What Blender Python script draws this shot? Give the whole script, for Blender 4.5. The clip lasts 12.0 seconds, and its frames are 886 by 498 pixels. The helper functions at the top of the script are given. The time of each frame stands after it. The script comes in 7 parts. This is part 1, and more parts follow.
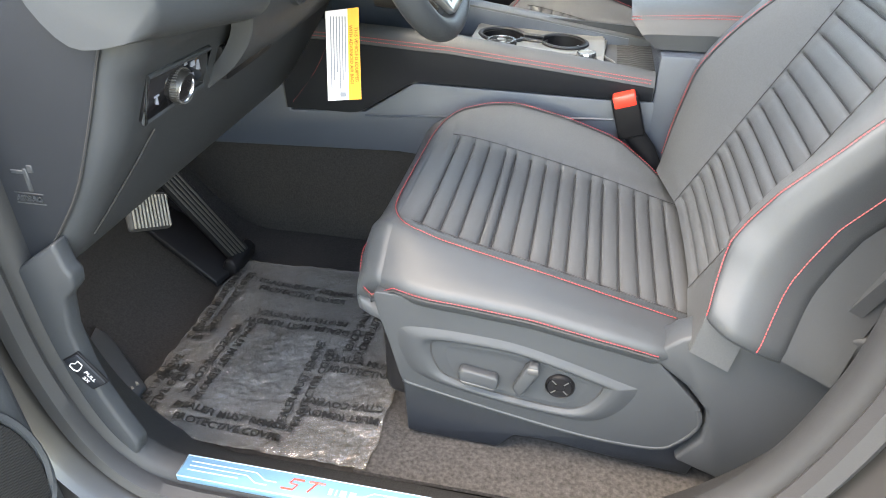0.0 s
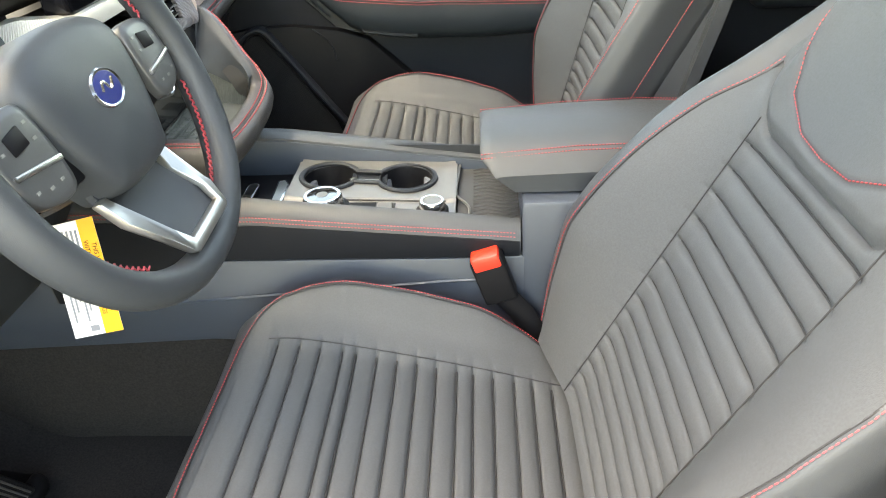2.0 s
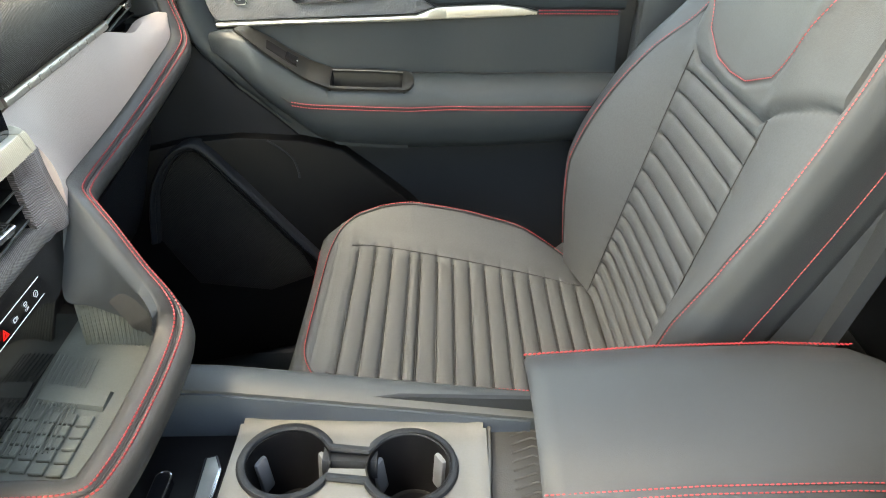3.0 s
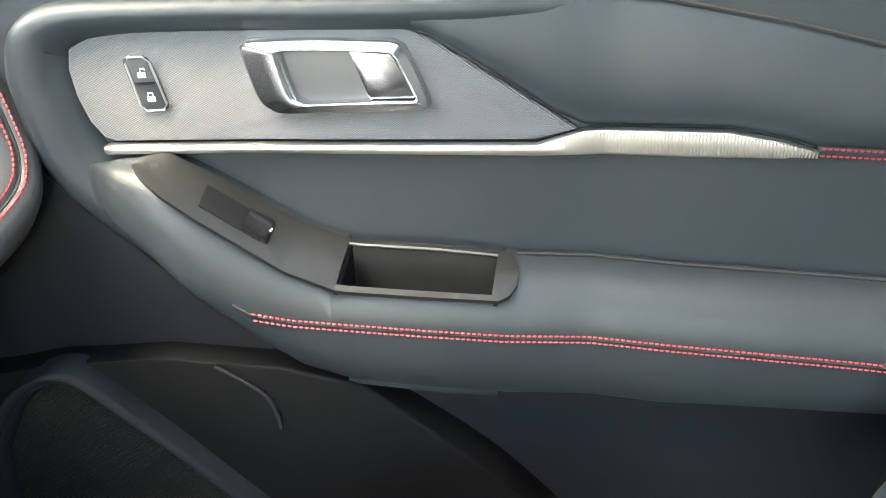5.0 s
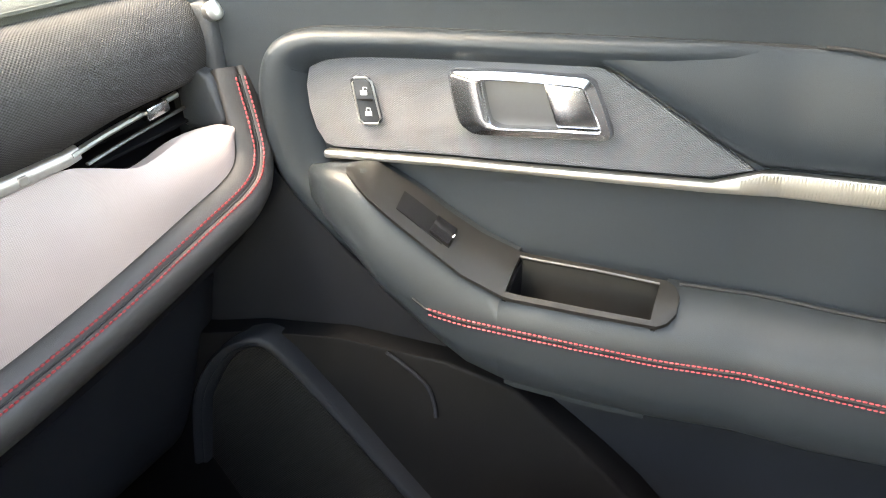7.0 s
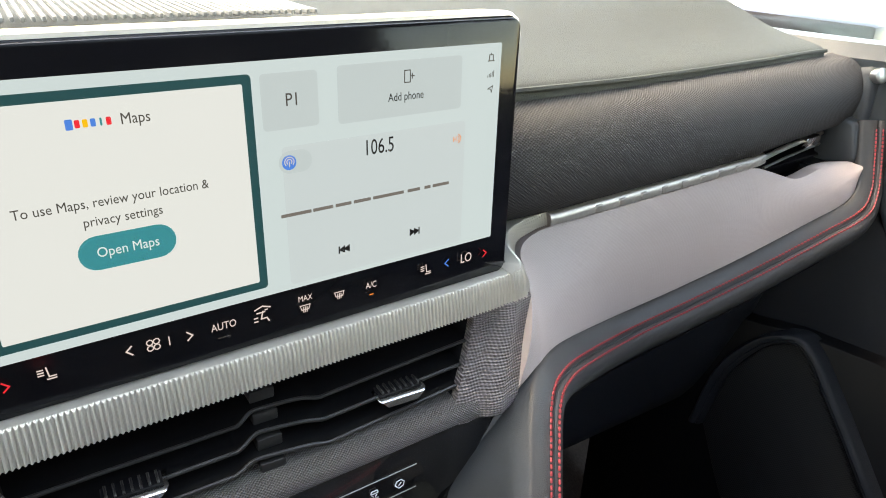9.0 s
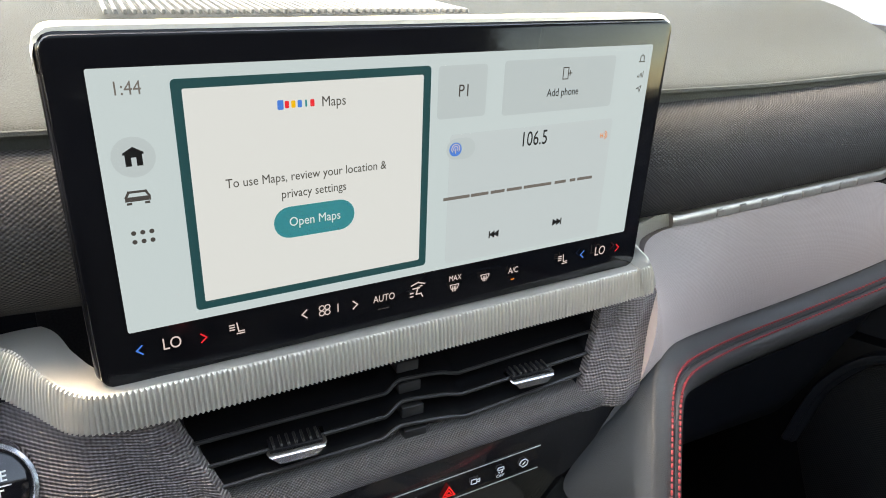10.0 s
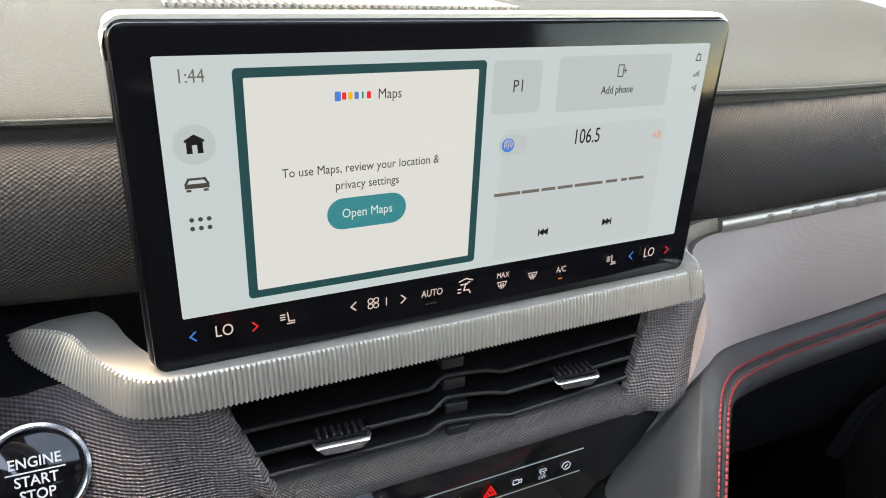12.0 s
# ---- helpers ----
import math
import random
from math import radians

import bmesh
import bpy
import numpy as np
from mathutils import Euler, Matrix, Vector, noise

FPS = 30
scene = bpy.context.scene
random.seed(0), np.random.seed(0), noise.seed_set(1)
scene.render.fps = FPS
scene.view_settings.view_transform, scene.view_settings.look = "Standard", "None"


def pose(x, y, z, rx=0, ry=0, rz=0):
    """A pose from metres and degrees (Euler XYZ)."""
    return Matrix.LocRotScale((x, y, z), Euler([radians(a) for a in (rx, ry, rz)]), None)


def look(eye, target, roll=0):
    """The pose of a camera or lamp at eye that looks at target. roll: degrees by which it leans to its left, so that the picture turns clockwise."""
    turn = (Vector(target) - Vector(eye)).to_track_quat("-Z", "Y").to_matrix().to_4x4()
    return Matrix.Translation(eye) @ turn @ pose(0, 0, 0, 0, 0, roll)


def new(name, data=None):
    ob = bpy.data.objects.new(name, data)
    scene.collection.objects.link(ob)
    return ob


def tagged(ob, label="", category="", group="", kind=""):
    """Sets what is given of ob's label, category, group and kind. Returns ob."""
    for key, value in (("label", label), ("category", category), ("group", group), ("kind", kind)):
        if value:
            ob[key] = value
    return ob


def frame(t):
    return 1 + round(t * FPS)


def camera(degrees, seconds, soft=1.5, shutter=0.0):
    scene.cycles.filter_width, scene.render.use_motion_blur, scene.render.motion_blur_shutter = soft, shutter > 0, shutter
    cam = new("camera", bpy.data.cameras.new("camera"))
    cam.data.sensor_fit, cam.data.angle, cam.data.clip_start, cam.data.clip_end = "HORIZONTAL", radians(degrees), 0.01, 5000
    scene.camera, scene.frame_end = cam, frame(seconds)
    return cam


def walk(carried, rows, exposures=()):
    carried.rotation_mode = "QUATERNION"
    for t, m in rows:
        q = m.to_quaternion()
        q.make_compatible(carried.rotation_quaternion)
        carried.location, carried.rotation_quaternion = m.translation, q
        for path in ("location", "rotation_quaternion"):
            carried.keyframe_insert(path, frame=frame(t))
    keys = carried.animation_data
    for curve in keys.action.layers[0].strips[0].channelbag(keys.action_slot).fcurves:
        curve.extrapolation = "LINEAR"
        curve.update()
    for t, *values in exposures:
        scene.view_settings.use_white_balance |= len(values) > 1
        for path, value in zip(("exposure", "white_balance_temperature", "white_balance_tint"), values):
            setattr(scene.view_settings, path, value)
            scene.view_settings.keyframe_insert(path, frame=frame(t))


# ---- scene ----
cam = camera(65.2, 12.0, soft=1.0)
PATH = [
    (0, (0.327, -1.492, 0.921), (-0.006, 0.156, -0.163), 0.5),
    (0.5, (0.295, -1.606, 0.928), (0.091, 0.069, -0.145), -1.1),
    (1, (0.302, -1.57, 0.927), (0.135, 0.101, -0.16), -2.5),
    (1.5, (0.384, -1.337, 0.973), (0.236, 0.33, -0.123), -3.2),
    (2, (0.415, -1.046, 1.013), (0.291, 0.646, -0.046), -3.5),
    (2.5, (0.399, -0.749, 1.081), (0.326, 0.963, 0.049), -2.8),
    (3, (0.333, -0.486, 1.09), (0.306, 1.202, 0.018), -1.5),
    (3.5, (0.24, -0.165, 1.134), (0.216, 1.514, 0.047), 0.0),
    (3.7, (0.217, -0.040, 1.120), (0.198, 1.630, 0.022), 0.7),
    (5.3, (0.317, 0.268, 0.988), (-0.074, 1.947, -0.026), -1.9),
    (5.5, (0.318, 0.269, 0.989), (-0.079, 1.946, -0.026), -1.8),
    (6, (0.316, 0.257, 0.999), (-0.127, 1.932, 0.0), -1.7),
    (6.5, (0.31, 0.245, 1.005), (-0.243, 1.897, 0.022), -1.8),
    (7, (0.296, 0.207, 1.016), (-0.447, 1.799, 0.061), -1.7),
    (7.5, (0.262, 0.119, 1.042), (-0.726, 1.596, 0.124), -1.3),
    (7.7, (0.245, 0.076, 1.057), (-0.812, 1.503, 0.137), -0.6),
    (9.3, (0.2418, -0.1609, 1.0441), (-1.165, 0.6792, 0.2991), 2.67),
    (9.5, (0.2434, -0.174, 1.0435), (-1.1799, 0.6394, 0.3002), 2.77),
    (10, (0.2402, -0.1891, 1.0433), (-1.2064, 0.5737, 0.2914), 3.07),
    (10.5, (0.2404, -0.1985, 1.0426), (-1.2217, 0.535, 0.2914), 3.33),
    (11, (0.2424, -0.1981, 1.0414), (-1.2365, 0.5123, 0.3009), 3.13),
    (11.5, (0.2382, -0.1984, 1.037), (-1.2487, 0.4967, 0.298), 3.11),
    (12, (0.237, -0.1984, 1.037), (-1.2502, 0.4921, 0.2945), 3.25),
]
walk(cam, [(t, look(e, a, r)) for t, e, a, r in PATH],
     [(0, 4.7, 10000, 11), (1.0, 4.65, 10100, 11), (1.5, 4.6, 10300, 10), (2.0, 4.65, 11300, 9), (2.5, 4.35, 11000, 6), (3.0, 4.55, 11000, 7), (3.5, 4.95, 10500, 9), (5.5, 5.2, 10100, 10), (7.0, 5.15, 11200, 14), (7.5, 5.1, 11800, 13), (9.5, 4.05, 10300, 14), (12, 4.05, 10500, 16)])

# light: open bright sky over the lot, through windscreen, side windows, glass roof and the open door; a weak veiled sun
SKY = 0.15
SUN = 0.40
SUN_FROM = (-2.0, -1.3, 5.2)
SUN_SIZE = 40


# ---------------------------------------------------------------- world and light
# x runs to the rear of the car, y to the passenger side, z up; the floor carpet lies near z = 0
world = bpy.data.worlds.new("world")
scene.world = world
world.use_nodes = True
wn = world.node_tree
sky = wn.nodes.new("ShaderNodeTexSky")
sky.sky_type = "NISHITA"
sky.sun_disc = False
sky.sun_elevation = math.atan2(SUN_FROM[2] - 0.4, math.hypot(SUN_FROM[0], SUN_FROM[1]))
sky.sun_rotation = math.atan2(SUN_FROM[0], SUN_FROM[1])
sky.altitude = 600
wn.nodes["Background"].inputs["Strength"].default_value = SKY
wn.links.new(sky.outputs[0], wn.nodes["Background"].inputs["Color"])
sun_data = bpy.data.lights.new("sun", "SUN")
sun_data.energy, sun_data.angle, sun_data.color = SUN, radians(SUN_SIZE), (1.0, 0.99, 0.98)
sun = new("sun", sun_data)
sun.matrix_world = look(SUN_FROM, (0, 0, 0.4))


# ---------------------------------------------------------------- materials
def material(name, colour, rough=0.5, metal=0.0, grain=0.0, scale=400.0, bump=0.0, bump_scale=900.0, kind="noise", coat=0.0, spec=0.5, big=0.08):
    """A surface with a fine grain and a slow, faint unevenness in colour, and a fine relief."""
    mat = bpy.data.materials.new(name)
    mat.use_nodes = True
    n, l = mat.node_tree.nodes, mat.node_tree.links
    b = n["Principled BSDF"]
    b.inputs["Roughness"].default_value = rough
    b.inputs["Metallic"].default_value = metal
    b.inputs["Coat Weight"].default_value = coat
    b.inputs["Specular IOR Level"].default_value = spec
    co = n.new("ShaderNodeTexCoord")
    fine = n.new("ShaderNodeTexNoise")
    fine.inputs["Scale"].default_value = scale
    fine.inputs["Detail"].default_value = 3
    slow = n.new("ShaderNodeTexNoise")
    slow.inputs["Scale"].default_value = 9
    l.new(co.outputs["Object"], fine.inputs["Vector"])
    l.new(co.outputs["Object"], slow.inputs["Vector"])
    add = n.new("ShaderNodeMath")
    add.operation = "MULTIPLY_ADD"
    l.new(fine.outputs["Fac"], add.inputs[0])
    add.inputs[1].default_value = grain
    add.inputs[2].default_value = 1 - grain / 2 - big / 2
    add2 = n.new("ShaderNodeMath")
    add2.operation = "MULTIPLY_ADD"
    l.new(slow.outputs["Fac"], add2.inputs[0])
    add2.inputs[1].default_value = big
    l.new(add.outputs[0], add2.inputs[2])
    mix = n.new("ShaderNodeVectorMath")
    mix.operation = "SCALE"
    mix.inputs[0].default_value = colour
    l.new(add2.outputs[0], mix.inputs["Scale"])
    l.new(mix.outputs[0], b.inputs["Base Color"])
    if bump:
        if kind == "noise":
            t = n.new("ShaderNodeTexNoise")
            t.inputs["Detail"].default_value = 4
            out = t.outputs["Fac"]
        elif kind == "cells":
            t = n.new("ShaderNodeTexVoronoi")
            out = t.outputs["Distance"]
        else:
            t = n.new("ShaderNodeTexVoronoi")
            t.feature = "DISTANCE_TO_EDGE"
            out = t.outputs["Distance"]
        t.inputs["Scale"].default_value = bump_scale
        l.new(co.outputs["Object"], t.inputs["Vector"])
        bp = n.new("ShaderNodeBump")
        bp.inputs["Strength"].default_value = bump
        bp.inputs["Distance"].default_value = 0.001
        l.new(out, bp.inputs["Height"])
        l.new(bp.outputs[0], b.inputs["Normal"])
    return mat


def woven(name, colour, pu, pv, rough=0.55, depth=0.5, metal=0.0, dark=0.4, crossed=False, plane="uv", spec=0.4, grain=0.25):
    """A knitted or knurled surface of pitch pu by pv metres: two waves, multiplied into staggered knots or added into a crossed ribbing."""
    mat = material(name, colour, rough, metal, grain=grain, scale=900, spec=spec)
    n, l = mat.node_tree.nodes, mat.node_tree.links
    b = n["Principled BSDF"]
    co = n.new("ShaderNodeTexCoord")
    sep = n.new("ShaderNodeSeparateXYZ")
    l.new(co.outputs["UV" if plane == "uv" else "Object"], sep.inputs[0])

    def calc(op, a, v):
        m = n.new("ShaderNodeMath")
        m.operation = op
        l.new(a, m.inputs[0])
        if isinstance(v, float):
            m.inputs[1].default_value = v
        else:
            l.new(v, m.inputs[1])
        return m.outputs[0]

    su = calc("SINE", calc("MULTIPLY", sep.outputs[1 if plane == "yz" else 0], 2 * math.pi / pu), 0.0)
    sv = calc("SINE", calc("MULTIPLY", sep.outputs[1 if plane == "uv" else 2], 2 * math.pi / pv), 0.0)
    wave = calc("ADD", calc("MULTIPLY", su, 0.35), calc("MULTIPLY", sv, 0.65)) if crossed else calc("MULTIPLY", su, sv)
    bp = n.new("ShaderNodeBump")
    bp.inputs["Strength"].default_value = depth
    bp.inputs["Distance"].default_value = 0.0008
    l.new(wave, bp.inputs["Height"])
    l.new(bp.outputs[0], b.inputs["Normal"])
    tone = n.new("ShaderNodeVectorMath")
    tone.operation = "SCALE"
    l.new(b.inputs["Base Color"].links[0].from_socket, tone.inputs[0])
    l.new(calc("ADD", calc("MULTIPLY", wave, dark), 1.0), tone.inputs["Scale"])
    l.new(tone.outputs[0], b.inputs["Base Color"])
    return mat


def glowing(name, colour, strength):
    mat = bpy.data.materials.new(name)
    mat.use_nodes = True
    b = mat.node_tree.nodes["Principled BSDF"]
    b.inputs["Base Color"].default_value = (0.01, 0.01, 0.01, 1)
    b.inputs["Roughness"].default_value = 0.2
    b.inputs["Specular IOR Level"].default_value = 0.1
    b.inputs["Emission Color"].default_value = (colour[0], colour[1], colour[2] * 1.2, 1)
    b.inputs["Emission Strength"].default_value = strength
    return mat


LEATHER = material("leather", (0.029, 0.0325, 0.0360), 0.50, grain=0.15, bump=0.25, bump_scale=1100, kind="edge", spec=0.42)
SUEDE = material("suede", (0.047, 0.0495, 0.0520), 0.68, grain=0.4, scale=420, bump=0.25, bump_scale=900, spec=0.3)
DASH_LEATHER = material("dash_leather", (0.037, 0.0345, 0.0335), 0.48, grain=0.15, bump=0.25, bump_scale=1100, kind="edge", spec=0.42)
SEAM = material("seam", (0.012, 0.012, 0.013), 0.8)
THREAD = material("red_thread", (0.30, 0.024, 0.030), 0.55, grain=0.3)
PLASTIC = material("moulded_plastic", (0.0245, 0.0275, 0.0310), 0.52, grain=0.12, bump=0.3, bump_scale=1400, kind="edge", spec=0.35)
SILL_BLACK = material("sill_plastic", (0.021, 0.0215, 0.0225), 0.55, grain=0.15, bump=0.4, bump_scale=1100, kind="edge", spec=0.3)
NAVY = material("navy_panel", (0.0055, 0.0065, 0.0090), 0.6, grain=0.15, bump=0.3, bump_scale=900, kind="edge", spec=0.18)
SHELF_RUBBER = material("shelf_rubber", (0.095, 0.098, 0.088), 0.7, grain=0.2, bump=0.3, bump_scale=600, spec=0.25)
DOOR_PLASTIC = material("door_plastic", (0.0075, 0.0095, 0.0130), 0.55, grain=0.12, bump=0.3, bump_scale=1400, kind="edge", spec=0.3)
BLUE_PLASTIC = material("slate_plastic", (0.029, 0.037, 0.050), 0.45, grain=0.12, bump=0.25, bump_scale=1400, kind="edge")
BLACK = material("black_plastic", (0.006, 0.006, 0.007), 0.5, grain=0.1, spec=0.12)
# darker copy of the black plastic: shade low on the door is in the colour
DOOR_SHADED_BLACK = material("door_shaded_black", (0.0032, 0.0034, 0.0040), 0.55, grain=0.1, spec=0.10)
BEZEL = material("bezel_glass", (0.004, 0.004, 0.005), 0.10, spec=0.12)
GLOSS_BLACK = material("gloss_black", (0.006, 0.006, 0.007), 0.08, coat=0.5)
CHROME = material("satin_chrome", (0.58, 0.59, 0.61), 0.20, 1.0)
SATIN = material("satin_silver", (0.55, 0.54, 0.51), 0.35, 1.0, grain=0.1)
CARPET = material("carpet", (0.0200, 0.0190, 0.0190), 0.95, grain=1.2, scale=260, bump=1.0, bump_scale=240, spec=0.05)
GREY_CARPET = material("grey_carpet", (0.036, 0.034, 0.033), 0.95, grain=1.8, scale=160, bump=1.0, bump_scale=300, spec=0.1)
DASH_PAD = material("dash_pad", (0.035, 0.037, 0.033), 0.75, grain=0.15, bump=0.5, bump_scale=600, kind="edge", spec=0.12)
KNIT = woven("dash_knit", (0.048, 0.0445, 0.043), 0.0032, 0.0024, 0.95, 0.5, dark=0.48, spec=0.12)
PLANK = woven("dash_plank", (0.41, 0.325, 0.297), 0.0016, 0.0013, 0.5, 0.25, dark=0.07, crossed=True, grain=0.1)
KNURL = woven("knurled_grey", (0.135, 0.122, 0.120), 0.0022, 0.0019, 0.40, 1.0, dark=0.75, grain=0.1, metal=0.2)
RIBBED = woven("ribbed_grey", (0.165, 0.142, 0.140), 0.0024, 0.0018, 0.38, 1.0, dark=0.55, crossed=True, plane="yz", grain=0.1, metal=0.25)
PLATE = woven("trim_plate_grain", (0.130, 0.132, 0.138), 0.0026, 0.0019, 0.42, 0.7, dark=0.24, plane="xz", grain=0.1, metal=0.3)
HOUSING = material("housing_black", (0.005, 0.005, 0.006), 0.16, spec=0.35)
# slat bodies carry the vent's inner shade in their colour
SLAT_SHADED = material("slat_shaded_black", (0.0028, 0.0028, 0.003), 0.45, grain=0.1, spec=0.14)
SLAT_EDGE = material("slat_edge", (0.016, 0.0155, 0.015), 0.35, grain=0.1, spec=0.5)
LEDGE = material("ledge_silver", (0.60, 0.555, 0.49), 0.34, 0.6, grain=0.08, scale=1200)
SATIN_BAR = material("bar_satin", (0.42, 0.37, 0.33), 0.42, 0.8, grain=0.25, scale=260)
PAINT = material("grey_paint", (0.046, 0.044, 0.043), 0.38, 0.5, grain=0.12, scale=900, coat=0.4, big=0.3)
GRIP = material("cup_grip", (0.10, 0.11, 0.125), 0.5, grain=0.1)
RUBBER = material("rubber", (0.02, 0.02, 0.021), 0.65, grain=0.2, bump=0.2, bump_scale=500)
RED = material("red_button", (0.65, 0.035, 0.02), 0.35)
HEADLINER = material("headliner", (0.06, 0.06, 0.06), 0.9, grain=0.2, bump=0.3, bump_scale=800)
PAPER = material("paper", (0.60, 0.60, 0.61), 0.6)
YELLOW = material("yellow_print", (0.80, 0.33, 0.008), 0.55)
INK = material("ink", (0.012, 0.012, 0.012), 0.9, spec=0.05)
WHITE_PRINT = material("white_print", (0.7, 0.7, 0.7), 0.5)
DARK_BRONZE = material("dark_satin", (0.013, 0.0122, 0.0112), 0.42, 0.15, grain=0.15, spec=0.4)
DOOR_LEATHER = material("door_leather", (0.0170, 0.0220, 0.0260), 0.43, grain=0.15, bump=0.22, bump_scale=1100, kind="edge", spec=0.36)
HANDLE_CUP = material("handle_cup", (0.07, 0.07, 0.072), 0.45, 0.2, grain=0.1)
BADGE_BLUE = material("badge_blue", (0.01, 0.02, 0.12), 0.2, coat=0.5)
GREY_PRINT = material("grey_print", (0.15, 0.16, 0.19), 0.6)
FLUTED = material("fluted_silver", (0.50, 0.465, 0.41), 0.50, 0.75, grain=0.12)
DARK_SWITCH = material("switch_grey", (0.075, 0.075, 0.075), 0.35, 0.3, grain=0.1)
GREY_RUBBER = material("grey_rubber", (0.16, 0.155, 0.14), 0.6, grain=0.2)
SILLBLUE = material("sill_blue", (0.085, 0.19, 0.28), 0.45, 0.2, grain=0.1)
SILL_SILVER = material("sill_silver", (0.24, 0.32, 0.38), 0.4, 0.3, grain=0.1)
GRILLE = woven("speaker_mesh", (0.008, 0.008, 0.008), 0.004, 0.004, 0.7, 0.8, dark=0.8, plane="xz", spec=0.2)
FILM = material("clear_film", (0.105, 0.103, 0.099), 0.09, bump=1.0, bump_scale=42, kind="noise", spec=1.0, big=1.0, coat=1.0)
FILM.node_tree.nodes["Bump"].inputs["Distance"].default_value = 0.016
fn = FILM.node_tree.nodes
clear, veil = fn.new("ShaderNodeBsdfTransparent"), fn.new("ShaderNodeMixShader")
veil.inputs[0].default_value = 0.46
FILM.node_tree.links.new(clear.outputs[0], veil.inputs[1])
FILM.node_tree.links.new(fn["Principled BSDF"].outputs[0], veil.inputs[2])
FILM.node_tree.links.new(veil.outputs[0], fn["Material Output"].inputs[0])
GROUND = material("asphalt_ground", (0.075, 0.072, 0.070), 0.9, grain=0.3, scale=60, bump=0.4, bump_scale=80)
SATIN_GREY = material("satin_grey", (0.125, 0.12, 0.112), 0.40, 0.5, grain=0.15)


# ---------------------------------------------------------------- making meshes
def part(name, bm, mat, parent=None, label="", smooth=42):
    bmesh.ops.recalc_face_normals(bm, faces=bm.faces)
    me = bpy.data.meshes.new(name)
    bm.to_mesh(me)
    bm.free()
    if smooth:
        me.polygons.foreach_set("use_smooth", [True] * len(me.polygons))
        me.set_sharp_from_angle(angle=radians(smooth))
    me.materials.append(mat)
    ob = new(name, me)
    if parent is not None:
        ob.parent = parent
        ob.matrix_parent_inverse = parent.matrix_basis.inverted() if parent.type == "EMPTY" else Matrix()
    if label:
        ob["label"] = label
    return ob


def thing(name, label, category, at=(0, 0, 0), group="", kind=""):
    ob = new(name)
    ob.empty_display_size = 0.02
    ob.matrix_basis = Matrix.Translation(at)
    return tagged(ob, label, category, group, kind)


def solo(name, bm, mat, label, category, group="", kind="", smooth=42):
    return tagged(part(name, bm, mat, smooth=smooth), label, category, group, kind)


def loft(rings, loop=True, cap=True):
    """Skin over rings of equally many points."""
    bm = bmesh.new()
    rows = [[bm.verts.new(p) for p in r] for r in rings]
    n = len(rows[0])
    for a, b in zip(rows, rows[1:]):
        for i in range(n if loop else n - 1):
            j = (i + 1) % n
            bm.faces.new((a[i], a[j], b[j], b[i]))
    if cap and loop:
        bm.faces.new(rows[0][::-1])
        bm.faces.new(rows[-1])
    return bm


def slab(rows, offset):
    """A closed shell: the open sheet of rows and its copy moved by offset, a vector or a function of the point."""
    move = offset if callable(offset) else (lambda p: Vector(p) + Vector(offset))
    bm = bmesh.new()
    top = [[bm.verts.new(p) for p in r] for r in rows]
    low = [[bm.verts.new(move(p)) for p in r] for r in rows]
    m, n = len(rows), len(rows[0])
    uv = bm.loops.layers.uv.new("uv")
    mi, mj = m // 2, n // 2
    us, vs = [0.0], [0.0]
    for i in range(m - 1):
        us.append(us[-1] + (top[i + 1][mj].co - top[i][mj].co).length)
    for j in range(n - 1):
        vs.append(vs[-1] + (top[mi][j + 1].co - top[mi][j].co).length)
    for g, flip in ((top, False), (low, True)):
        for i in range(m - 1):
            for j in range(n - 1):
                c = ((i, j), (i, j + 1), (i + 1, j + 1), (i + 1, j))
                c = c[::-1] if flip else c
                f = bm.faces.new([g[p][q] for p, q in c])
                for loop, (p, q) in zip(f.loops, c):
                    loop[uv].uv = (us[p], vs[q])
    for i in range(m - 1):
        for j in (0, n - 1):
            bm.faces.new((top[i][j], top[i + 1][j], low[i + 1][j], low[i][j]))
    for j in range(n - 1):
        for i in (0, m - 1):
            bm.faces.new((top[i][j], top[i][j + 1], low[i][j + 1], low[i][j]))
    return bm


def bevelled(bm, width, segments=2, angle=30):
    if width > 0:
        bmesh.ops.recalc_face_normals(bm, faces=bm.faces)
        bm.edges.ensure_lookup_table()
        edges = [e for e in bm.edges if len(e.link_faces) == 2 and e.calc_face_angle(0) > radians(angle)]
        bmesh.ops.bevel(bm, geom=edges, offset=width, segments=segments, affect="EDGES", profile=0.5, clamp_overlap=True)
    return bm


def box(lo, hi, bevel=0.0, segments=2, m=None):
    bm = bmesh.new()
    bmesh.ops.create_cube(bm, size=1)
    lo, hi = Vector(lo), Vector(hi)
    for v in bm.verts:
        v.co = Vector(((lo[i] + hi[i]) / 2 + v.co[i] * (hi[i] - lo[i]) for i in range(3)))
    bevelled(bm, bevel, segments)
    if m is not None:
        bm.transform(m)
    return bm


def prism(outline, lo, hi, to3d, bevel=0.0, segments=2):
    """A flat outline of (a, b) pairs given depth: to3d(a, b, c) sets it in space, c from lo to hi."""
    bm = bmesh.new()
    f1 = [bm.verts.new(to3d(a, b, lo)) for a, b in outline]
    f2 = [bm.verts.new(to3d(a, b, hi)) for a, b in outline]
    bm.faces.new(f1[::-1])
    bm.faces.new(f2)
    n = len(outline)
    for i in range(n):
        j = (i + 1) % n
        bm.faces.new((f1[i], f1[j], f2[j], f2[i]))
    return bevelled(bm, bevel, segments)


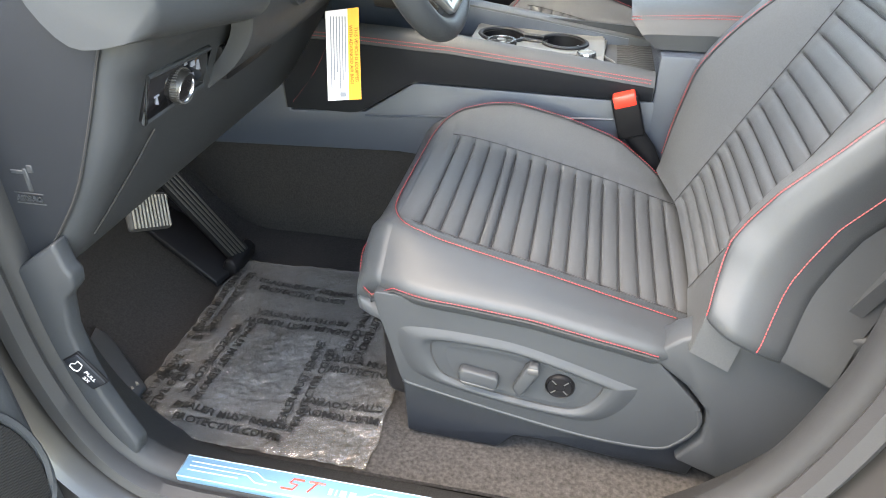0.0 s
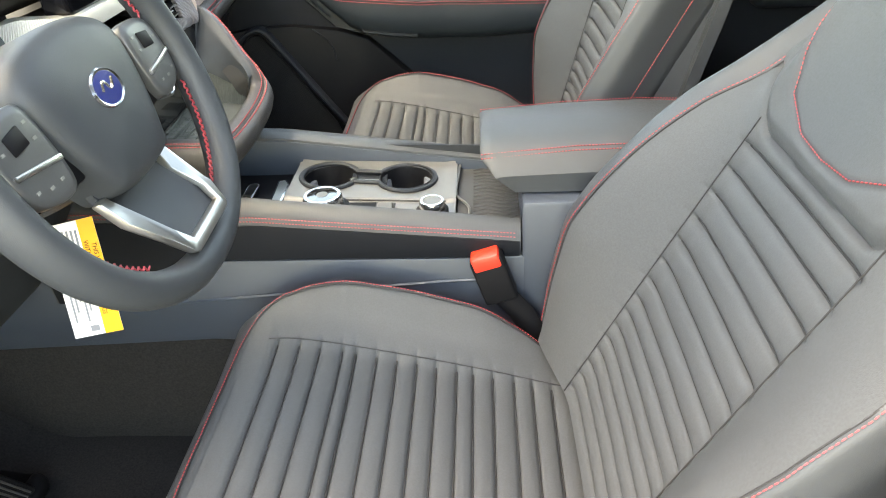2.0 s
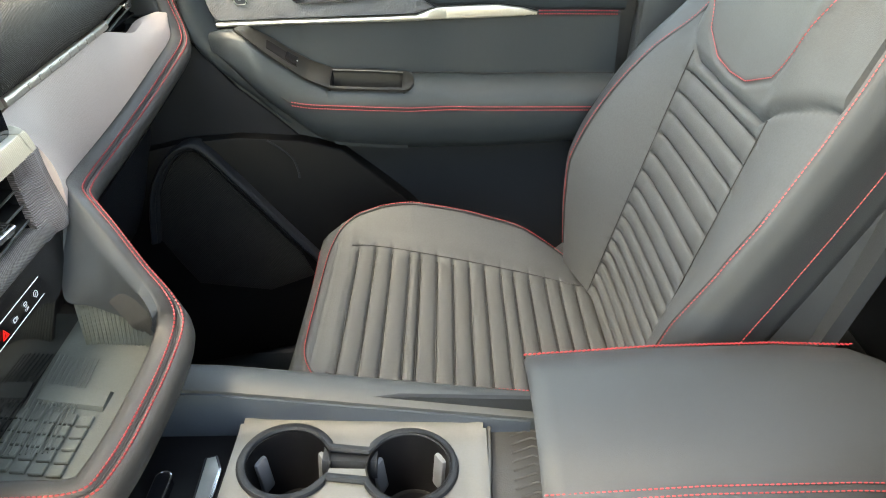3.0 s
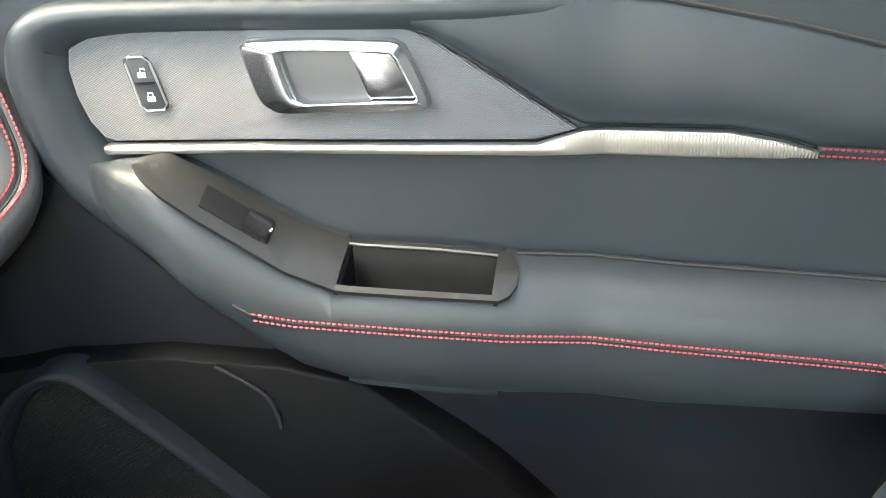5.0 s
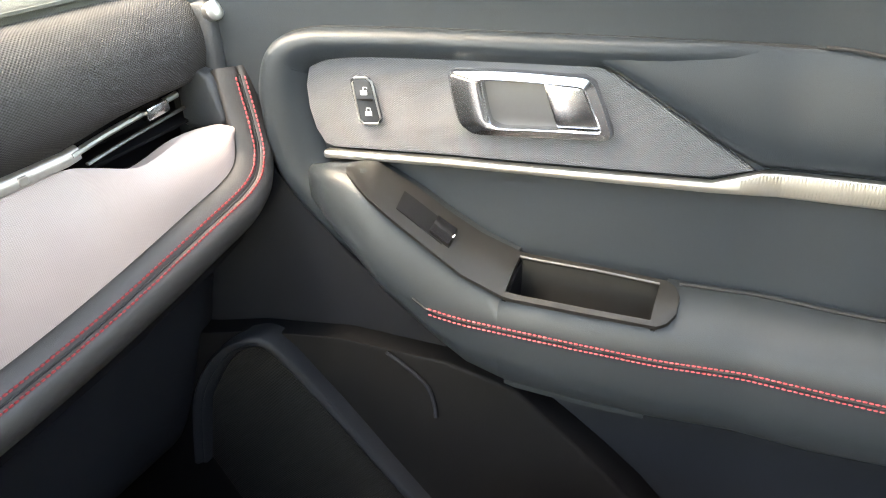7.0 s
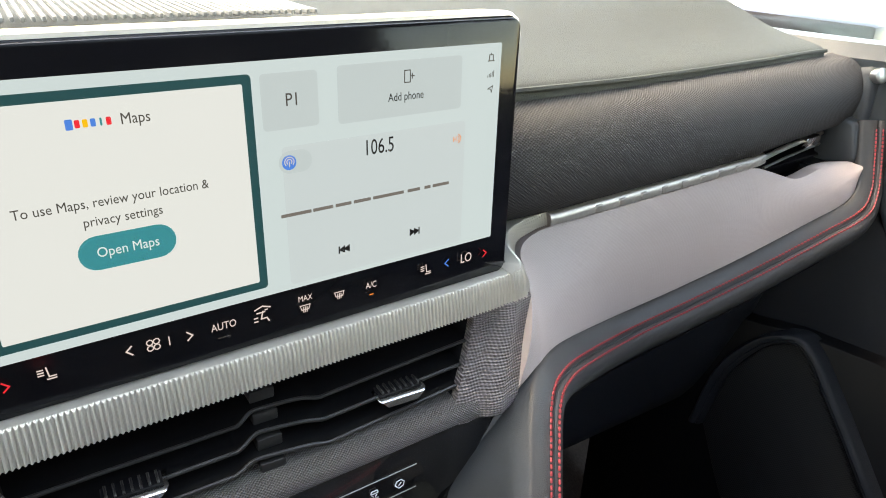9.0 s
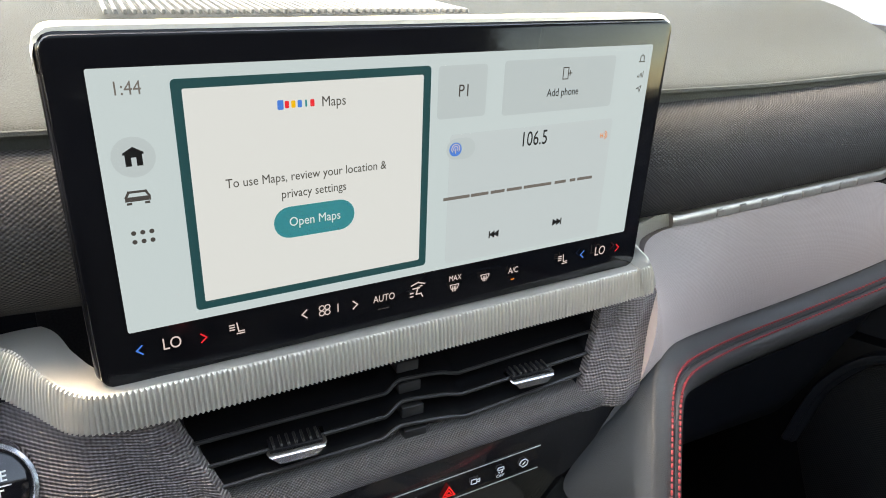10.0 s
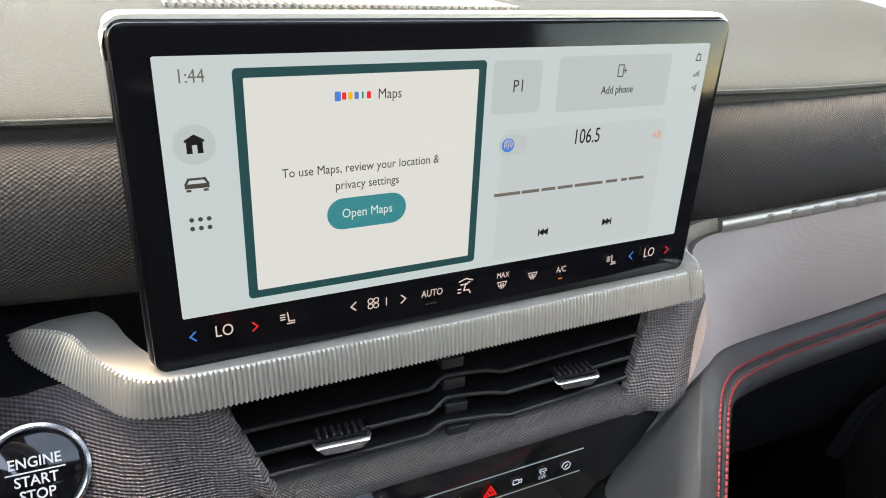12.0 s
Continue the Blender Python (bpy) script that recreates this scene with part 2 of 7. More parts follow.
def spline(points, n=8, closed=False):
    """A smooth line through the points, n steps a span."""
    p = [Vector(q) for q in points]
    out = []
    m = len(p)
    for i in range(m if closed else m - 1):
        if closed:
            a, b, c, d = p[i - 1], p[i], p[(i + 1) % m], p[(i + 2) % m]
        else:
            b, c = p[i], p[i + 1]
            a = p[i - 1] if i else b * 2 - c
            d = p[i + 2] if i + 2 < m else c * 2 - b
        for k in range(n):
            t = k / n
            out.append(0.5 * (2 * b + (c - a) * t + (2 * a - 5 * b + 4 * c - d) * t * t + (3 * b - a - 3 * c + d) * t ** 3))
    if not closed:
        out.append(p[-1].copy())
    return out


def tube(path, r, n=8, closed=False, up=None, flat=1.0):
    """A round or flattened rod along a path; r may be a function of the fraction along it."""
    path = [Vector(p) for p in path]
    m = len(path)
    rings = []
    side = Vector(up) if up else Vector((0.13, 0.2, 0.97))
    for i, p in enumerate(path):
        a = path[i - 1] if (i or closed) else p
        b = path[(i + 1) % m] if (i + 1 < m or closed) else p
        d = (b - a).normalized()
        u = d.cross(side)
        u = u.normalized() if u.length > 1e-6 else Vector((1, 0, 0))
        w = u.cross(d).normalized()
        rr = r(i / max(1, m - 1)) if callable(r) else r
        rings.append([p + (u * math.cos(2 * math.pi * k / n) + w * math.sin(2 * math.pi * k / n) * flat) * rr for k in range(n)])
    if closed:
        rings.append(rings[0])
        bm = loft(rings, True, False)
        bmesh.ops.remove_doubles(bm, verts=bm.verts, dist=1e-6)
        return bm
    return loft(rings)


def disc(centre, axis, profile, n=32):
    """A turned body: profile of (radius, height) pairs along the axis."""
    axis = Vector(axis).normalized()
    q = axis.to_track_quat("Z", "Y")
    rings = [[Vector(centre) + q @ Vector((r * math.cos(2 * math.pi * k / n), r * math.sin(2 * math.pi * k / n), h)) for k in range(n)] for r, h in profile]
    return loft(rings)


def walk_line(path, step):
    """Even steps along a path: place and heading."""
    path = [Vector(p) for p in path]
    out, left = [], 0.0
    for a, b in zip(path, path[1:]):
        d = (b - a).length
        if d < 1e-9:
            continue
        w = (b - a) / d
        s = left
        while s < d:
            out.append((a + w * s, w))
            s += step
        left = s - d
    return out


def stitching(path, step=0.0055, length=0.0038, r=0.0007, lift=None, slant=0.0, side=None):
    """Short thread ends along a seam, in one mesh."""
    bm = bmesh.new()
    for p, w in walk_line(path, step):
        up = Vector(lift) if lift else Vector((0, 0, 1))
        u = w.cross(up)
        u = u.normalized() if u.length > 1e-6 else Vector((0, 1, 0))
        if slant:
            w = (w + u * slant).normalized()
            u = w.cross(up).normalized()
        n = u.cross(w)
        e = w * length / 2
        base = [p - e, p + e]
        ring = []
        for q, k in ((p - e, 0.4), (p - e * 0.6, 1), (p + e * 0.6, 1), (p + e, 0.4)):
            ring.append([bm.verts.new(q + (u * ca + n * sa) * r * k) for ca, sa in ((1, 0), (0, 1), (-1, 0), (0, -1))])
        for a, b in zip(ring, ring[1:]):
            for i in range(4):
                j = (i + 1) % 4
                bm.faces.new((a[i], a[j], b[j], b[i]))
        bm.faces.new(ring[0][::-1])
        bm.faces.new(ring[-1])
    return bm


def lettering(name, text, size, m, mat, parent, depth=0.0003, align="CENTER", squeeze=1.0, weight=0.0):
    """Raised letters in the built-in font, as a mesh."""
    cu = bpy.data.curves.new(name, "FONT")
    cu.body, cu.size, cu.align_x, cu.align_y, cu.extrude = text, size, align, "CENTER", depth
    cu.resolution_u = 3
    cu.offset = weight * size
    tmp = bpy.data.objects.new(name, cu)
    me = bpy.data.meshes.new_from_object(tmp)
    bpy.data.objects.remove(tmp)
    me.transform(m @ Matrix.Diagonal((squeeze, 1, 1, 1)))
    me.materials.clear()
    me.materials.append(mat)
    me.name = name
    ob = new(name, me)
    ob.parent = parent
    if parent is not None and parent.type == "EMPTY":
        ob.matrix_parent_inverse = parent.matrix_basis.inverted()
    return ob


def frame_at(origin, right, up):
    """A pose whose x goes right, y up and z out of the face."""
    r = Vector(right).normalized()
    u = (Vector(up) - r * Vector(up).dot(r)).normalized()
    n = r.cross(u)
    return Matrix(((r.x, u.x, n.x, origin[0]), (r.y, u.y, n.y, origin[1]), (r.z, u.z, n.z, origin[2]), (0, 0, 0, 1)))


def lerp(x, xs, ys):
    return float(np.interp(x, xs, ys))


def smooth_step(a, b, x):
    t = min(1, max(0, (x - a) / (b - a)))
    return t * t * (3 - 2 * t)


# ---------------------------------------------------------------- ground and body shell
solo("ground", box((-30, -30, -0.48), (30, 30, -0.42)), GROUND, "plain grey asphalt ground of a parking lot", "ground", kind="structure", smooth=0)

FLOOR_Z = 0.02


def floor_height(x, y):
    """Carpet: flat under the seats, rising to the firewall at the front."""
    return FLOOR_Z + 0.34 * smooth_step(-0.40, -0.80, x) + 0.004 * noise.noise(Vector((x * 6, y * 6, 0)))


xs = [-0.85 + 0.035 * i for i in range(79)]
ys = [-0.80 + 0.04 * i for i in range(42)]
solo("floor", slab([[(x, y, floor_height(x, y)) for y in ys] for x in xs], (0, 0, -0.05)), CARPET,
     "black cut-pile carpet on the car's floor", "floor", kind="structure")
solo("carpet_edge", slab([[(x, y, floor_height(x, y) + 0.008) for y in (-0.80, -0.76, -0.72, -0.60, -0.45)] for x in [0.045 + 0.05 * i for i in range(13)]], (0, 0, -0.02)),
     GREY_CARPET, "dark grey carpet under the driver seat", "carpet", kind="structure")

# outer shell that closes the cabin
def roof_z(x, y):
    return 1.30 - 0.05 * (y / 0.75) ** 2 - 0.06 * smooth_step(0.3, -0.15, x)


for nm, x0, x1, y0, y1 in (("roof_front", -0.02, 0.10, -0.66, 0.66), ("roof_rear", 0.85, 2.4, -0.66, 0.66), ("roof_left", 0.10, 0.85, -0.66, -0.43), ("roof_right", 0.10, 0.85, 0.43, 0.66)):
    solo(nm, slab([[(x, y, roof_z(x, y)) for y in np.linspace(y0, y1, 9)] for x in np.linspace(x0, x1, 9)], (0, 0, 0.05)), HEADLINER, "dark woven headliner under the roof", "ceiling", kind="structure")
solo("wall_rear", box((2.36, -0.80, 0.0), (2.42, 0.80, 1.28)), PLASTIC, "dark trim panel closing the rear of the cabin", "wall", kind="structure")
solo("firewall", box((-0.90, -0.80, 0.0), (-0.85, 0.80, 0.98)), CARPET, "black padded firewall behind the dashboard", "wall", kind="structure")
solo("wall_front_left", box((-0.92, -0.95, 0.0), (-0.42, -0.885, 0.96), 0.01), PAINT, "grey painted hinge pillar ahead of the driver's door", "wall", kind="structure")
for sgn, nm in ((-1, "wall_left"), (1, "wall_right")):
    solo(nm, box((0.80 if sgn < 0 else 1.30, sgn * 0.84 - 0.03, 0.0), (2.42, sgn * 0.84 + 0.03, 0.92), 0.01), PLASTIC, "dark moulded side trim of the rear cabin", "wall", kind="structure")
    # opaque panel, out of view, added to keep sky light out of the rear
    solo("window_2" if sgn < 0 else "window_3", slab([[(x, sgn * y, z) for x in np.linspace(0.82, 2.40, 5)] for y, z in ((0.83, 0.91), (0.80, 1.08), (0.66, 1.29))], (0, 0.004 * sgn, 0)), GLOSS_BLACK, "solid black panel in the unseen rear side window", "window", kind="structure")
glass = bpy.data.materials.new("glass")
glass.use_nodes = True
gb = glass.node_tree.nodes["Principled BSDF"]
gb.inputs["Transmission Weight"].default_value = 1.0
gb.inputs["Roughness"].default_value = 0.0
gb.inputs["IOR"].default_value = 1.02
gb.inputs["Base Color"].default_value = (0.88, 0.94, 0.91, 1)
ws = solo("windscreen", slab([[(x, y, z) for y in np.linspace(-0.70, 0.70, 7)] for x, z in ((-0.92, 0.95), (-0.5, 1.10), (-0.02, 1.245))], (0, 0, 0.006)), glass,
          "raked clear windscreen", "windscreen", kind="structure")
ws.visible_shadow = False
wr = solo("window_1", slab([[(x, y, z) for x in np.linspace(-0.35, 0.80, 5)] for y, z in ((0.83, 0.93), (0.80, 1.08), (0.72, 1.23))], (0, 0.004, 0)), glass,
          "closed passenger side window", "window", kind="structure")
wr.visible_shadow = False
tint = glass.copy()
tint.name = "tinted_glass"
tn = tint.node_tree.nodes
dim, mixer = tn.new("ShaderNodeBsdfTransparent"), tn.new("ShaderNodeMixShader")
dim.inputs[0].default_value = (0.76, 0.77, 0.76, 1)
mixer.inputs[0].default_value = 0.06
tint.node_tree.links.new(dim.outputs[0], mixer.inputs[1])
tint.node_tree.links.new(tn["Principled BSDF"].outputs[0], mixer.inputs[2])
tint.node_tree.links.new(mixer.outputs[0], tn["Material Output"].inputs[0])
solo("roof_glass", slab([[(x, y, roof_z(x, y) + 0.03) for y in np.linspace(-0.44, 0.44, 9)] for x in np.linspace(0.09, 0.86, 7)], (0, 0, 0.006)), tint,
     "tinted glass roof panel", "window", kind="structure")
# pillars
for sgn in (-1, 1):
    solo("windscreen_pillar", tube([(-0.80, sgn * 0.74, 0.90), (-0.40, sgn * 0.73, 1.09), (0.0, sgn * 0.68, 1.24)], 0.035, 10), PLASTIC, "dark trimmed windscreen pillar", "pillar", kind="structure")
    solo("roof_rail", tube([(0.0, sgn * 0.68, 1.25), (0.8, sgn * 0.70, 1.28), (2.4, sgn * 0.68, 1.25)], 0.035, 10), HEADLINER, "pale trimmed roof rail", "roof rail", kind="structure")
solo("pillar_trim", prism([(0.675, 0.10), (0.99, 0.10), (0.97, 0.60), (0.93, 0.95), (0.92, 1.27), (0.72, 1.27), (0.698, 0.95), (0.672, 0.60)], 0.0, 0.06, lambda a, b, c: (a, 0.86 - c - 0.10 * smooth_step(0.9, 1.27, b), b), 0.015),
     PLASTIC, "dark grey moulded trim of the passenger side pillar", "pillar", kind="structure")
solo("door_jamb", box((0.58, 0.885, 0.03), (0.76, 0.93, 0.96), 0.01), SILL_BLACK, "black door jamb behind the passenger door's edge", "door jamb", kind="structure")
solo("wall_front_right", box((-0.92, 0.87, 0.0), (-0.25, 0.93, 0.95), 0.01), PAINT, "grey painted hinge pillar ahead of the passenger door", "wall", kind="structure")
solo("passenger_sill", box((-0.45, 0.70, 0.0), (1.0, 0.80, 0.07), 0.02), PLASTIC, "black sill trim on the passenger side", "sill", kind="structure")


# ---------------------------------------------------------------- driver's door opening
def opening(o, n=10):
    """The door opening's lower outline seen from outside, pushed outward by o: front pillar, sill, rear pillar."""
    pts = [(-0.345 - o, 0.85), (-0.335 - o, 0.62), (-0.330 - o, 0.42), (-0.318 - o, 0.28), (-0.285 - o * 0.8, 0.160 - o * 0.3), (-0.235 - o * 0.3, 0.098 - o * 0.8), (-0.165, 0.0835 - o), (-0.10, 0.083 - o), (0.10, 0.082 - o), (0.33, 0.083 - o),
           (0.455 + o * 0.4, 0.118 - o * 0.9), (0.570 + o * 0.8, 0.235 - o * 0.5), (0.632 + o, 0.40 - o * 0.2), (0.650 + o, 0.55), (0.668 + o, 0.80), (0.70 + o, 1.22)]
    return [(p.x, p.z) for p in spline([(a, 0, b) for a, b in pts], n)]


def frame_strip(name, stations, mat, label, category="door frame"):
    """A band round the opening: stations of (push, y)."""
    rings = []
    lines = [opening(o) for o, y in stations]
    for i in range(len(lines[0])):
        rings.append([(lines[k][i][0], stations[k][1], lines[k][i][1]) for k in range(len(stations))])
    return solo(name, loft(rings), mat, label, category, kind="structure")


frame_strip("door_sill", [(0.070, -0.79), (0.036, -0.828), (0.014, -0.856), (0.003, -0.866), (0.0, -0.872), (0.0, -0.893), (0.008, -0.905), (0.03, -0.912), (0.06, -0.912), (0.085, -0.80)], SILL_BLACK,
            "black moulded sill and kick trim of the driver's door opening", "door sill")
frame_strip("weatherstrip", [(0.02, -0.905), (0.012, -0.918), (0.016, -0.935), (0.032, -0.94), (0.044, -0.93), (0.05, -0.905)], RUBBER, "black rubber seal round the driver's door opening", "door seal")
frame_strip("body_frame", [(0.044, -0.90), (0.05, -0.945), (0.062, -0.975), (0.10, -0.985), (0.16, -1.01), (0.22, -1.03), (0.24, -1.02), (0.22, -0.96), (0.12, -0.90)], PAINT,
            "metallic grey painted body frame of the driver's door opening", "car body")


# flat kick trim in front of the sill, with a step below the dash end
KICK = [(-0.340, 0.424), (-0.272, 0.472), (-0.267, 0.436), (-0.260, 0.425), (-0.263, 0.405), (-0.283, 0.384), (-0.292, 0.331), (-0.288, 0.275), (-0.278, 0.220), (-0.262, 0.172), (-0.245, 0.130), (-0.250, 0.105), (-0.285, 0.100), (-0.312, 0.118), (-0.336, 0.155), (-0.350, 0.204), (-0.354, 0.291), (-0.350, 0.370)]
solo("kick_trim", prism(KICK, 0.0, 0.028, lambda a, b, c: (a, -0.914 + c + 0.014, b), 0.006, 3), PLASTIC, "black moulded kick trim before the driver's sill", "kick trim", kind="structure")


# ---------------------------------------------------------------- seats
CA = [0, 0.30, 0.50, 0.60, 0.70, 0.82, 0.92, 0.96, 1.0]
CDY = [0, 0.10, 0.160, 0.212, 0.236, 0.268, 0.291, 0.297, 0.284]
WA = [0, 0.30, 0.50, 0.60, 0.70, 0.76, 0.84, 0.92, 0.96, 1.0]
WDY = [0, 0.10, 0.160, 0.205, 0.236, 0.250, 0.259, 0.266, 0.269, 0.267]
CX = [0.035, 0.06, 0.10, 0.20, 0.30, 0.40, 0.50, 0.57]
CZ = [0.374, 0.384, 0.384, 0.360, 0.336, 0.310, 0.284, 0.268]
FRONT = [(0.085, -0.115), (0.058, -0.105), (0.042, -0.085), (0.034, -0.055), (0.035, -0.030), (0.041, -0.013), (0.052, -0.003)]


def rounded(values, xs, x):
    """A table read off smoothly."""
    return 0.25 * (lerp(x - 0.02, xs, values) + 2 * lerp(x, xs, values) + lerp(x + 0.02, xs, values))


def cushion_point(x, a, drop=0.0):
    """On the cushion: x back from the nose, a across from -1 to 1."""
    sgn, m = (1 if a >= 0 else -1), abs(a)
    edge = lerp(x, [0.03, 0.074, 0.14, 0.19, 0.30, 0.41, 0.46, 0.57], [-0.040, -0.034, -0.020, -0.010, 0.006, 0.013, 0.013, 0.004])
    wide = 1 - 0.16 * (1 - smooth_step(0.02, 0.20, x)) ** 2
    wide *= 1 - lerp(x, [0.40, 0.47, 0.52, 0.57], [0, 0.02, 0.08, 0.16]) * smooth_step(0.6, 0.85, m)
    dz = rounded([0, 0.000, 0.002, 0.012, 0.010 + 0.3 * edge, 0.006 + 0.8 * edge, edge - 0.002, edge - 0.014, edge - 0.040], CA, m)
    dy = rounded(CDY, CA, m)
    if sgn > 0:
        hump = rounded([0, 0.006, 0.038, 0.071, 0.074, 0.066, 0.034, 0.006, -0.012], [0.03, 0.064, 0.121, 0.205, 0.308, 0.411, 0.475, 0.52, 0.57], x)
        dz = rounded([0, 0, 0.003, 0.004 + 0.30 * hump, 0.003 + 0.80 * hump, hump + 0.002, 0.80 * hump - 0.018, 0.35 * hump - 0.046, -0.062, -0.105], WA, m)
        dy = rounded(WDY, WA, m)
    top = rounded(CZ, CX, x)
    drop *= 1 - 0.40 * smooth_step(0.45, 0.95, m)
    return Vector((x, sgn * dy * wide, max(top - 0.115, top + dz + drop)))


def flute(d, deep):
    return -0.0062 * math.exp(-(d / 0.0019) ** 2) * (1.5 if deep else 1.0) - 0.0030 * math.exp(-(d / 0.0075) ** 2)


SEAMS = [0.112, 0.142, 0.171, 0.203, 0.222, 0.252, 0.281, 0.310, 0.338, 0.368, 0.392, 0.421, 0.452, 0.479, 0.508, 0.541]


def back_point(h, a):
    """On the backrest, upright: forward is -x; h up, a across."""
    sgn, m = (1 if a >= 0 else -1), abs(a)
    H = [-0.03, 0.02, 0.045, 0.065, 0.10, 0.15, 0.20, 0.28, 0.35, 0.45, 0.60, 0.75]
    crest = lerp(h, H, [0.300, 0.302, 0.296, 0.280, 0.262, 0.252, 0.254, 0.260, 0.258, 0.242, 0.208, 0.195])
    seam = lerp(h, H, [0.312, 0.322, 0.318, 0.306, 0.287, 0.272, 0.264, 0.258, 0.250, 0.236, 0.212, 0.20])
    G = [-0.03, 0.05, 0.12, 0.20, 0.30, 0.40, 0.50, 0.62, 0.75]
    f_crest = lerp(h, G, [0.050, 0.078, 0.098, 0.092, 0.070, 0.042, 0.014, -0.015, -0.03])
    f_seam = lerp(h, G, [-0.010, 0.004, 0.014, 0.010, -0.015, -0.042, -0.068, -0.085, -0.09])
    A = [0, 0.45, 0.56, 0.70, 0.785, 0.88, 0.955, 1.0]
    dy = rounded([0, 0.115, 0.140, crest - 0.042, crest, 0.5 * (crest + seam) + 0.012, seam, seam - 0.012], A, m)
    f = rounded([0.030, 0.032, 0.037, 0.75 * f_crest + 0.012, f_crest, 0.5 * (f_crest + f_seam) + 0.006, f_seam, max(f_seam - 0.045, -0.10)], A, m)
    if sgn > 0:
        K = [-0.03, 0.03, 0.08, 0.17, 0.235, 0.29, 0.345, 0.40, 0.46, 0.56, 0.75]
        fs = rounded([0.07, 0.09, 0.106, 0.129, 0.121, 0.107, 0.086, 0.057, 0.012, -0.020, -0.03], K, h)
        fr = rounded([0.06, 0.085, 0.102, 0.124, 0.119, 0.105, 0.091, 0.068, 0.038, -0.005, -0.03], K, h)
        k = lerp(h, [0.40, 0.60, 0.75], [1, 0.87, 0.82])
        dy = rounded([0, 0.115, 0.140, 0.205 * k, 0.240 * k, 0.278 * k, 0.288 * k, 0.275 * k], A, m)
        f = rounded([0.030, 0.032, 0.037, 0.75 * fs + 0.008, fs, fr, fr - 0.055, max(f_seam - 0.045, -0.10)], A, m)
    return Vector((-f, sgn * dy, h))


def seat(name, yc, dx, dz, recline, outer, label):
    """outer: -1 when the door is on the -y side."""
    base = thing(name, label, "seat", (0.30 + dx, yc, FLOOR_Z + dz), group="front seats")
    place = Matrix.Translation((dx, yc, dz))
    lean = place @ Matrix.Translation((0.568, 0, 0.315)) @ Matrix.Rotation(radians(recline), 4, "Y")

    def put(nm, bm, mat, parent=base, lab="", m=place, smooth=60):
        bm.transform(m)
        return part(nm, bm, mat, parent, lab, smooth)

    inn = -outer
    edge_a = {-1: 0.60, 1: 0.755}
    back_a = {outer: 0.775, inn: 0.775}
    xs = [0.066 + 0.0021 * i for i in range(242)]

    def top(x, a):
        p = cushion_point(x, a)
        if abs(a) < 0.56:
            fade = 1 - smooth_step(0.515, 0.545, abs(a))
            i = min(range(16), key=lambda k: abs(SEAMS[k] - x))
            p.z += flute(x - SEAMS[i], i == 4) * fade
        return p

    inner = np.linspace(-0.60, 0.76, 74)
    put("cushion", slab([[top(x, a) for a in inner] for x in xs if x > 0.074], (0, 0, -0.05)), SUEDE, lab="charcoal suede-like cushion centre with stitched channels")
    rows = [[cushion_point(x, a, d) for a in np.linspace(-1, 1, 61)] for x, d in FRONT] + [[cushion_point(x, a) for a in np.linspace(-1, 1, 61)] for x in (0.066, 0.076)]
    put("front_roll", slab(rows, (0.02, 0, -0.01)), LEATHER, lab="smooth dark grey leather front edge")
    for sgn in (-1, 1):
        rows = [[cushion_point(x, sgn * a) + Vector((0, 0, 0.0)) for a in np.linspace(edge_a[sgn], 1, 22)] for x in xs[::6] if x > 0.07]
        put("cushion_bolster", slab(rows, (0, 0.03, -0.005) if sgn < 0 else (0, -0.002, -0.03)), LEATHER, lab="smooth dark grey leather side bolster")
        e = edge_a[sgn] - 0.008
        rest = [cushion_point(x, sgn * e) + Vector((0, sgn * 0.001, 0.0030)) for x in np.linspace(0.15, 0.505, 40)]
        corner = [cushion_point(x, sgn * q) + Vector((0, 0, 0.0026)) for x, q in ((0.060, 0.0), (0.060, 0.4 * e), (0.063, 0.7 * e), (0.074, 0.88 * e), (0.092, 0.97 * e), (0.115, e))]
        line = spline(corner, 6)[:-1] + rest
        put("red_stitching", stitching(line, 0.0052, 0.0038, 0.00078), THREAD)
        put("seam", tube([p + Vector((0, -sgn * 0.004, -0.0016)) for p in line], 0.0013, 5), SEAM)
        low = 0.955 if sgn < 0 else 0.925
        line = [cushion_point(x, sgn * low) + Vector((0, sgn * 0.0015, 0)) for x in np.linspace(0.10, 0.475, 40)]
        front = [cushion_point(x, sgn * a, -0.045) + Vector((-0.0040, sgn * 0.004, 0)) for x, a in ((0.0345, 0.0), (0.0345, 0.30), (0.0345, 0.62), (0.036, 0.76), (0.046, 0.88), (0.066, 0.94))]
        line = spline(front, 5) + line
        put("red_stitching", stitching(line, 0.0052, 0.0038, 0.00078, lift=(0, sgn, 0)), THREAD)
        put("piping", tube([p + Vector((0, -sgn * 0.0006, -0.0055)) for p in line], 0.0022, 6), SEAM)
    for sgn in (-1, 1):
        edge = [cushion_point(x, sgn * 0.53) + Vector((0, 0, 0.0002)) for x in np.linspace(0.10, 0.53, 60)]
        put("seam", tube(edge, 0.0010, 5), SEAM)
        put("seam", tube([back_point(h, sgn * 0.55) + Vector((-0.0003, 0, 0)) for h in np.linspace(-0.028, 0.425, 54)], 0.0010, 5), SEAM, m=lean)
    for x in SEAMS:
        put("seam", tube([cushion_point(x, a) + Vector((0, 0, -0.0068)) for a in np.linspace(-0.515, 0.515, 24)], 0.0014, 4), SEAM)
    put("under_tray", box((0.07, -0.26, 0.10), (0.60, 0.26, 0.262), 0.03, 3), BLACK)
    for a in (-0.20, 0.20):
        put("seat_rail", box((0.10, a - 0.025, FLOOR_Z - dz), (0.62, a + 0.025, 0.11), 0.008), BLACK)

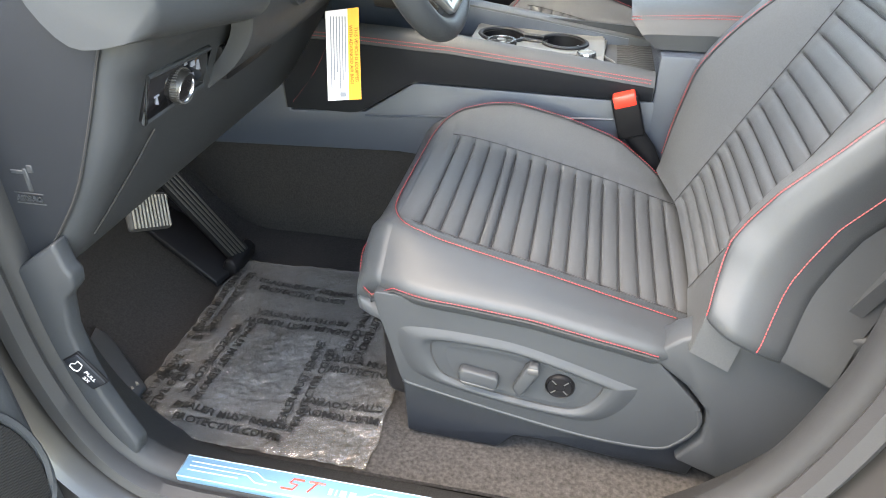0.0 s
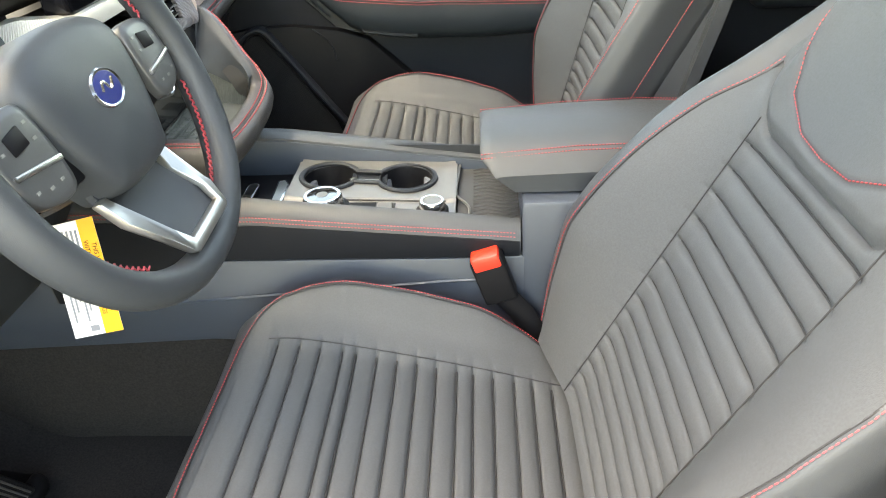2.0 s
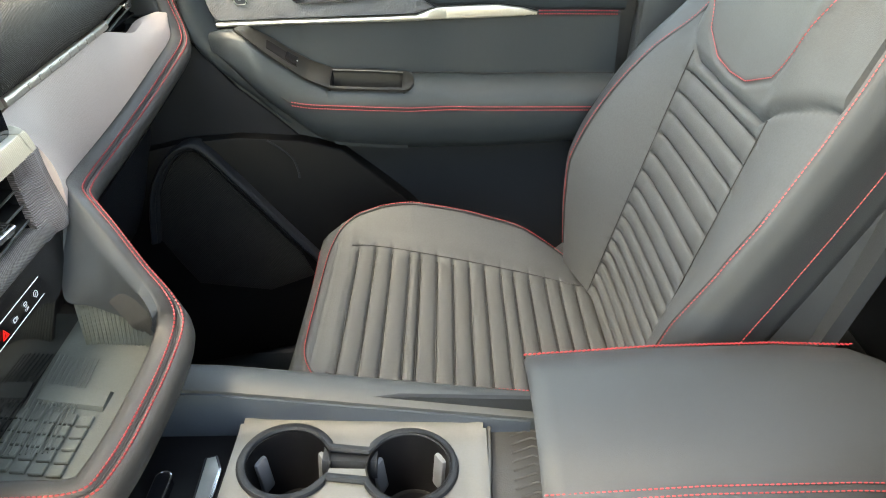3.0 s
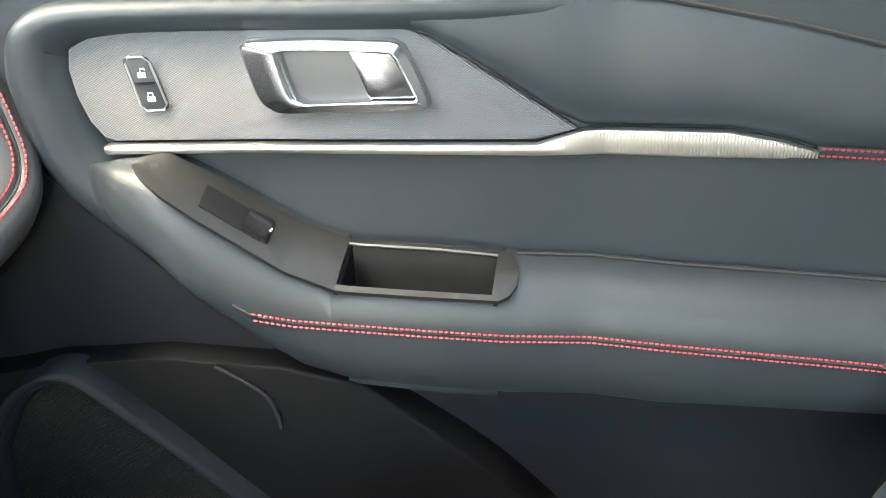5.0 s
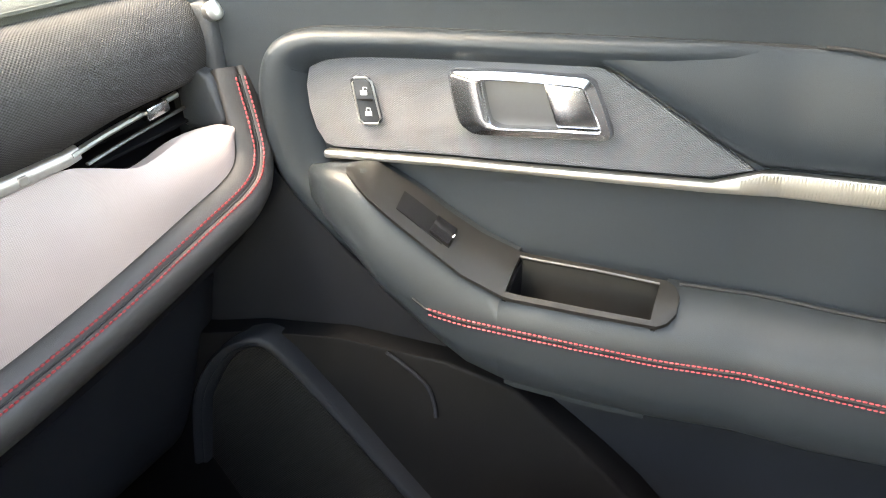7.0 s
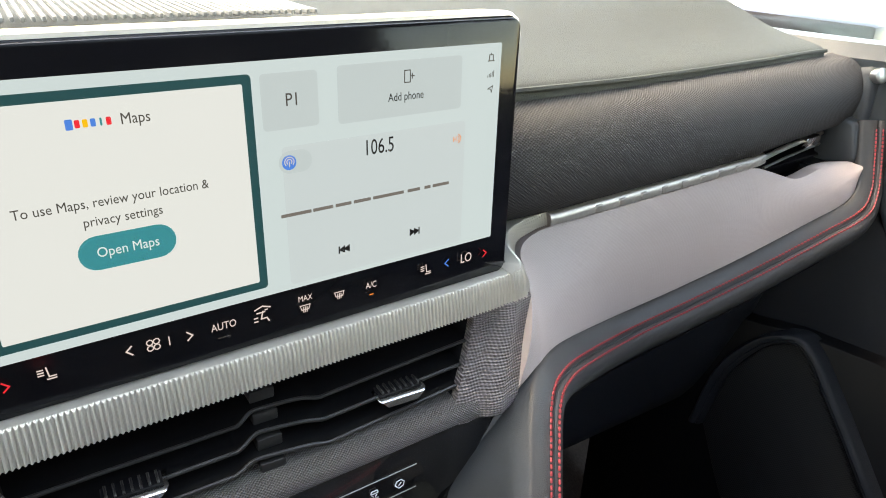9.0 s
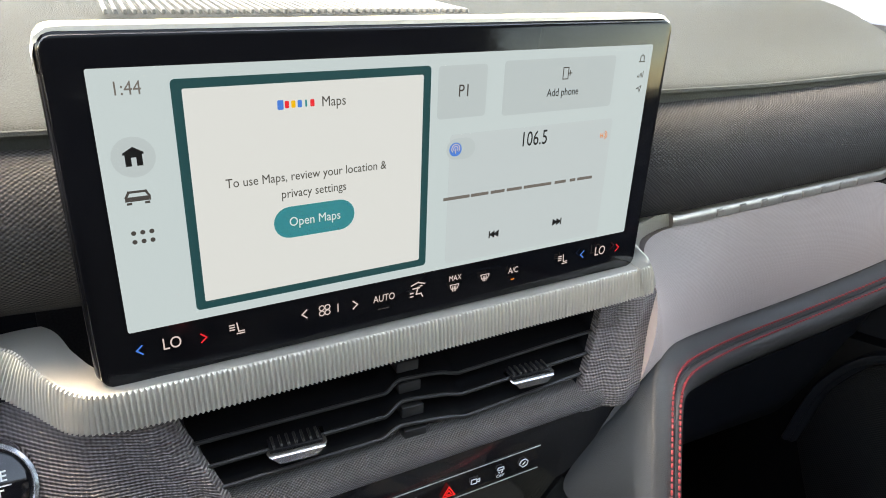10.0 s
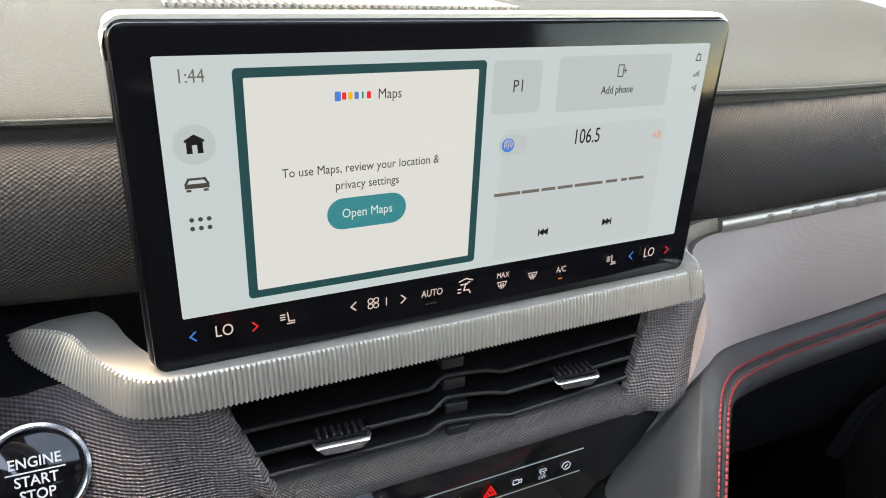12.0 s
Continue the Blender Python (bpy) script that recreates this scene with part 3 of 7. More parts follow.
    # backrest
    hs = [-0.03 + 0.0026 * i for i in range(262)]
    cuts = [-0.014, 0.011, 0.036, 0.061, 0.085, 0.108, 0.134, 0.160, 0.190, 0.222, 0.256, 0.291, 0.327, 0.360, 0.394]

    def notch(a):
        """Height at which the yoke panel begins."""
        return lerp(abs(a), [0, 0.45, 0.52, 0.60, 0.72, 0.80], [0.412, 0.415, 0.425, 0.445, 0.468, 0.475])

    def yoke_line(a):
        return lerp(abs(a), [0, 0.20, 0.42, 0.52, 0.60, 0.64], [0.434, 0.438, 0.462, 0.50, 0.56, 0.64])

    def front(h, a):
        p = back_point(h, a)
        if abs(a) < 0.60 and h < notch(a) - 0.004:
            fade = 1 - smooth_step(0.53, 0.57, abs(a))
            d = min((h - c for c in cuts), key=abs)
            p.x -= flute(d, False) * fade
        g = h - notch(a)
        p.x += 0.007 * math.exp(-(g / 0.0035) ** 2) - 0.007 * smooth_step(0.0, 0.02, g)
        p.x += 0.003 * math.exp(-((h - yoke_line(a)) / 0.004) ** 2) * (abs(a) < 0.64)
        return p

    for c in cuts[1:]:
        put("seam", tube([back_point(c, a) + Vector((0.0068, 0, 0)) for a in np.linspace(-0.53, 0.53, 24)], 0.0014, 4), SEAM, m=lean)
    put("backrest", slab([[front(h, a) for a in np.linspace(*sorted((outer * 0.775, inn * 0.775)), 75)] for h in hs], (0.06, 0, 0)), SUEDE, lab="charcoal suede-like backrest with horizontal channels", m=lean)
    for sgn in (-1, 1):
        foot = 0.030 if sgn < 0 else 0.0012
        rows = [[back_point(h, sgn * a) for a in np.linspace(back_a[sgn], 1, 14)] for h in hs if h >= foot][::5]
        if sgn < 0:
            # the foot of the bolster rolls under
            tuck = [[p + Vector((0.6 * d, 0.8 * d, -e)) for p in rows[0]] for d, e in ((0.034, 0.008), (0.014, 0.010), (0.004, 0.006))]
            rows = tuck + rows
        put("back_bolster", slab(rows, (0.02, 0.03 if sgn < 0 else -0.012, 0)), LEATHER, lab="smooth dark grey leather backrest bolster", m=lean)
        line = [back_point(h, sgn * (back_a[sgn] + 0.01)) + Vector((-0.0012, sgn * 0.001, 0)) for h in np.linspace(foot + 0.004, 0.62, 70)]
        put("red_stitching", stitching(line, 0.0052, 0.0038, 0.00078, lift=(-1, 0, 0)), THREAD, m=lean)
        put("seam", tube([p + Vector((0.0016, -sgn * 0.005, 0)) for p in line], 0.0013, 5), SEAM, m=lean)
        line = [back_point(h, sgn * 0.955) + Vector((-0.001, sgn * 0.002, 0)) for h in np.linspace(foot + 0.004, 0.60, 70)]
        put("red_stitching", stitching(line, 0.0052, 0.0038, 0.00078, lift=(0, sgn, 0)), THREAD, m=lean)
        edge = [[back_point(h, sgn), Vector((0.095 + 0.02 * smooth_step(0.4, 0.1, h), back_point(h, sgn).y, h))] for h in [q for q in hs if q >= foot][::5]]
        put("back_side", slab(edge, (0.004, -sgn * 0.02, 0)), LEATHER, lab="dark grey leather side of the backrest", m=lean)
    line = [Vector((back_point(yoke_line(a) + 0.004, a).x - 0.0075, back_point(yoke_line(a) + 0.004, a).y, yoke_line(a) + 0.004)) for a in np.linspace(-0.63, 0.63, 90)]
    put("red_stitching", stitching(line, 0.0052, 0.0038, 0.00078, lift=(-1, 0, 0)), THREAD, m=lean)
    put("back_panel", slab([[Vector((0.095 + 0.02 * math.cos(a * 1.5), (back_point(h, 1.0).y - 0.006) * a, h)) for a in np.linspace(-1, 1, 13)] for h in hs[::16]], (-0.02, 0, 0)), PLASTIC, lab="dark hard back shell", m=lean)
    put("headrest", bevelled(box((-0.03, -0.13, 0.70), (0.08, 0.13, 0.88)), 0.035, 4), LEATHER, m=lean)

    # side shield
    def out(a, b, c):
        return (a, outer * (0.262 + c), b)
    def grown(pts, k):
        cx, cz = sum(p[0] for p in pts) / len(pts), sum(p[1] for p in pts) / len(pts)
        return [(cx + (x - cx) * k, cz + (z - cz) * k) for x, z in pts]

    shield = [(p.x, p.z) for p in spline([(0.070, 0, 0.318), (0.086, 0, 0.330), (0.16, 0, 0.322), (0.227, 0, 0.311), (0.34, 0, 0.297), (0.445, 0, 0.285), (0.470, 0, 0.278), (0.516, 0, 0.232), (0.549, 0, 0.193), (0.556, 0, 0.160), (0.534, 0, 0.121), (0.500, 0, 0.100), (0.393, 0, 0.103), (0.24, 0, 0.131), (0.125, 0, 0.157), (0.108, 0, 0.168), (0.090, 0, 0.239)], 3, True)]
    field = [(p.x, p.z) for p in spline([(0.153, 0, 0.245), (0.170, 0, 0.258), (0.249, 0, 0.257), (0.306, 0, 0.248), (0.400, 0, 0.219), (0.412, 0, 0.211), (0.402, 0, 0.185), (0.384, 0, 0.165), (0.354, 0, 0.157), (0.271, 0, 0.166), (0.182, 0, 0.187), (0.160, 0, 0.212)], 4, True)]
    sh = put("side_shield", prism(shield, -0.01, 0.018, out, 0.006, 3), PLASTIC, lab="dark moulded plastic side shield")
    put("shield_rear", prism([(0.462, 0.282), (0.50, 0.318), (0.541, 0.340), (0.60, 0.352), (0.95, 0.360), (1.0, 0.10), (0.82, 0.05), (0.60, 0.06), (0.53, 0.088), (0.560, 0.135), (0.560, 0.175), (0.556, 0.195), (0.522, 0.236)], -0.03, 0.020, out, 0.006), PLASTIC, lab="dark plastic shield behind the side panel")
    put("shield_base", prism([(0.105, 0.165), (0.112, 0.041), (0.205, 0.036), (0.262, 0.035), (0.288, 0.066), (0.333, 0.068), (0.497, 0.046), (0.560, 0.040), (0.575, 0.10), (0.545, 0.130), (0.50, 0.108), (0.393, 0.110), (0.24, 0.138)], -0.02, 0.004, out, 0.004), DOOR_PLASTIC, lab="dark plastic foot of the seat")
    put("shield_edge", tube([Vector(out(x, z, 0.015)) for x, z in [(p.x, p.z) for p in spline([(0.112, 0, 0.166), (0.125, 0, 0.160), (0.24, 0, 0.134), (0.393, 0, 0.106), (0.498, 0, 0.103), (0.531, 0, 0.124), (0.552, 0, 0.161), (0.545, 0, 0.193)], 6)]], 0.0045, 8), PLASTIC, sh, "raised lower edge")
    # a broad swell rises round the switch field and falls back to its floor
    levels = ((1.40, 0.0165), (1.30, 0.0205), (1.20, 0.0240), (1.11, 0.0255), (1.04, 0.0240), (1.0, 0.0185), (0.97, 0.0178), (0.5, 0.0184), (0.02, 0.0184))
    put("switch_field", loft([[Vector(out(x, z, c)) for x, z in grown(field, k)] for k, c in levels]), PLASTIC, sh, "softly raised field of the shield", smooth=70)
    if outer < 0:
        put("plate_groove", tube([Vector(out(x, z, 0.0180)) for x, z in grown(field, 0.985)], 0.0013, 5, True), SEAM, sh)
        put("slide_switch", prism([(0.199, 0.214), (0.205, 0.220), (0.256, 0.211), (0.260, 0.205), (0.258, 0.190), (0.246, 0.184), (0.206, 0.190), (0.200, 0.200)], 0.018, 0.034, out, 0.004, 3), PLASTIC, sh, "dark plastic seat slide switch")
        put("switch_face", prism([(0.203, 0.199), (0.255, 0.190), (0.252, 0.187), (0.208, 0.193)], 0.034, 0.0352, out, 0.001, 1), DARK_SWITCH, sh, "pale ribbed switch edge")
        put("recline_switch", prism([(0.297, 0.236), (0.303, 0.244), (0.316, 0.244), (0.318, 0.230), (0.296, 0.184), (0.289, 0.182), (0.281, 0.196)], 0.018, 0.034, out, 0.004, 3), PLASTIC, sh, "dark plastic recline switch")
        put("switch_face", prism([(0.300, 0.240), (0.316, 0.241), (0.317, 0.231), (0.301, 0.230)], 0.034, 0.0352, out, 0.001, 1), DARK_SWITCH, sh, "pale switch tip")
        m = Vector(out(0.349, 0.203, 0.018))
        lum = put("lumbar_switch", disc(m, (0, -1, 0), [(0.0215, 0), (0.0215, 0.004), (0.0200, 0.006), (0.0186, 0.004), (0.0180, 0.0045), (0.0172, 0.006), (0.0075, 0.006), (0.0068, 0.0045), (0.0060, 0.006), (0.001, 0.006)]), BLACK, sh, "round four-way lumbar switch")
        for q in range(4):
            t = radians(45 + 90 * q)
            d = Vector((math.cos(t), 0, math.sin(t)))
            put("key_rib", tube([m + d * 0.008 + Vector((0, -0.0058, 0)), m + d * 0.017 + Vector((0, -0.0058, 0))], 0.0011, 5), DARK_SWITCH, lum)
    return base


seat("driver_seat", -0.445, 0.0, 0.0, 26, -1, "charcoal suede and leather driver seat with red stitching")
seat("passenger_seat", 0.400, 0.053, 0.046, 15, 1, "charcoal suede and leather passenger seat with red stitching")


# ---------------------------------------------------------------- centre console
YC = 0.0
console = thing("center_console", "dark grey centre console with leather rails and red stitching", "console", (0.2, YC, FLOOR_Z))
side = [(-0.55, 0.25), (-0.55, 0.56), (-0.31, 0.55), (-0.29, 0.35), (-0.12, 0.36), (-0.01, 0.432), (0.38, 0.428), (0.47, 0.43), (0.47, 0.505), (0.80, 0.505), (0.86, 0.40), (0.88, 0.10), (0.30, 0.25), (-0.05, 0.273)]
for sgn, y in ((-1, -0.125), (1, 0.12)):
    part("side_panel", prism(side, -0.015, 0.015, lambda a, b, c: (a, y + c, b), 0.004), BLUE_PLASTIC, console, "slate grey moulded side panel")
    part("panel_step", tube([(x, y + sgn * 0.0155, lerp(x, [-0.10, 0.38], [0.352, 0.388])) for x in np.linspace(-0.12, 0.40, 12)], 0.003, 6), BLUE_PLASTIC, console)
solo("tunnel_carpet", bevelled(box((-0.86, -0.122, 0.0), (0.86, 0.118, 0.34)), 0.02, 3), CARPET, "black carpet over the transmission tunnel", "carpet", kind="structure")


def rail_top(x):
    return lerp(x, [-0.30, -0.19, 0.06, 0.466], [0.562, 0.560, 0.548, 0.492])


def rail_low(x):
    return lerp(x, [-0.30, -0.14, -0.12, -0.01, 0.38, 0.47], [0.352, 0.352, 0.362, 0.432, 0.428, 0.428])


for sgn, y in ((-1, -0.13), (1, 0.125)):
    rings = []
    for x in np.linspace(-0.30, 0.468, 34):
        t, b = rail_top(x) - (0.008 * smooth_step(0.40, 0.05, x) if sgn < 0 else 0), rail_low(x)
        prof = [(-0.012, b), (0.012, b + 0.004), (0.019, (t + b) / 2), (0.018, t - 0.03), (0.012, t - 0.012), (-0.002, t - 0.001), (-0.025, t + 0.001), (-0.038, t - 0.006), (-0.040, t - 0.03), (-0.03, b)]
        rings.append([(x, y + sgn * (p if p > 0 or sgn > 0 else p * 0.36), z - (0.007 if sgn < 0 and p < 0.015 and z > (t + b) / 2 else 0)) for p, z in prof])
    part("side_rail", loft(rings), LEATHER, console, "padded dark leather rail")
    if sgn > 0:
        part("rail_inside", slab([[(x, y - 0.0415, rail_top(x) - 0.010), (x, y - 0.0425, rail_top(x) - 0.03), (x, y - 0.0420, 0.462)] for x in np.linspace(-0.26, 0.42, 20)], (0, 0.003, 0)), BLUE_PLASTIC, console, "dark slate inner wall of the console")
    # near-black skin below the stitching paints the rail's shaded side
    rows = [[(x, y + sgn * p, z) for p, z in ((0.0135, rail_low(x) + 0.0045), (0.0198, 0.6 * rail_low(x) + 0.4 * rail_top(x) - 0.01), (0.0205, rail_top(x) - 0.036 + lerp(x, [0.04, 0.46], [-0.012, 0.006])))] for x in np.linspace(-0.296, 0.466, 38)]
    part("rail_skirt", slab(rows, (0, -sgn * 0.003, 0)), NAVY, console, "lower face of the rail, its shaded side put in as near-black")
    for k, off in ((0, -0.036), (1, -0.043)):
        line = [(x, y + sgn * 0.0192, rail_top(x) + off + 0.002 + lerp(x, [0.04, 0.46], [0, 0.018])) for x in np.linspace(-0.28, 0.462, 60)]
        part("red_stitching", stitching(line, 0.005, 0.0036, 0.0009, lift=(0, sgn, 0)), THREAD, console)
    line = spline([(-0.28, y + sgn * 0.0145, 0.372), (-0.225, y + sgn * 0.0195, 0.44), (-0.185, y + sgn * 0.0195, 0.51)], 8)
    part("red_stitching", stitching(line, 0.005, 0.0036, 0.0009, lift=(0, sgn, 0)), THREAD, console)

# top plate with two cup wells
CUPS = [(0.150, 0.024), (0.282, 0.020)]
TOP = 0.488


def plate_z(x):
    return TOP + 0.010 - 0.045 * (x - 0.1)


def in_cup(x, y):
    d = min(math.hypot(x - cx, y - cy) for cx, cy in CUPS)
    return d < 0.046 or (0.150 < x < 0.282 and abs(y - 0.030) < 0.014)


bm = bmesh.new()
nx, ny = 84, 56
gx, gy = np.linspace(0.088, 0.368, nx), np.linspace(-0.122, 0.090, ny)
vs = {}
for i in range(nx - 1):
    for j in range(ny - 1):
        mx_, my_ = (gx[i] + gx[i + 1]) / 2, (gy[j] + gy[j + 1]) / 2
        if not in_cup(mx_, my_) and math.hypot(max(0, mx_ - 0.345, 0.111 - mx_), max(0, my_ - 0.067)) < 0.023:
            q = []
            for a, b in ((i, j), (i + 1, j), (i + 1, j + 1), (i, j + 1)):
                if (a, b) not in vs:
                    x, y = gx[a], gy[b]
                    for cx, cy in CUPS:
                        d = math.hypot(x - cx, y - cy)
                        if 0.030 < d < 0.0485:
                            x, y = cx + (x - cx) / d * 0.0455, cy + (y - cy) / d * 0.0455
                    # the plate swells towards its rim and round the cups, and lies lower before them
                    swell = 0.003 * smooth_step(0.060, 0.084, y) + 0.002 * smooth_step(0.116, 0.094, x) + 0.002 * smooth_step(0.344, 0.364, x) - 0.005 * smooth_step(-0.052, -0.060, y)
                    vs[a, b] = bm.verts.new((x, y, plate_z(x) + swell))
                q.append(vs[a, b])
            if len(set(q)) == 4:
                bm.faces.new(q)
geo = bmesh.ops.extrude_face_region(bm, geom=bm.faces[:])
bmesh.ops.translate(bm, vec=(0, 0, -0.02), verts=[v for v in geo["geom"] if isinstance(v, bmesh.types.BMVert)])
plate = part("top_plate", bm, SATIN_GREY, console, "satin grey console plate", 60)
part("plate_floor", box((0.06, -0.12, 0.39), (0.47, 0.10, 0.405)), BLACK, console)
for cx, cy in CUPS:
    cup = part("cup_holder", disc((cx, cy, 0.400), (0, 0, 1), [(0.034, 0), (0.042, 0.0), (0.0455, 0.085), (0.0470, 0.094), (0.0450, 0.0945), (0.0415, 0.06), (0.038, 0.006), (0.03, 0.004), (0.001, 0.004)], 40), BLACK, console, "black cup holder")
    for k in range(3):
        t = 0.6 + k * 2 * math.pi / 3
        part("grip", box((-0.004, -0.009, 0.0), (0.006, 0.009, 0.046), 0.003, 2, Matrix.Translation((cx, cy, 0.436)) @ Matrix.Rotation(t, 4, "Z") @ Matrix.Rotation(0.10, 4, "Y") @ Matrix.Translation((0.037, 0, 0))), GRIP, cup, "grey spring grip")
rim = []
for t in np.linspace(0.42, 2 * math.pi - 0.42, 34):
    rim.append((CUPS[0][0] + 0.0490 * math.cos(t), CUPS[0][1] + 0.0490 * math.sin(t)))
for t in np.linspace(math.pi + 0.42, 3 * math.pi - 0.42, 34):
    rim.append((CUPS[1][0] + 0.0490 * math.cos(t), CUPS[1][1] + 0.0490 * math.sin(t)))
part("cup_trim", tube(spline([(x, y, plate_z(x) + 0.0015) for x, y in rim], 1, True), 0.0052, 8, True, flat=0.8), DOOR_PLASTIC, console, "rounded dark rim round both cups")
part("cup_bridge", slab([[(x, y, plate_z(x) - 0.004 - 0.01 * (abs(y - 0.04) > 0.011)) for y in np.linspace(0.024, 0.056, 6)] for x in np.linspace(0.186, 0.246, 6)], (0, 0, -0.01)), DOOR_PLASTIC, console)
part("front_line", tube([(x, -0.056, plate_z(x) - 0.002) for x in (0.19, 0.27, 0.352)], 0.0014, 5), SEAM, console)
part("well_wall", slab([[(x, 0.092, plate_z(x) - 0.01), (x, 0.095, plate_z(x) + 0.03)] for x in np.linspace(0.0, 0.45, 12)], (0, 0.006, 0)), DOOR_PLASTIC, console)


def dial(name, x, y, r, h, label):
    z = plate_z(x)
    d = part(name, disc((x, y, z - 0.004), (0, 0, 1), [(r * 1.35, 0), (r * 1.35, 0.006), (r * 1.2, 0.008), (r * 1.1, 0.008)], 40), BLACK, console, label)
    n = 72
    rings = []
    for rr, hh, kn in ((1.05, 0.006, 0), (1.05, 0.008, 1), (1.0, h - 0.004, 1), (0.99, h - 0.002, 0), (0.96, h, 0), (0.80, h, 0), (0.79, h - 0.002, 0)):
        rings.append([(x + r * (rr + 0.03 * kn * (k % 2)) * math.cos(2 * math.pi * k / n), y + r * (rr + 0.03 * kn * (k % 2)) * math.sin(2 * math.pi * k / n), z + hh) for k in range(n)])
    part("knurled_ring", loft(rings), CHROME, d, "knurled chrome ring")
    part("cap", disc((x, y, z + h - 0.0015), (0, 0, 1), [(r * 0.79, 0), (r * 0.79, 0.001), (r * 0.5, 0.0015), (0.001, 0.0015)], 32), GLOSS_BLACK if r > 0.024 else SATIN_GREY, d)
    return d


sel = dial("gear_dial", 0.160, -0.088, 0.0300, 0.024, "rotary gear selector with a knurled chrome ring")
part("park_button", disc((0.160, -0.088, plate_z(0.157) + 0.0225), (0, 0, 1), [(0.009, 0), (0.009, 0.002), (0.001, 0.002)], 20), SATIN_GREY, sel)
dial("mode_dial", 0.332, -0.090, 0.0190, 0.018, "small rotary drive-mode knob with a chrome ring")
part("switch_recess", box((0.190, -0.116, plate_z(0.24) - 0.004), (0.240, -0.062, plate_z(0.24) - 0.0015), 0.001), BLACK, console)
part("parking_switch", box((0.242, -0.112, plate_z(0.26) - 0.006), (0.268, -0.064, plate_z(0.26) + 0.001), 0.003), SATIN_GREY, console, "grey parking brake switch")
part("switch_gap", box((0.2685, -0.114, plate_z(0.27) - 0.006), (0.2705, -0.062, plate_z(0.27) - 0.0030)), SEAM, console)
part("front_tray", box((-0.30, -0.118, 0.44), (0.094, 0.092, 0.474), 0.006), BLACK, console, "black rubber-lined storage tray")
pill = [Vector((0.0165 + 0.0085 * math.cos(t), (0.012 if math.sin(t) > 0 else -0.042) + 0.0085 * math.sin(t), 0)) for t in np.linspace(0, 2 * math.pi, 24, endpoint=False)]
toggle = part("tray_switch", loft([[p + Vector((0, 0, z)) if k == 1 else Vector((0.0165, -0.015, z)) + (p - Vector((0.0165, -0.015, 0))) * k for p in pill] for z, k in ((0.470, 1), (0.486, 1), (0.489, 0.93))]), GLOSS_BLACK, console, "gloss black toggle in the tray")
part("toggle_ring", tube([p + Vector((0, 0, 0.487)) for p in pill], 0.0014, 6, True), CHROME, toggle, "thin bright ring")
part("chrome_strip", prism([(0.050, 0.046), (0.064, 0.050), (0.074, 0.030), (0.076, -0.112), (0.058, -0.112)], 0.470, 0.4800, lambda a, b, c: (a, b, c), 0.002), CHROME, console, "bright chrome strip")
part("strip_face", prism([(0.0535, 0.044), (0.0625, 0.0465), (0.0705, 0.030), (0.0722, -0.110), (0.0612, -0.110)], 0.4800, 0.4806, lambda a, b, c: (a, b, c), 0.0002, 1), SATIN, console, "brushed face of the strip")
mat_ = part("rear_tray", box((0.370, -0.118, 0.462), (0.475, 0.092, 0.474), 0.003), RUBBER, console, "ribbed rubber mat in a small tray")
part("tray_edge", tube(spline([(0.372, 0.088, 0.482), (0.370, 0.041, 0.482), (0.368, -0.028, 0.482), (0.384, -0.060, 0.482), (0.390, -0.080, 0.482), (0.389, -0.120, 0.482)], 5), 0.0024, 6), SATIN_GREY, mat_, "satin edge of the tray")
for k in range(16):
    y = -0.112 + 0.0125 * k
    part("mat_rib", tube([(0.396, y, 0.4745), (0.420, y + 0.010, 0.4745), (0.445, y, 0.4745), (0.470, y + 0.010, 0.4745)], 0.0014, 4), RUBBER, mat_)
part("console_back", box((0.47, -0.141, 0.30), (0.86, 0.135, 0.523), 0.006), BLUE_PLASTIC, console, "slate grey console box")

# armrest lid
prof = ((-0.088, 0.577, 0), (-0.045, 0.590, 0), (0.0, 0.594, 0), (0.05, 0.592, 0), (0.095, 0.577, 0), (0.118, 0.552, 0.35), (0.112, 0.526, 0.9), (0.0, 0.524, 1.0), (-0.112, 0.526, 0.9), (-0.114, 0.552, 0.4))
arm = part("armrest", loft([[(x + back * push, y * w, z + lift * (1 - push)) for y, z, push in prof]
                             for x, w, lift, back in ((0.418, 0.94, -0.010, 0.060), (0.409, 0.99, -0.003, 0.058), (0.413, 1.0, 0.001, 0.056), (0.43, 1.01, 0.004, 0.048), (0.55, 1.02, 0.010, 0.0), (0.68, 1.02, 0.012, 0.0), (0.76, 0.98, 0.008, 0.0), (0.795, 0.90, -0.002, 0.0), (0.81, 0.80, -0.02, 0.0))]), LEATHER, console, "padded dark leather armrest lid")
for sgn, y in ((-1, -0.0875), (1, 0.0975)):
    for k in (0, 1):
        line = [(x, y * 1.01 + sgn * 0.0045 * k, 0.578 + lerp(x, [0.41, 0.55, 0.68, 0.76], [0.001, 0.011, 0.013, 0.009]) - 0.005 * k) for x in np.linspace(0.412, 0.77, 40)]
        part("red_stitching", stitching(line, 0.005, 0.0036, 0.0009, lift=(0, sgn, 0.5)), THREAD, arm)


# ---------------------------------------------------------------- dashboard
dash = thing("dashboard", "layered dashboard with grey pad, knit roll and red stitched lip", "dashboard", (-0.4, 0.0, 0.5))


def strip(name, curves, ys, mat, label="", parent=None, depth=(-0.03, 0, -0.012), per=6):
    """A padded band along y; curves give (x, z) at y from its front edge to its rear edge."""
    rows = []
    for y in ys:
        pts = spline([(c(y)[0], y, c(y)[1]) for c in curves], per)
        rows.append(pts)
    return part(name, slab(rows, depth), mat, parent or dash, label, 50)


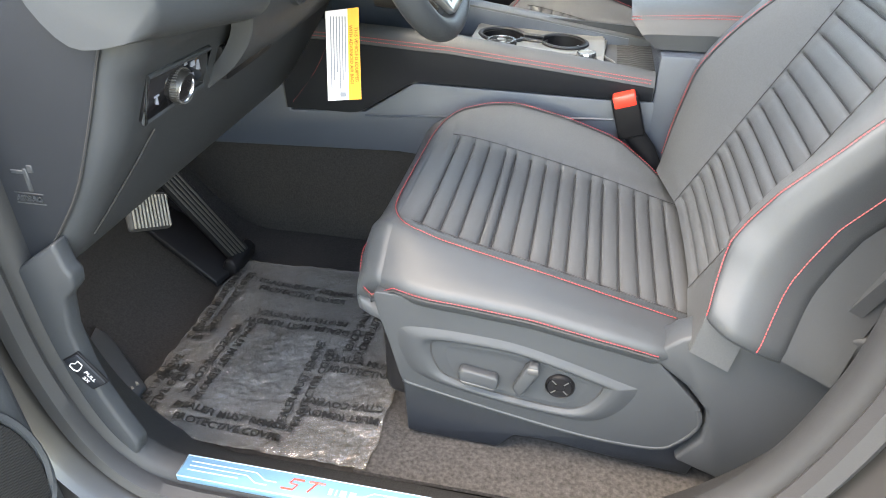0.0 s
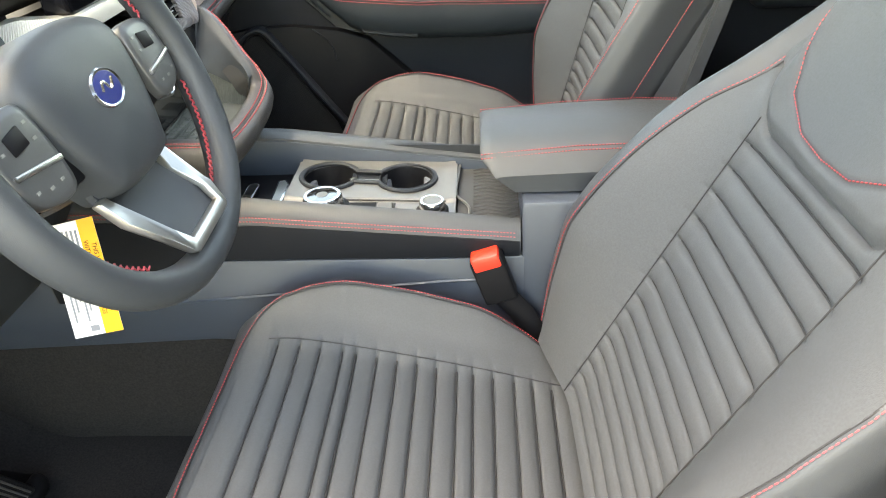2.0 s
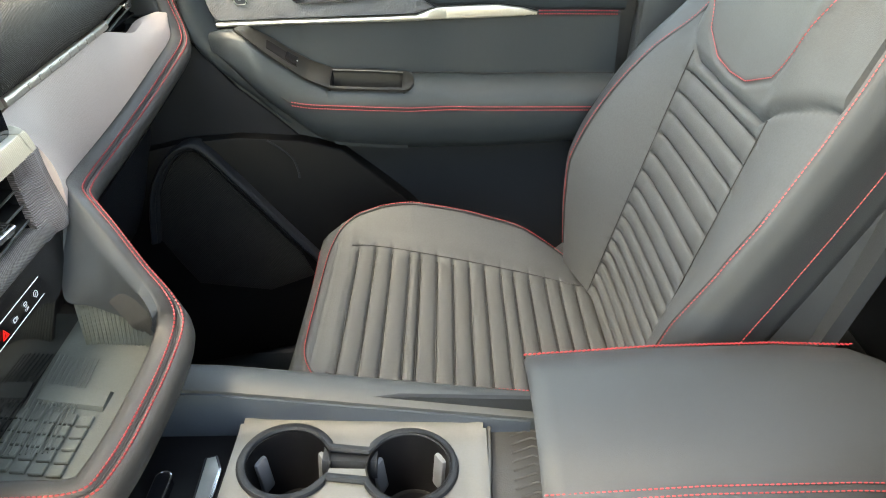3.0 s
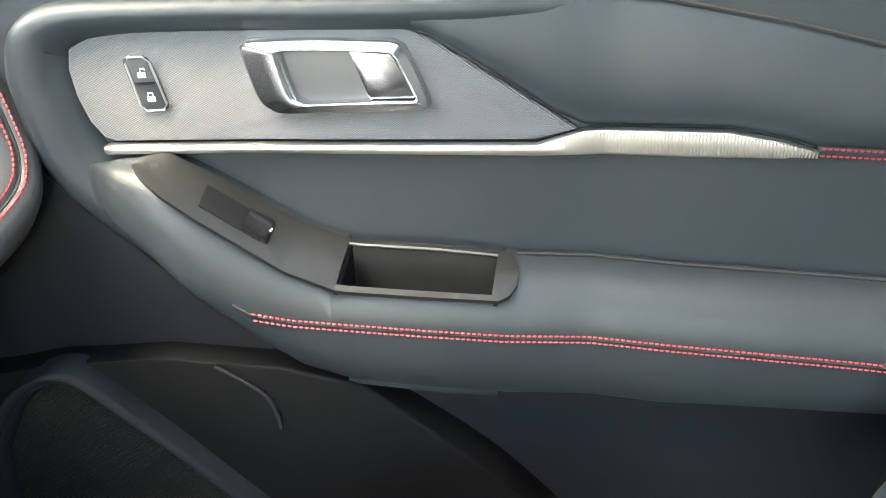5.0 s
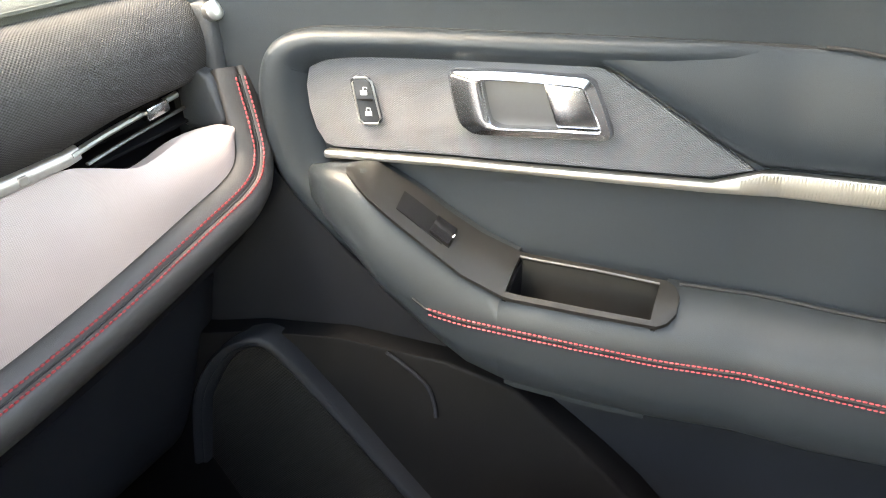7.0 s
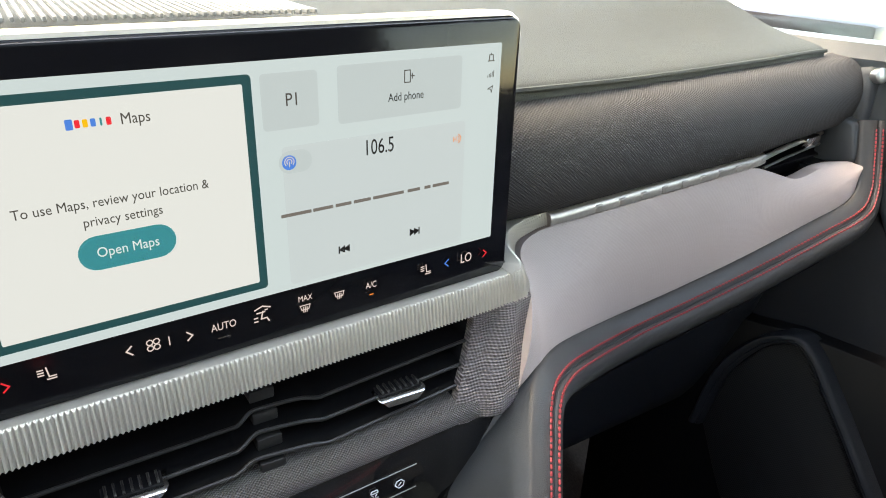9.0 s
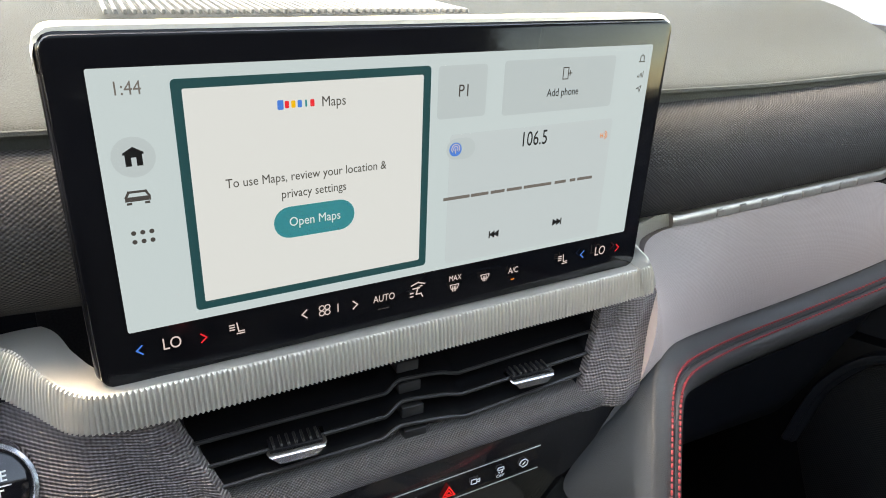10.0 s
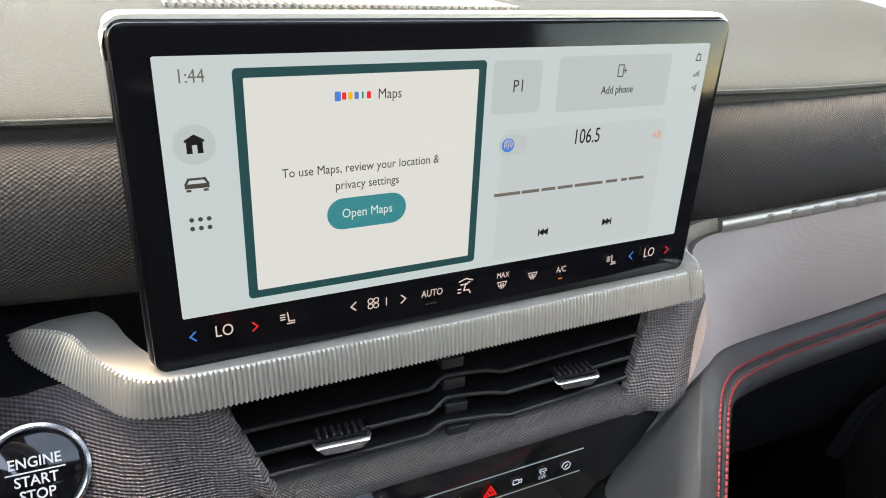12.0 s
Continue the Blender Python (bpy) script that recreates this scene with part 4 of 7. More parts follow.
def tab(*rows):
    """A line along y from rows of (y, x, z)."""
    Y = [r[0] for r in rows]
    return lambda y: (lerp(y, Y, [r[1] for r in rows]), lerp(y, Y, [r[2] for r in rows]))


def resample(path, n):
    """n + 1 points at even lengths along a path."""
    path = [Vector(p) for p in path]
    s = [0.0]
    for a, b in zip(path, path[1:]):
        s.append(s[-1] + (b - a).length)
    out = []
    for k in range(n + 1):
        q = s[-1] * k / n
        out.append(Vector([float(np.interp(q, s, [p[i] for p in path])) for i in range(3)]))
    return out


pad_line = tab((-0.75, -0.195, 0.938), (-0.45, -0.165, 0.941), (-0.20, -0.136, 0.944), (0.184, -0.136, 0.944), (0.30, -0.153, 0.939), (0.414, -0.1685, 0.937), (0.53, -0.1795, 0.937), (0.618, -0.1885, 0.938), (0.70, -0.199, 0.936))
bar_mid = tab((-0.75, -0.19, 0.836), (-0.2, -0.146, 0.836), (0.235, -0.148, 0.8324), (0.536, -0.1683, 0.833), (0.60, -0.176, 0.840), (0.70, -0.190, 0.846))


def bulge(y, out, z):
    """The knit roll's face, out of the line from its upper to its lower edge."""
    a, b = pad_line(y), bar_mid(y)
    f = (a[1] - z) / (a[1] - b[1])
    return a[0] * (1 - f) + b[0] * f + out, z


strip("top_pad", [lambda y: (-0.86, 0.985), lambda y: (-0.60, 0.995), lambda y: (-0.38, 0.987), lambda y: (pad_line(y)[0] - 0.07, pad_line(y)[1] + 0.017), lambda y: (pad_line(y)[0] - 0.012, pad_line(y)[1] + 0.006), pad_line], np.linspace(-0.72, 0.655, 60), DASH_PAD, "pale grey grained top pad", depth=(0, 0, -0.04))
for k in range(46):
    y = -0.175 + 0.0052 * k
    part("defrost_slat", box((-0.33, y, 0.9905), (-0.215, y + 0.0021, 0.9935), 0.0004, 1), GREY_RUBBER, dash)
part("pad_rim", tube([(pad_line(y)[0] + 0.001, y, pad_line(y)[1] + 0.001) for y in np.linspace(-0.70, 0.655, 60)], 0.0022, 6), DASH_PAD, dash)
strip("knit_roll", [lambda y: (pad_line(y)[0] - 0.006, pad_line(y)[1] - 0.004), lambda y: bulge(y, 0.020, 0.927), lambda y: bulge(y, 0.033, 0.905), lambda y: bulge(y, 0.032, 0.880), lambda y: bulge(y, 0.020, 0.857), lambda y: (bar_mid(y)[0] - 0.003, bar_mid(y)[1] + 0.006)], np.linspace(-0.72, 0.702, 60), KNIT, "dark knitted fabric roll")
part("roll_end", loft([[Vector((bulge(0.70, o * k, z)[0] - 0.012 * (1 - k), 0.70 + dy, 0.895 + (z - 0.895) * k)) for z, o in ((0.934, 0.008), (0.927, 0.020), (0.905, 0.033), (0.880, 0.032), (0.857, 0.020), (0.846, 0.004), (0.852, -0.03), (0.930, -0.03))] for dy, k in ((-0.004, 1.0), (0.003, 0.97), (0.007, 0.85), (0.009, 0.6))]), KNIT, dash, "rounded knit end of the roll", 70)
strip("trim_bar", [lambda y: (bar_mid(y)[0] - 0.004, bar_mid(y)[1] + 0.0065), lambda y: (bar_mid(y)[0] + 0.002, bar_mid(y)[1] + 0.0045), lambda y: (bar_mid(y)[0] + 0.003, bar_mid(y)[1] - 0.004), lambda y: (bar_mid(y)[0] - 0.003, bar_mid(y)[1] - 0.0065)], np.linspace(0.228, 0.548, 30), SATIN_BAR, "thin satin trim bar with raised shapes", depth=(-0.02, 0, 0), per=2)
for k in range(8):
    y = 0.285 + 0.030 * k
    part("raised_shape", box((bar_mid(y)[0] + 0.001, y - 0.004, bar_mid(y)[1] - 0.0032), (bar_mid(y)[0] + 0.0042, y + 0.004, bar_mid(y)[1] + 0.0034), 0.0008, 1), SATIN_BAR, dash)

# one padded lip: down the dash end, along the passenger side, round the corner and about the shelf
LIP_PATH = ((-0.139, 0.706, 0.866), (-0.134, 0.703, 0.850), (-0.1235, 0.697, 0.8185), (-0.113, 0.686, 0.790), (-0.1065, 0.660, 0.7709), (-0.1148, 0.604, 0.751), (-0.1297, 0.516, 0.7216), (-0.1375, 0.4284, 0.7035), (-0.128, 0.3295, 0.7035), (-0.0935, 0.2367, 0.727), (-0.0696, 0.1900, 0.741), (-0.0470, 0.1590, 0.745),
            (-0.0217, 0.138, 0.726), (0.0073, 0.1186, 0.691), (0.0313, 0.1046, 0.6637), (0.0438, 0.0878, 0.6438), (0.0445, 0.0557, 0.630), (0.0415, -0.0094, 0.6205), (0.036, -0.0812, 0.6175), (0.0215, -0.115, 0.6186), (-0.0385, -0.1244, 0.6222), (-0.09, -0.126, 0.625))
LIP_FACE = ((0.90, -0.40, 0.15), (0.90, -0.40, 0.15), (0.88, -0.42, 0.20), (0.75, -0.30, 0.55), (0.62, -0.10, 0.78), (0.60, 0, 0.80), (0.60, 0, 0.80), (0.60, 0, 0.80), (0.62, 0, 0.78), (0.66, 0.05, 0.74), (0.70, 0.15, 0.70), (0.68, 0.28, 0.68),
            (0.62, 0.36, 0.70), (0.55, 0.36, 0.75), (0.45, 0.30, 0.84), (0.35, 0.18, 0.92), (0.30, 0.05, 0.95), (0.30, 0, 0.95), (0.30, 0, 0.95), (0.20, -0.10, 0.97), (0.05, -0.25, 0.97), (0.0, -0.30, 0.95))
LIPC = spline(LIP_PATH, 8)
LIPN = spline(LIP_FACE, 8)
LIPK = [lerp(i / 8, [0, 3, 5, 9, 11, 14, 16, 21], [0.5, 0.9, 1.4, 1.4, 0.95, 1.0, 1.15, 1.15]) for i in range(len(LIPC))]


def lip_frame(i):
    d = (LIPC[min(i + 1, len(LIPC) - 1)] - LIPC[max(i - 1, 0)]).normalized()
    n = (LIPN[i] - d * LIPN[i].dot(d)).normalized()
    return d.cross(n), n


def lip_at(i, a, b):
    s, n = lip_frame(i)
    return LIPC[i] + s * a + n * b


LIP_PROFILE = ((0.022, -0.006), (0.0215, -0.0015), (0.019, 0.0005), (0.012, 0.0022), (0.005, 0.0022), (0.0014, 0.0012), (0.0, -0.0016), (-0.0014, 0.0012), (-0.005, 0.0018), (-0.011, -0.0004), (-0.016, -0.0055), (-0.019, -0.013), (-0.019, -0.024), (-0.014, -0.036), (-0.002, -0.046), (0.016, -0.046), (0.021, -0.02))
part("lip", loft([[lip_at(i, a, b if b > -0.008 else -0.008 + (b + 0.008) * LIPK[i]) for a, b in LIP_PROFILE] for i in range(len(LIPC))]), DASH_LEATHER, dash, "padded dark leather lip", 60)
for off in (0.0044, -0.0044):
    part("red_stitching", stitching([lip_at(i, off, 0.0024) for i in range(6, len(LIPC))], 0.0044, 0.0035, 0.0011, lift=(0.5, 0, 0.85)), THREAD, dash)
part("seam", tube([lip_at(i, 0, 0.0002) for i in range(4, len(LIPC))], 0.0013, 5), SEAM, dash)


def lip_low(y, dx, dz):
    i = min(range(24, 80), key=lambda k: abs(LIPC[k].y - y))
    return LIPC[i].x + dx, LIPC[i].z + dz


YS = np.linspace(0.205, 0.69, 34)
# shade below the lip is put into the colours of underside and glove box
strip("lip_underside", [lambda y: lip_low(y, -0.020, -0.058), lambda y: lip_low(y, -0.042, -0.066), lambda y: lip_low(y, -0.075, -0.074)], YS, BLACK, "underside of the lip, its shade put in as black", depth=(-0.03, 0, 0.012))
strip("glove_box", [lambda y: lip_low(y, -0.070, -0.062), lambda y: lip_low(y, -0.085, -0.13), lambda y: (-0.27, 0.42), lambda y: (-0.37, 0.36)], YS, DOOR_PLASTIC, "moulded glove box panel, darkened for the shade under the lip", depth=(-0.10, 0, 0))

# ribbed plank between the trim bar and the lip; its upper edge dips under the air vent
PLANK_TOP = spline([(-0.086, 0.162, 0.8105), (-0.104, 0.170, 0.816), (-0.132, 0.188, 0.823), (-0.147, 0.220, 0.8255), (-0.151, 0.27, 0.8258), (-0.158, 0.38, 0.8262), (-0.164, 0.47, 0.8265), (-0.168, 0.528, 0.8268), (-0.160, 0.552, 0.8215), (-0.148, 0.578, 0.8135), (-0.146, 0.600, 0.8150), (-0.146, 0.635, 0.8215), (-0.142, 0.668, 0.8225), (-0.136, 0.6775, 0.8190)], 6)
PLANK_LOW = [Vector((-0.0605, 0.136, 0.7545))] + [lip_at(i, 0.0215, -0.001) for i in range(84, 18, -1)]
pa, pb = resample(PLANK_TOP, 90), resample(PLANK_LOW, 90)
part("plank", slab([[a.lerp(b, q) + Vector((0.006, 0, 0.004)) * math.sin(math.pi * q) for q in np.linspace(0, 1, 9)] for a, b in zip(pa, pb)], (-0.02, 0, -0.006)), PLANK, dash, "pale mauve-grey finely ribbed dash panel", 60)
# end cap against the door
part("end_cap", bevelled(box((-0.42, 0.694, 0.70), (-0.150, 0.716, 0.925)), 0.012, 3), PLASTIC, dash)
part("end_cheek", prism([(-0.150, 0.812), (-0.138, 0.822), (-0.150, 0.862), (-0.168, 0.868), (-0.190, 0.850), (-0.190, 0.812)], 0.0, 0.022, lambda a, b, c: (a, 0.678 + c, b), 0.005, 3), LEATHER, dash, "dark leather vent end")
part("end_knob", disc((-0.1475, 0.7000, 0.9153), (1, -0.35, 0.25), [(0.0085, -0.02), (0.0085, 0.001), (0.0072, 0.002), (0.001, 0.002)], 24), SATIN, dash, "small round satin button")
# passenger air vent
part("vent_well", box((-0.27, 0.535, 0.790), (-0.205, 0.690, 0.868), 0.004), BLACK, dash, "black air vent opening")
part("vent_slat", tube(spline([(-0.168, 0.540, 0.8345), (-0.172, 0.575, 0.8385), (-0.176, 0.62, 0.8425), (-0.180, 0.668, 0.8465)], 5), 0.0030, 8), SATIN, dash, "satin silver vent blade")
part("vent_slat", tube([(-0.172, 0.555, 0.822), (-0.178, 0.61, 0.8265), (-0.184, 0.678, 0.831)], 0.0020, 6, flat=0.7), SATIN_GREY, dash)
for z in (0.814, 0.846, 0.858):
    part("vent_slat", slab([[(-0.182, y, z + 0.05 * (y - 0.56)), (-0.205, y, z + 0.004 + 0.05 * (y - 0.56))] for y in np.linspace(0.545, 0.688, 5)], (0, 0, -0.0025)), BLACK, dash)
part("vent_tab", box((-0.006, -0.013, -0.0055), (0.006, 0.013, 0.0055), 0.0022, 2, Matrix.Translation((-0.172, 0.632, 0.8437)) @ Matrix.Rotation(0.10, 4, "X")), CHROME, dash, "chrome vent tab")

# ---- shelf inside the lip
K0, M0 = Vector((-0.058, 0.0885, 0.684)), Vector((0.014, 0.100, 0.634))


def shelf_z(x):
    return lerp(x, [-0.12, -0.06, 0.03], [0.632, 0.618, 0.600])


shelf = part("shelf", slab([[(x, y, shelf_z(x)) for y in np.linspace(-0.118, 0.128 - 0.35 * max(0, x + 0.02), 12)] for x in np.linspace(-0.17, 0.034, 16)], (0, 0, -0.02)), SHELF_RUBBER, dash, "ribbed dark rubber phone shelf")
for i in range(6):
    for j in range(5):
        x, y = -0.022 - 0.0148 * i, -0.088 + 0.0145 * j
        part("pad_tile", box((x, y, shelf_z(x + 0.006) - 0.001), (x + 0.0132, y + 0.0130, shelf_z(x + 0.006) + 0.0032), 0.001, 1), SHELF_RUBBER, shelf)
part("pad_step", slab([[(x, y, shelf_z(x) + h) for y, h in ((-0.008, 0.0), (-0.005, 0.004), (0.014, 0.006), (0.018, 0.001))] for x in np.linspace(-0.066, -0.006, 6)], (0, 0, -0.006)), SHELF_RUBBER, shelf)
for k in range(22):
    x = -0.125 + 0.0042 * k
    part("shelf_rib", tube([(x + 0.012, -0.085 + 0.001 * k, shelf_z(x) + 0.0012), (x, 0.06, shelf_z(x) + 0.0012)], 0.0009, 4), SHELF_RUBBER, shelf)
EDGE = [lip_at(i, 0.0215, -0.002) for i in range(82, 121)]
wa = resample(EDGE, 40)
wb = resample(spline([(-0.0605, 0.1345, 0.752), (-0.0595, 0.115, 0.722), K0, (-0.034, 0.095, 0.668), M0, (0.026, 0.090, 0.622)], 6), 40)
part("stack_wing", slab([[a.lerp(b, q) for q in (0, 0.1, 0.35, 0.7, 1.0)] for a, b in zip(wa, wb)], (-0.004, -0.008, -0.006)), LEATHER, dash, "dark padded wing beside the shelf", 60)
wall_top = resample(spline([K0, (-0.034, 0.095, 0.668), M0, (0.026, 0.088, 0.622)], 6), 24)
part("shelf_wall", slab([[p, p + Vector((0.0, -0.004, -0.02)), Vector((p.x, p.y - 0.008, shelf_z(p.x) - 0.002))] for p in wall_top], (-0.001, 0.006, 0)), SHELF_RUBBER, dash, "ribbed dark wall of the shelf")
for k in range(1, 24):
    p = wall_top[k]
    part("wall_rib", tube([p + Vector((0, -0.0012, -0.002)), Vector((p.x - 0.002, p.y - 0.0095, shelf_z(p.x)))], 0.0008, 4), SHELF_RUBBER, dash)

# ---- centre stack: its face leans back towards the ledge above
def stack_x(y, z):
    return lerp(z, [0.60, 0.69, 0.715, 0.745, 0.755, 0.765, 0.778, 0.79, 0.81], [-0.075, -0.060, -0.058, -0.060, -0.064, -0.070, -0.077, -0.084, -0.088]) - 0.04 * (y - 0.06)


part("vent_cavity", box((-0.165, -0.180, 0.742), (-0.125, 0.120, 0.826)), BLACK, dash, "black vent opening")
SLATS = (((-0.169, 0.7868), (-0.11, 0.7861), (-0.062, 0.7855), (-0.054, 0.7857), (-0.046, 0.7897), (-0.038, 0.7900), (-0.016, 0.7883), (-0.005, 0.7856), (0.004, 0.7856), (0.05, 0.7868), (0.107, 0.7881)),
         ((-0.163, 0.7748), (-0.11, 0.7742), (-0.064, 0.7736), (-0.056, 0.7739), (-0.047, 0.7782), (-0.040, 0.7788), (-0.016, 0.7762), (-0.005, 0.7738), (0.004, 0.7738), (0.05, 0.7748), (0.099, 0.7757)),
         ((-0.158, 0.7635), (-0.11, 0.7631), (-0.068, 0.7626), (-0.060, 0.7629), (-0.052, 0.7658), (-0.044, 0.7662), (-0.016, 0.7634), (-0.005, 0.7613), (0.004, 0.7613), (0.05, 0.7630), (0.092, 0.7645)))
for pts in SLATS:
    line = spline([(stack_x(y, z) - 0.002, y, z) for y, z in pts], 5)
    # near-black body holds the recess shade; the paler edge tube is its highlight
    slat = part("vent_slat", loft([[p + Vector((a, 0, b)) for a, b in ((-0.050, 0.0085), (-0.010, 0.0020), (-0.002, 0.0006), (-0.002, -0.0010), (-0.010, -0.0014), (-0.050, 0.0050))] for p in line]), SLAT_SHADED, dash, "vent slat with the recess's shade in its black", 60)
    part("slat_edge", tube([p + Vector((-0.0012, 0, 0)) for p in line], 0.00125, 8, up=(0, 0, 1)), SLAT_EDGE, slat, "rounded front edge, coloured lighter as if lit")
for y, z in ((-0.037, 0.7965), (-0.0372, 0.7842), (-0.038, 0.7712), (-0.0389, 0.7590)):
    part("slat_link", box((-0.022, -0.0075, -0.0040), (0.0, 0.0075, 0.0036), 0.001, 2, Matrix.Translation((stack_x(y, z) - 0.005, y, z))), SLAT_EDGE, dash, "black link between the slats")
for y, z in ((-0.1135, 0.7745), (0.0488, 0.7751)):
    at = Matrix.Translation((stack_x(y, z) + 0.004, y, z)) @ Matrix.Rotation(-0.04, 4, "Z")
    tabp = part("vent_tab", loft([[at @ Vector((c + r, a * w, b)) for c, b, w in ((-0.014, 0.0010, 0.0178), (-0.001, 0.0000, 0.0172), (0.0012, -0.0010, 0.0160), (0.0008, -0.0062, 0.0112), (-0.002, -0.0074, 0.0108), (-0.016, -0.0055, 0.0108))] for a, r in ((-1, -0.0012), (-0.94, 0), (0.94, 0), (1, -0.0012))]), CHROME, dash, "chrome vent tab with black ribs", 30)
    part("tab_top", box((-0.0135, -0.0150, 0.0002), (-0.0022, 0.0150, 0.0022), 0.0006, 1, at), BLACK, tabp, "black ribbed top")
    for k in range(7):
        q = -0.0126 + 0.0042 * k
        part("rib", box((-0.0128, q - 0.0007, 0.0018), (-0.0030, q + 0.0007, 0.0038), 0.0004, 1, at), SLAT_EDGE, tabp)
# knurled frame of the vents: foot, both cheeks, start panel
part("vent_foot", slab([[(stack_x(y, 0.756) - 0.020, y, 0.7565), (stack_x(y, 0.756) - 0.003, y, 0.7575), (stack_x(y, 0.752) + 0.0015, y, 0.7545), (stack_x(y, 0.748) + 0.0025, y, 0.749), (stack_x(y, 0.745) + 0.001, y, 0.744), (stack_x(y, 0.742) - 0.004, y, 0.7415)] for y in np.linspace(-0.158, 0.1345, 30)], (-0.012, 0, 0)), KNURL, dash, "finely ribbed grey vent frame", 60)
left = resample([(-0.1745, 0, 0.8090), (-0.1700, 0, 0.7957), (-0.1605, 0, 0.776), (-0.1500, 0, 0.7540)], 14)


def start_edge(z):
    return lerp(z, [0.68, 0.754, 0.776, 0.7957, 0.83], [-0.132, -0.163, -0.174, -0.184, -0.196])


def start_top(y):
    return lerp(y, [-0.46, -0.30, -0.275, -0.257, -0.24, -0.18], [0.794, 0.797, 0.799, 0.806, 0.812, 0.812])


def start_x(y, z):
    """The start panel's face: it leans back under the surround's wing and folds softly beside the vent's cheek."""
    top_x = lerp(y, [-0.46, -0.30, -0.257, -0.239, -0.22, -0.205, -0.19], [-0.190, -0.160, -0.131, -0.109, -0.085, -0.077, -0.075])
    d = start_edge(z) - y
    f = max(0.0, 1 - (0.812 - z) / 0.132)
    return top_x + (-0.055 - top_x) * (1 - f ** 1.6) - 0.0045 * smooth_step(0.002, 0.020, d) * smooth_step(0.06, 0.03, d)


part("cheek", slab([[(start_x(start_edge(p.z) + 0.001, p.z) - 0.001, start_edge(p.z) - 0.002, p.z), (start_x(start_edge(p.z), p.z) + 0.0008, start_edge(p.z) + 0.002, p.z), (stack_x(p.x, p.z) + 0.002, p.x - 0.003, p.z), (stack_x(p.x, p.z) - 0.004, p.x, p.z)] for p in left], (-0.003, -0.004, 0)), RIBBED, dash, "finely ribbed grey vent cheek", 70)
part("start_panel", slab([[(start_x(y, z), y, z) for y, z in ((y, start_top(y) + (0.68 - start_top(y)) * q) for y in list(np.linspace(-0.46, -0.20, 30)) + [start_edge(0.812 - 0.132 * q) + 0.001 - 0.006 * k for k in range(4, -1, -1)])] for q in np.linspace(0, 1, 24)], (-0.004, 0, -0.002)), RIBBED, dash, "finely ribbed grey dash panel", 60)
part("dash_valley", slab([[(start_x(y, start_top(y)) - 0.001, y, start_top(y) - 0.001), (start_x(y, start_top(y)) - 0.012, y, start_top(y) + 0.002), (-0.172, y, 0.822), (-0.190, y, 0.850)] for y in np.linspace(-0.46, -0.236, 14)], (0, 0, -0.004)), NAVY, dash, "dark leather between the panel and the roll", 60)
ra = resample(spline([(-0.0870, 0.1125, 0.8110), (-0.0863, 0.1110, 0.7950), (-0.0760, 0.0990, 0.775), (-0.0660, 0.0870, 0.7570), (-0.0615, 0.0870, 0.7420)], 5), 20)
rb = resample(spline([(-0.086, 0.162, 0.8105), (-0.076, 0.1500, 0.785), (-0.0605, 0.136, 0.7545), (-0.0600, 0.135, 0.7440)], 5), 20)
part("cheek", slab([[a + Vector((-0.004, 0.0005, 0))] + [a.lerp(b, q) + Vector((lerp(q, [0, 0.12, 0.32, 0.50, 0.66, 0.82, 1], [0, 0.0012, 0.0002, 0.0048, 0.0055, 0.0022, 0.0]), 0, 0)) for q in np.linspace(0, 1, 16)] for a, b in zip(ra, rb)], (-0.008, 0.002, 0)), RIBBED, dash, "finely ribbed grey vent cheek", 60)
part("vent_side", slab([[a + Vector((-0.003, 0.001, 0)), a + Vector((-0.05, 0.006, 0))] for a in ra], (0, 0.004, 0)), BLACK, dash)
part("vent_side", slab([[(stack_x(p.x, p.z) - 0.003, p.x - 0.001, p.z), (stack_x(p.x, p.z) - 0.05, p.x - 0.004, p.z)] for p in left], (0, -0.004, 0)), BLACK, dash)
# switch strip and gloss panel above the shelf
sw = part("switch_strip", slab([[(stack_x(y, z) - 0.003, y, z) for z in (0.7430, 0.735, 0.712, 0.69, 0.665, 0.63)] for y in np.linspace(-0.15, 0.130, 10)], (-0.02, 0, 0)), GLOSS_BLACK, dash, "gloss black switch strip")
for z in (0.7238, 0.7041):
    part("strip_line", tube([(stack_x(y, z) - 0.0026, y, z) for y in np.linspace(-0.095, 0.054, 6)], 0.00045, 4), SATIN, sw)
tri = Vector((stack_x(-0.019, 0.712) - 0.0024, -0.0189, 0.7124))
bm = bmesh.new()
for r0, r1 in ((0.0060, 0.0044), (0.0030, 0.0017)):
    o = [bm.verts.new(tri + Vector((0.001, r0 * math.sin(t), r0 * math.cos(t)))) for t in (0, 2.094, 4.189)]
    q = [bm.verts.new(tri + Vector((0.001, r1 * math.sin(t), r1 * math.cos(t)))) for t in (0, 2.094, 4.189)]
    for k in range(3):
        bm.faces.new((o[k], o[(k + 1) % 3], q[(k + 1) % 3], q[k]))
part("hazard_mark", bm, glowing("hazard_red", (0.9, 0.02, 0.02), 0.08), sw, "red hazard triangle")
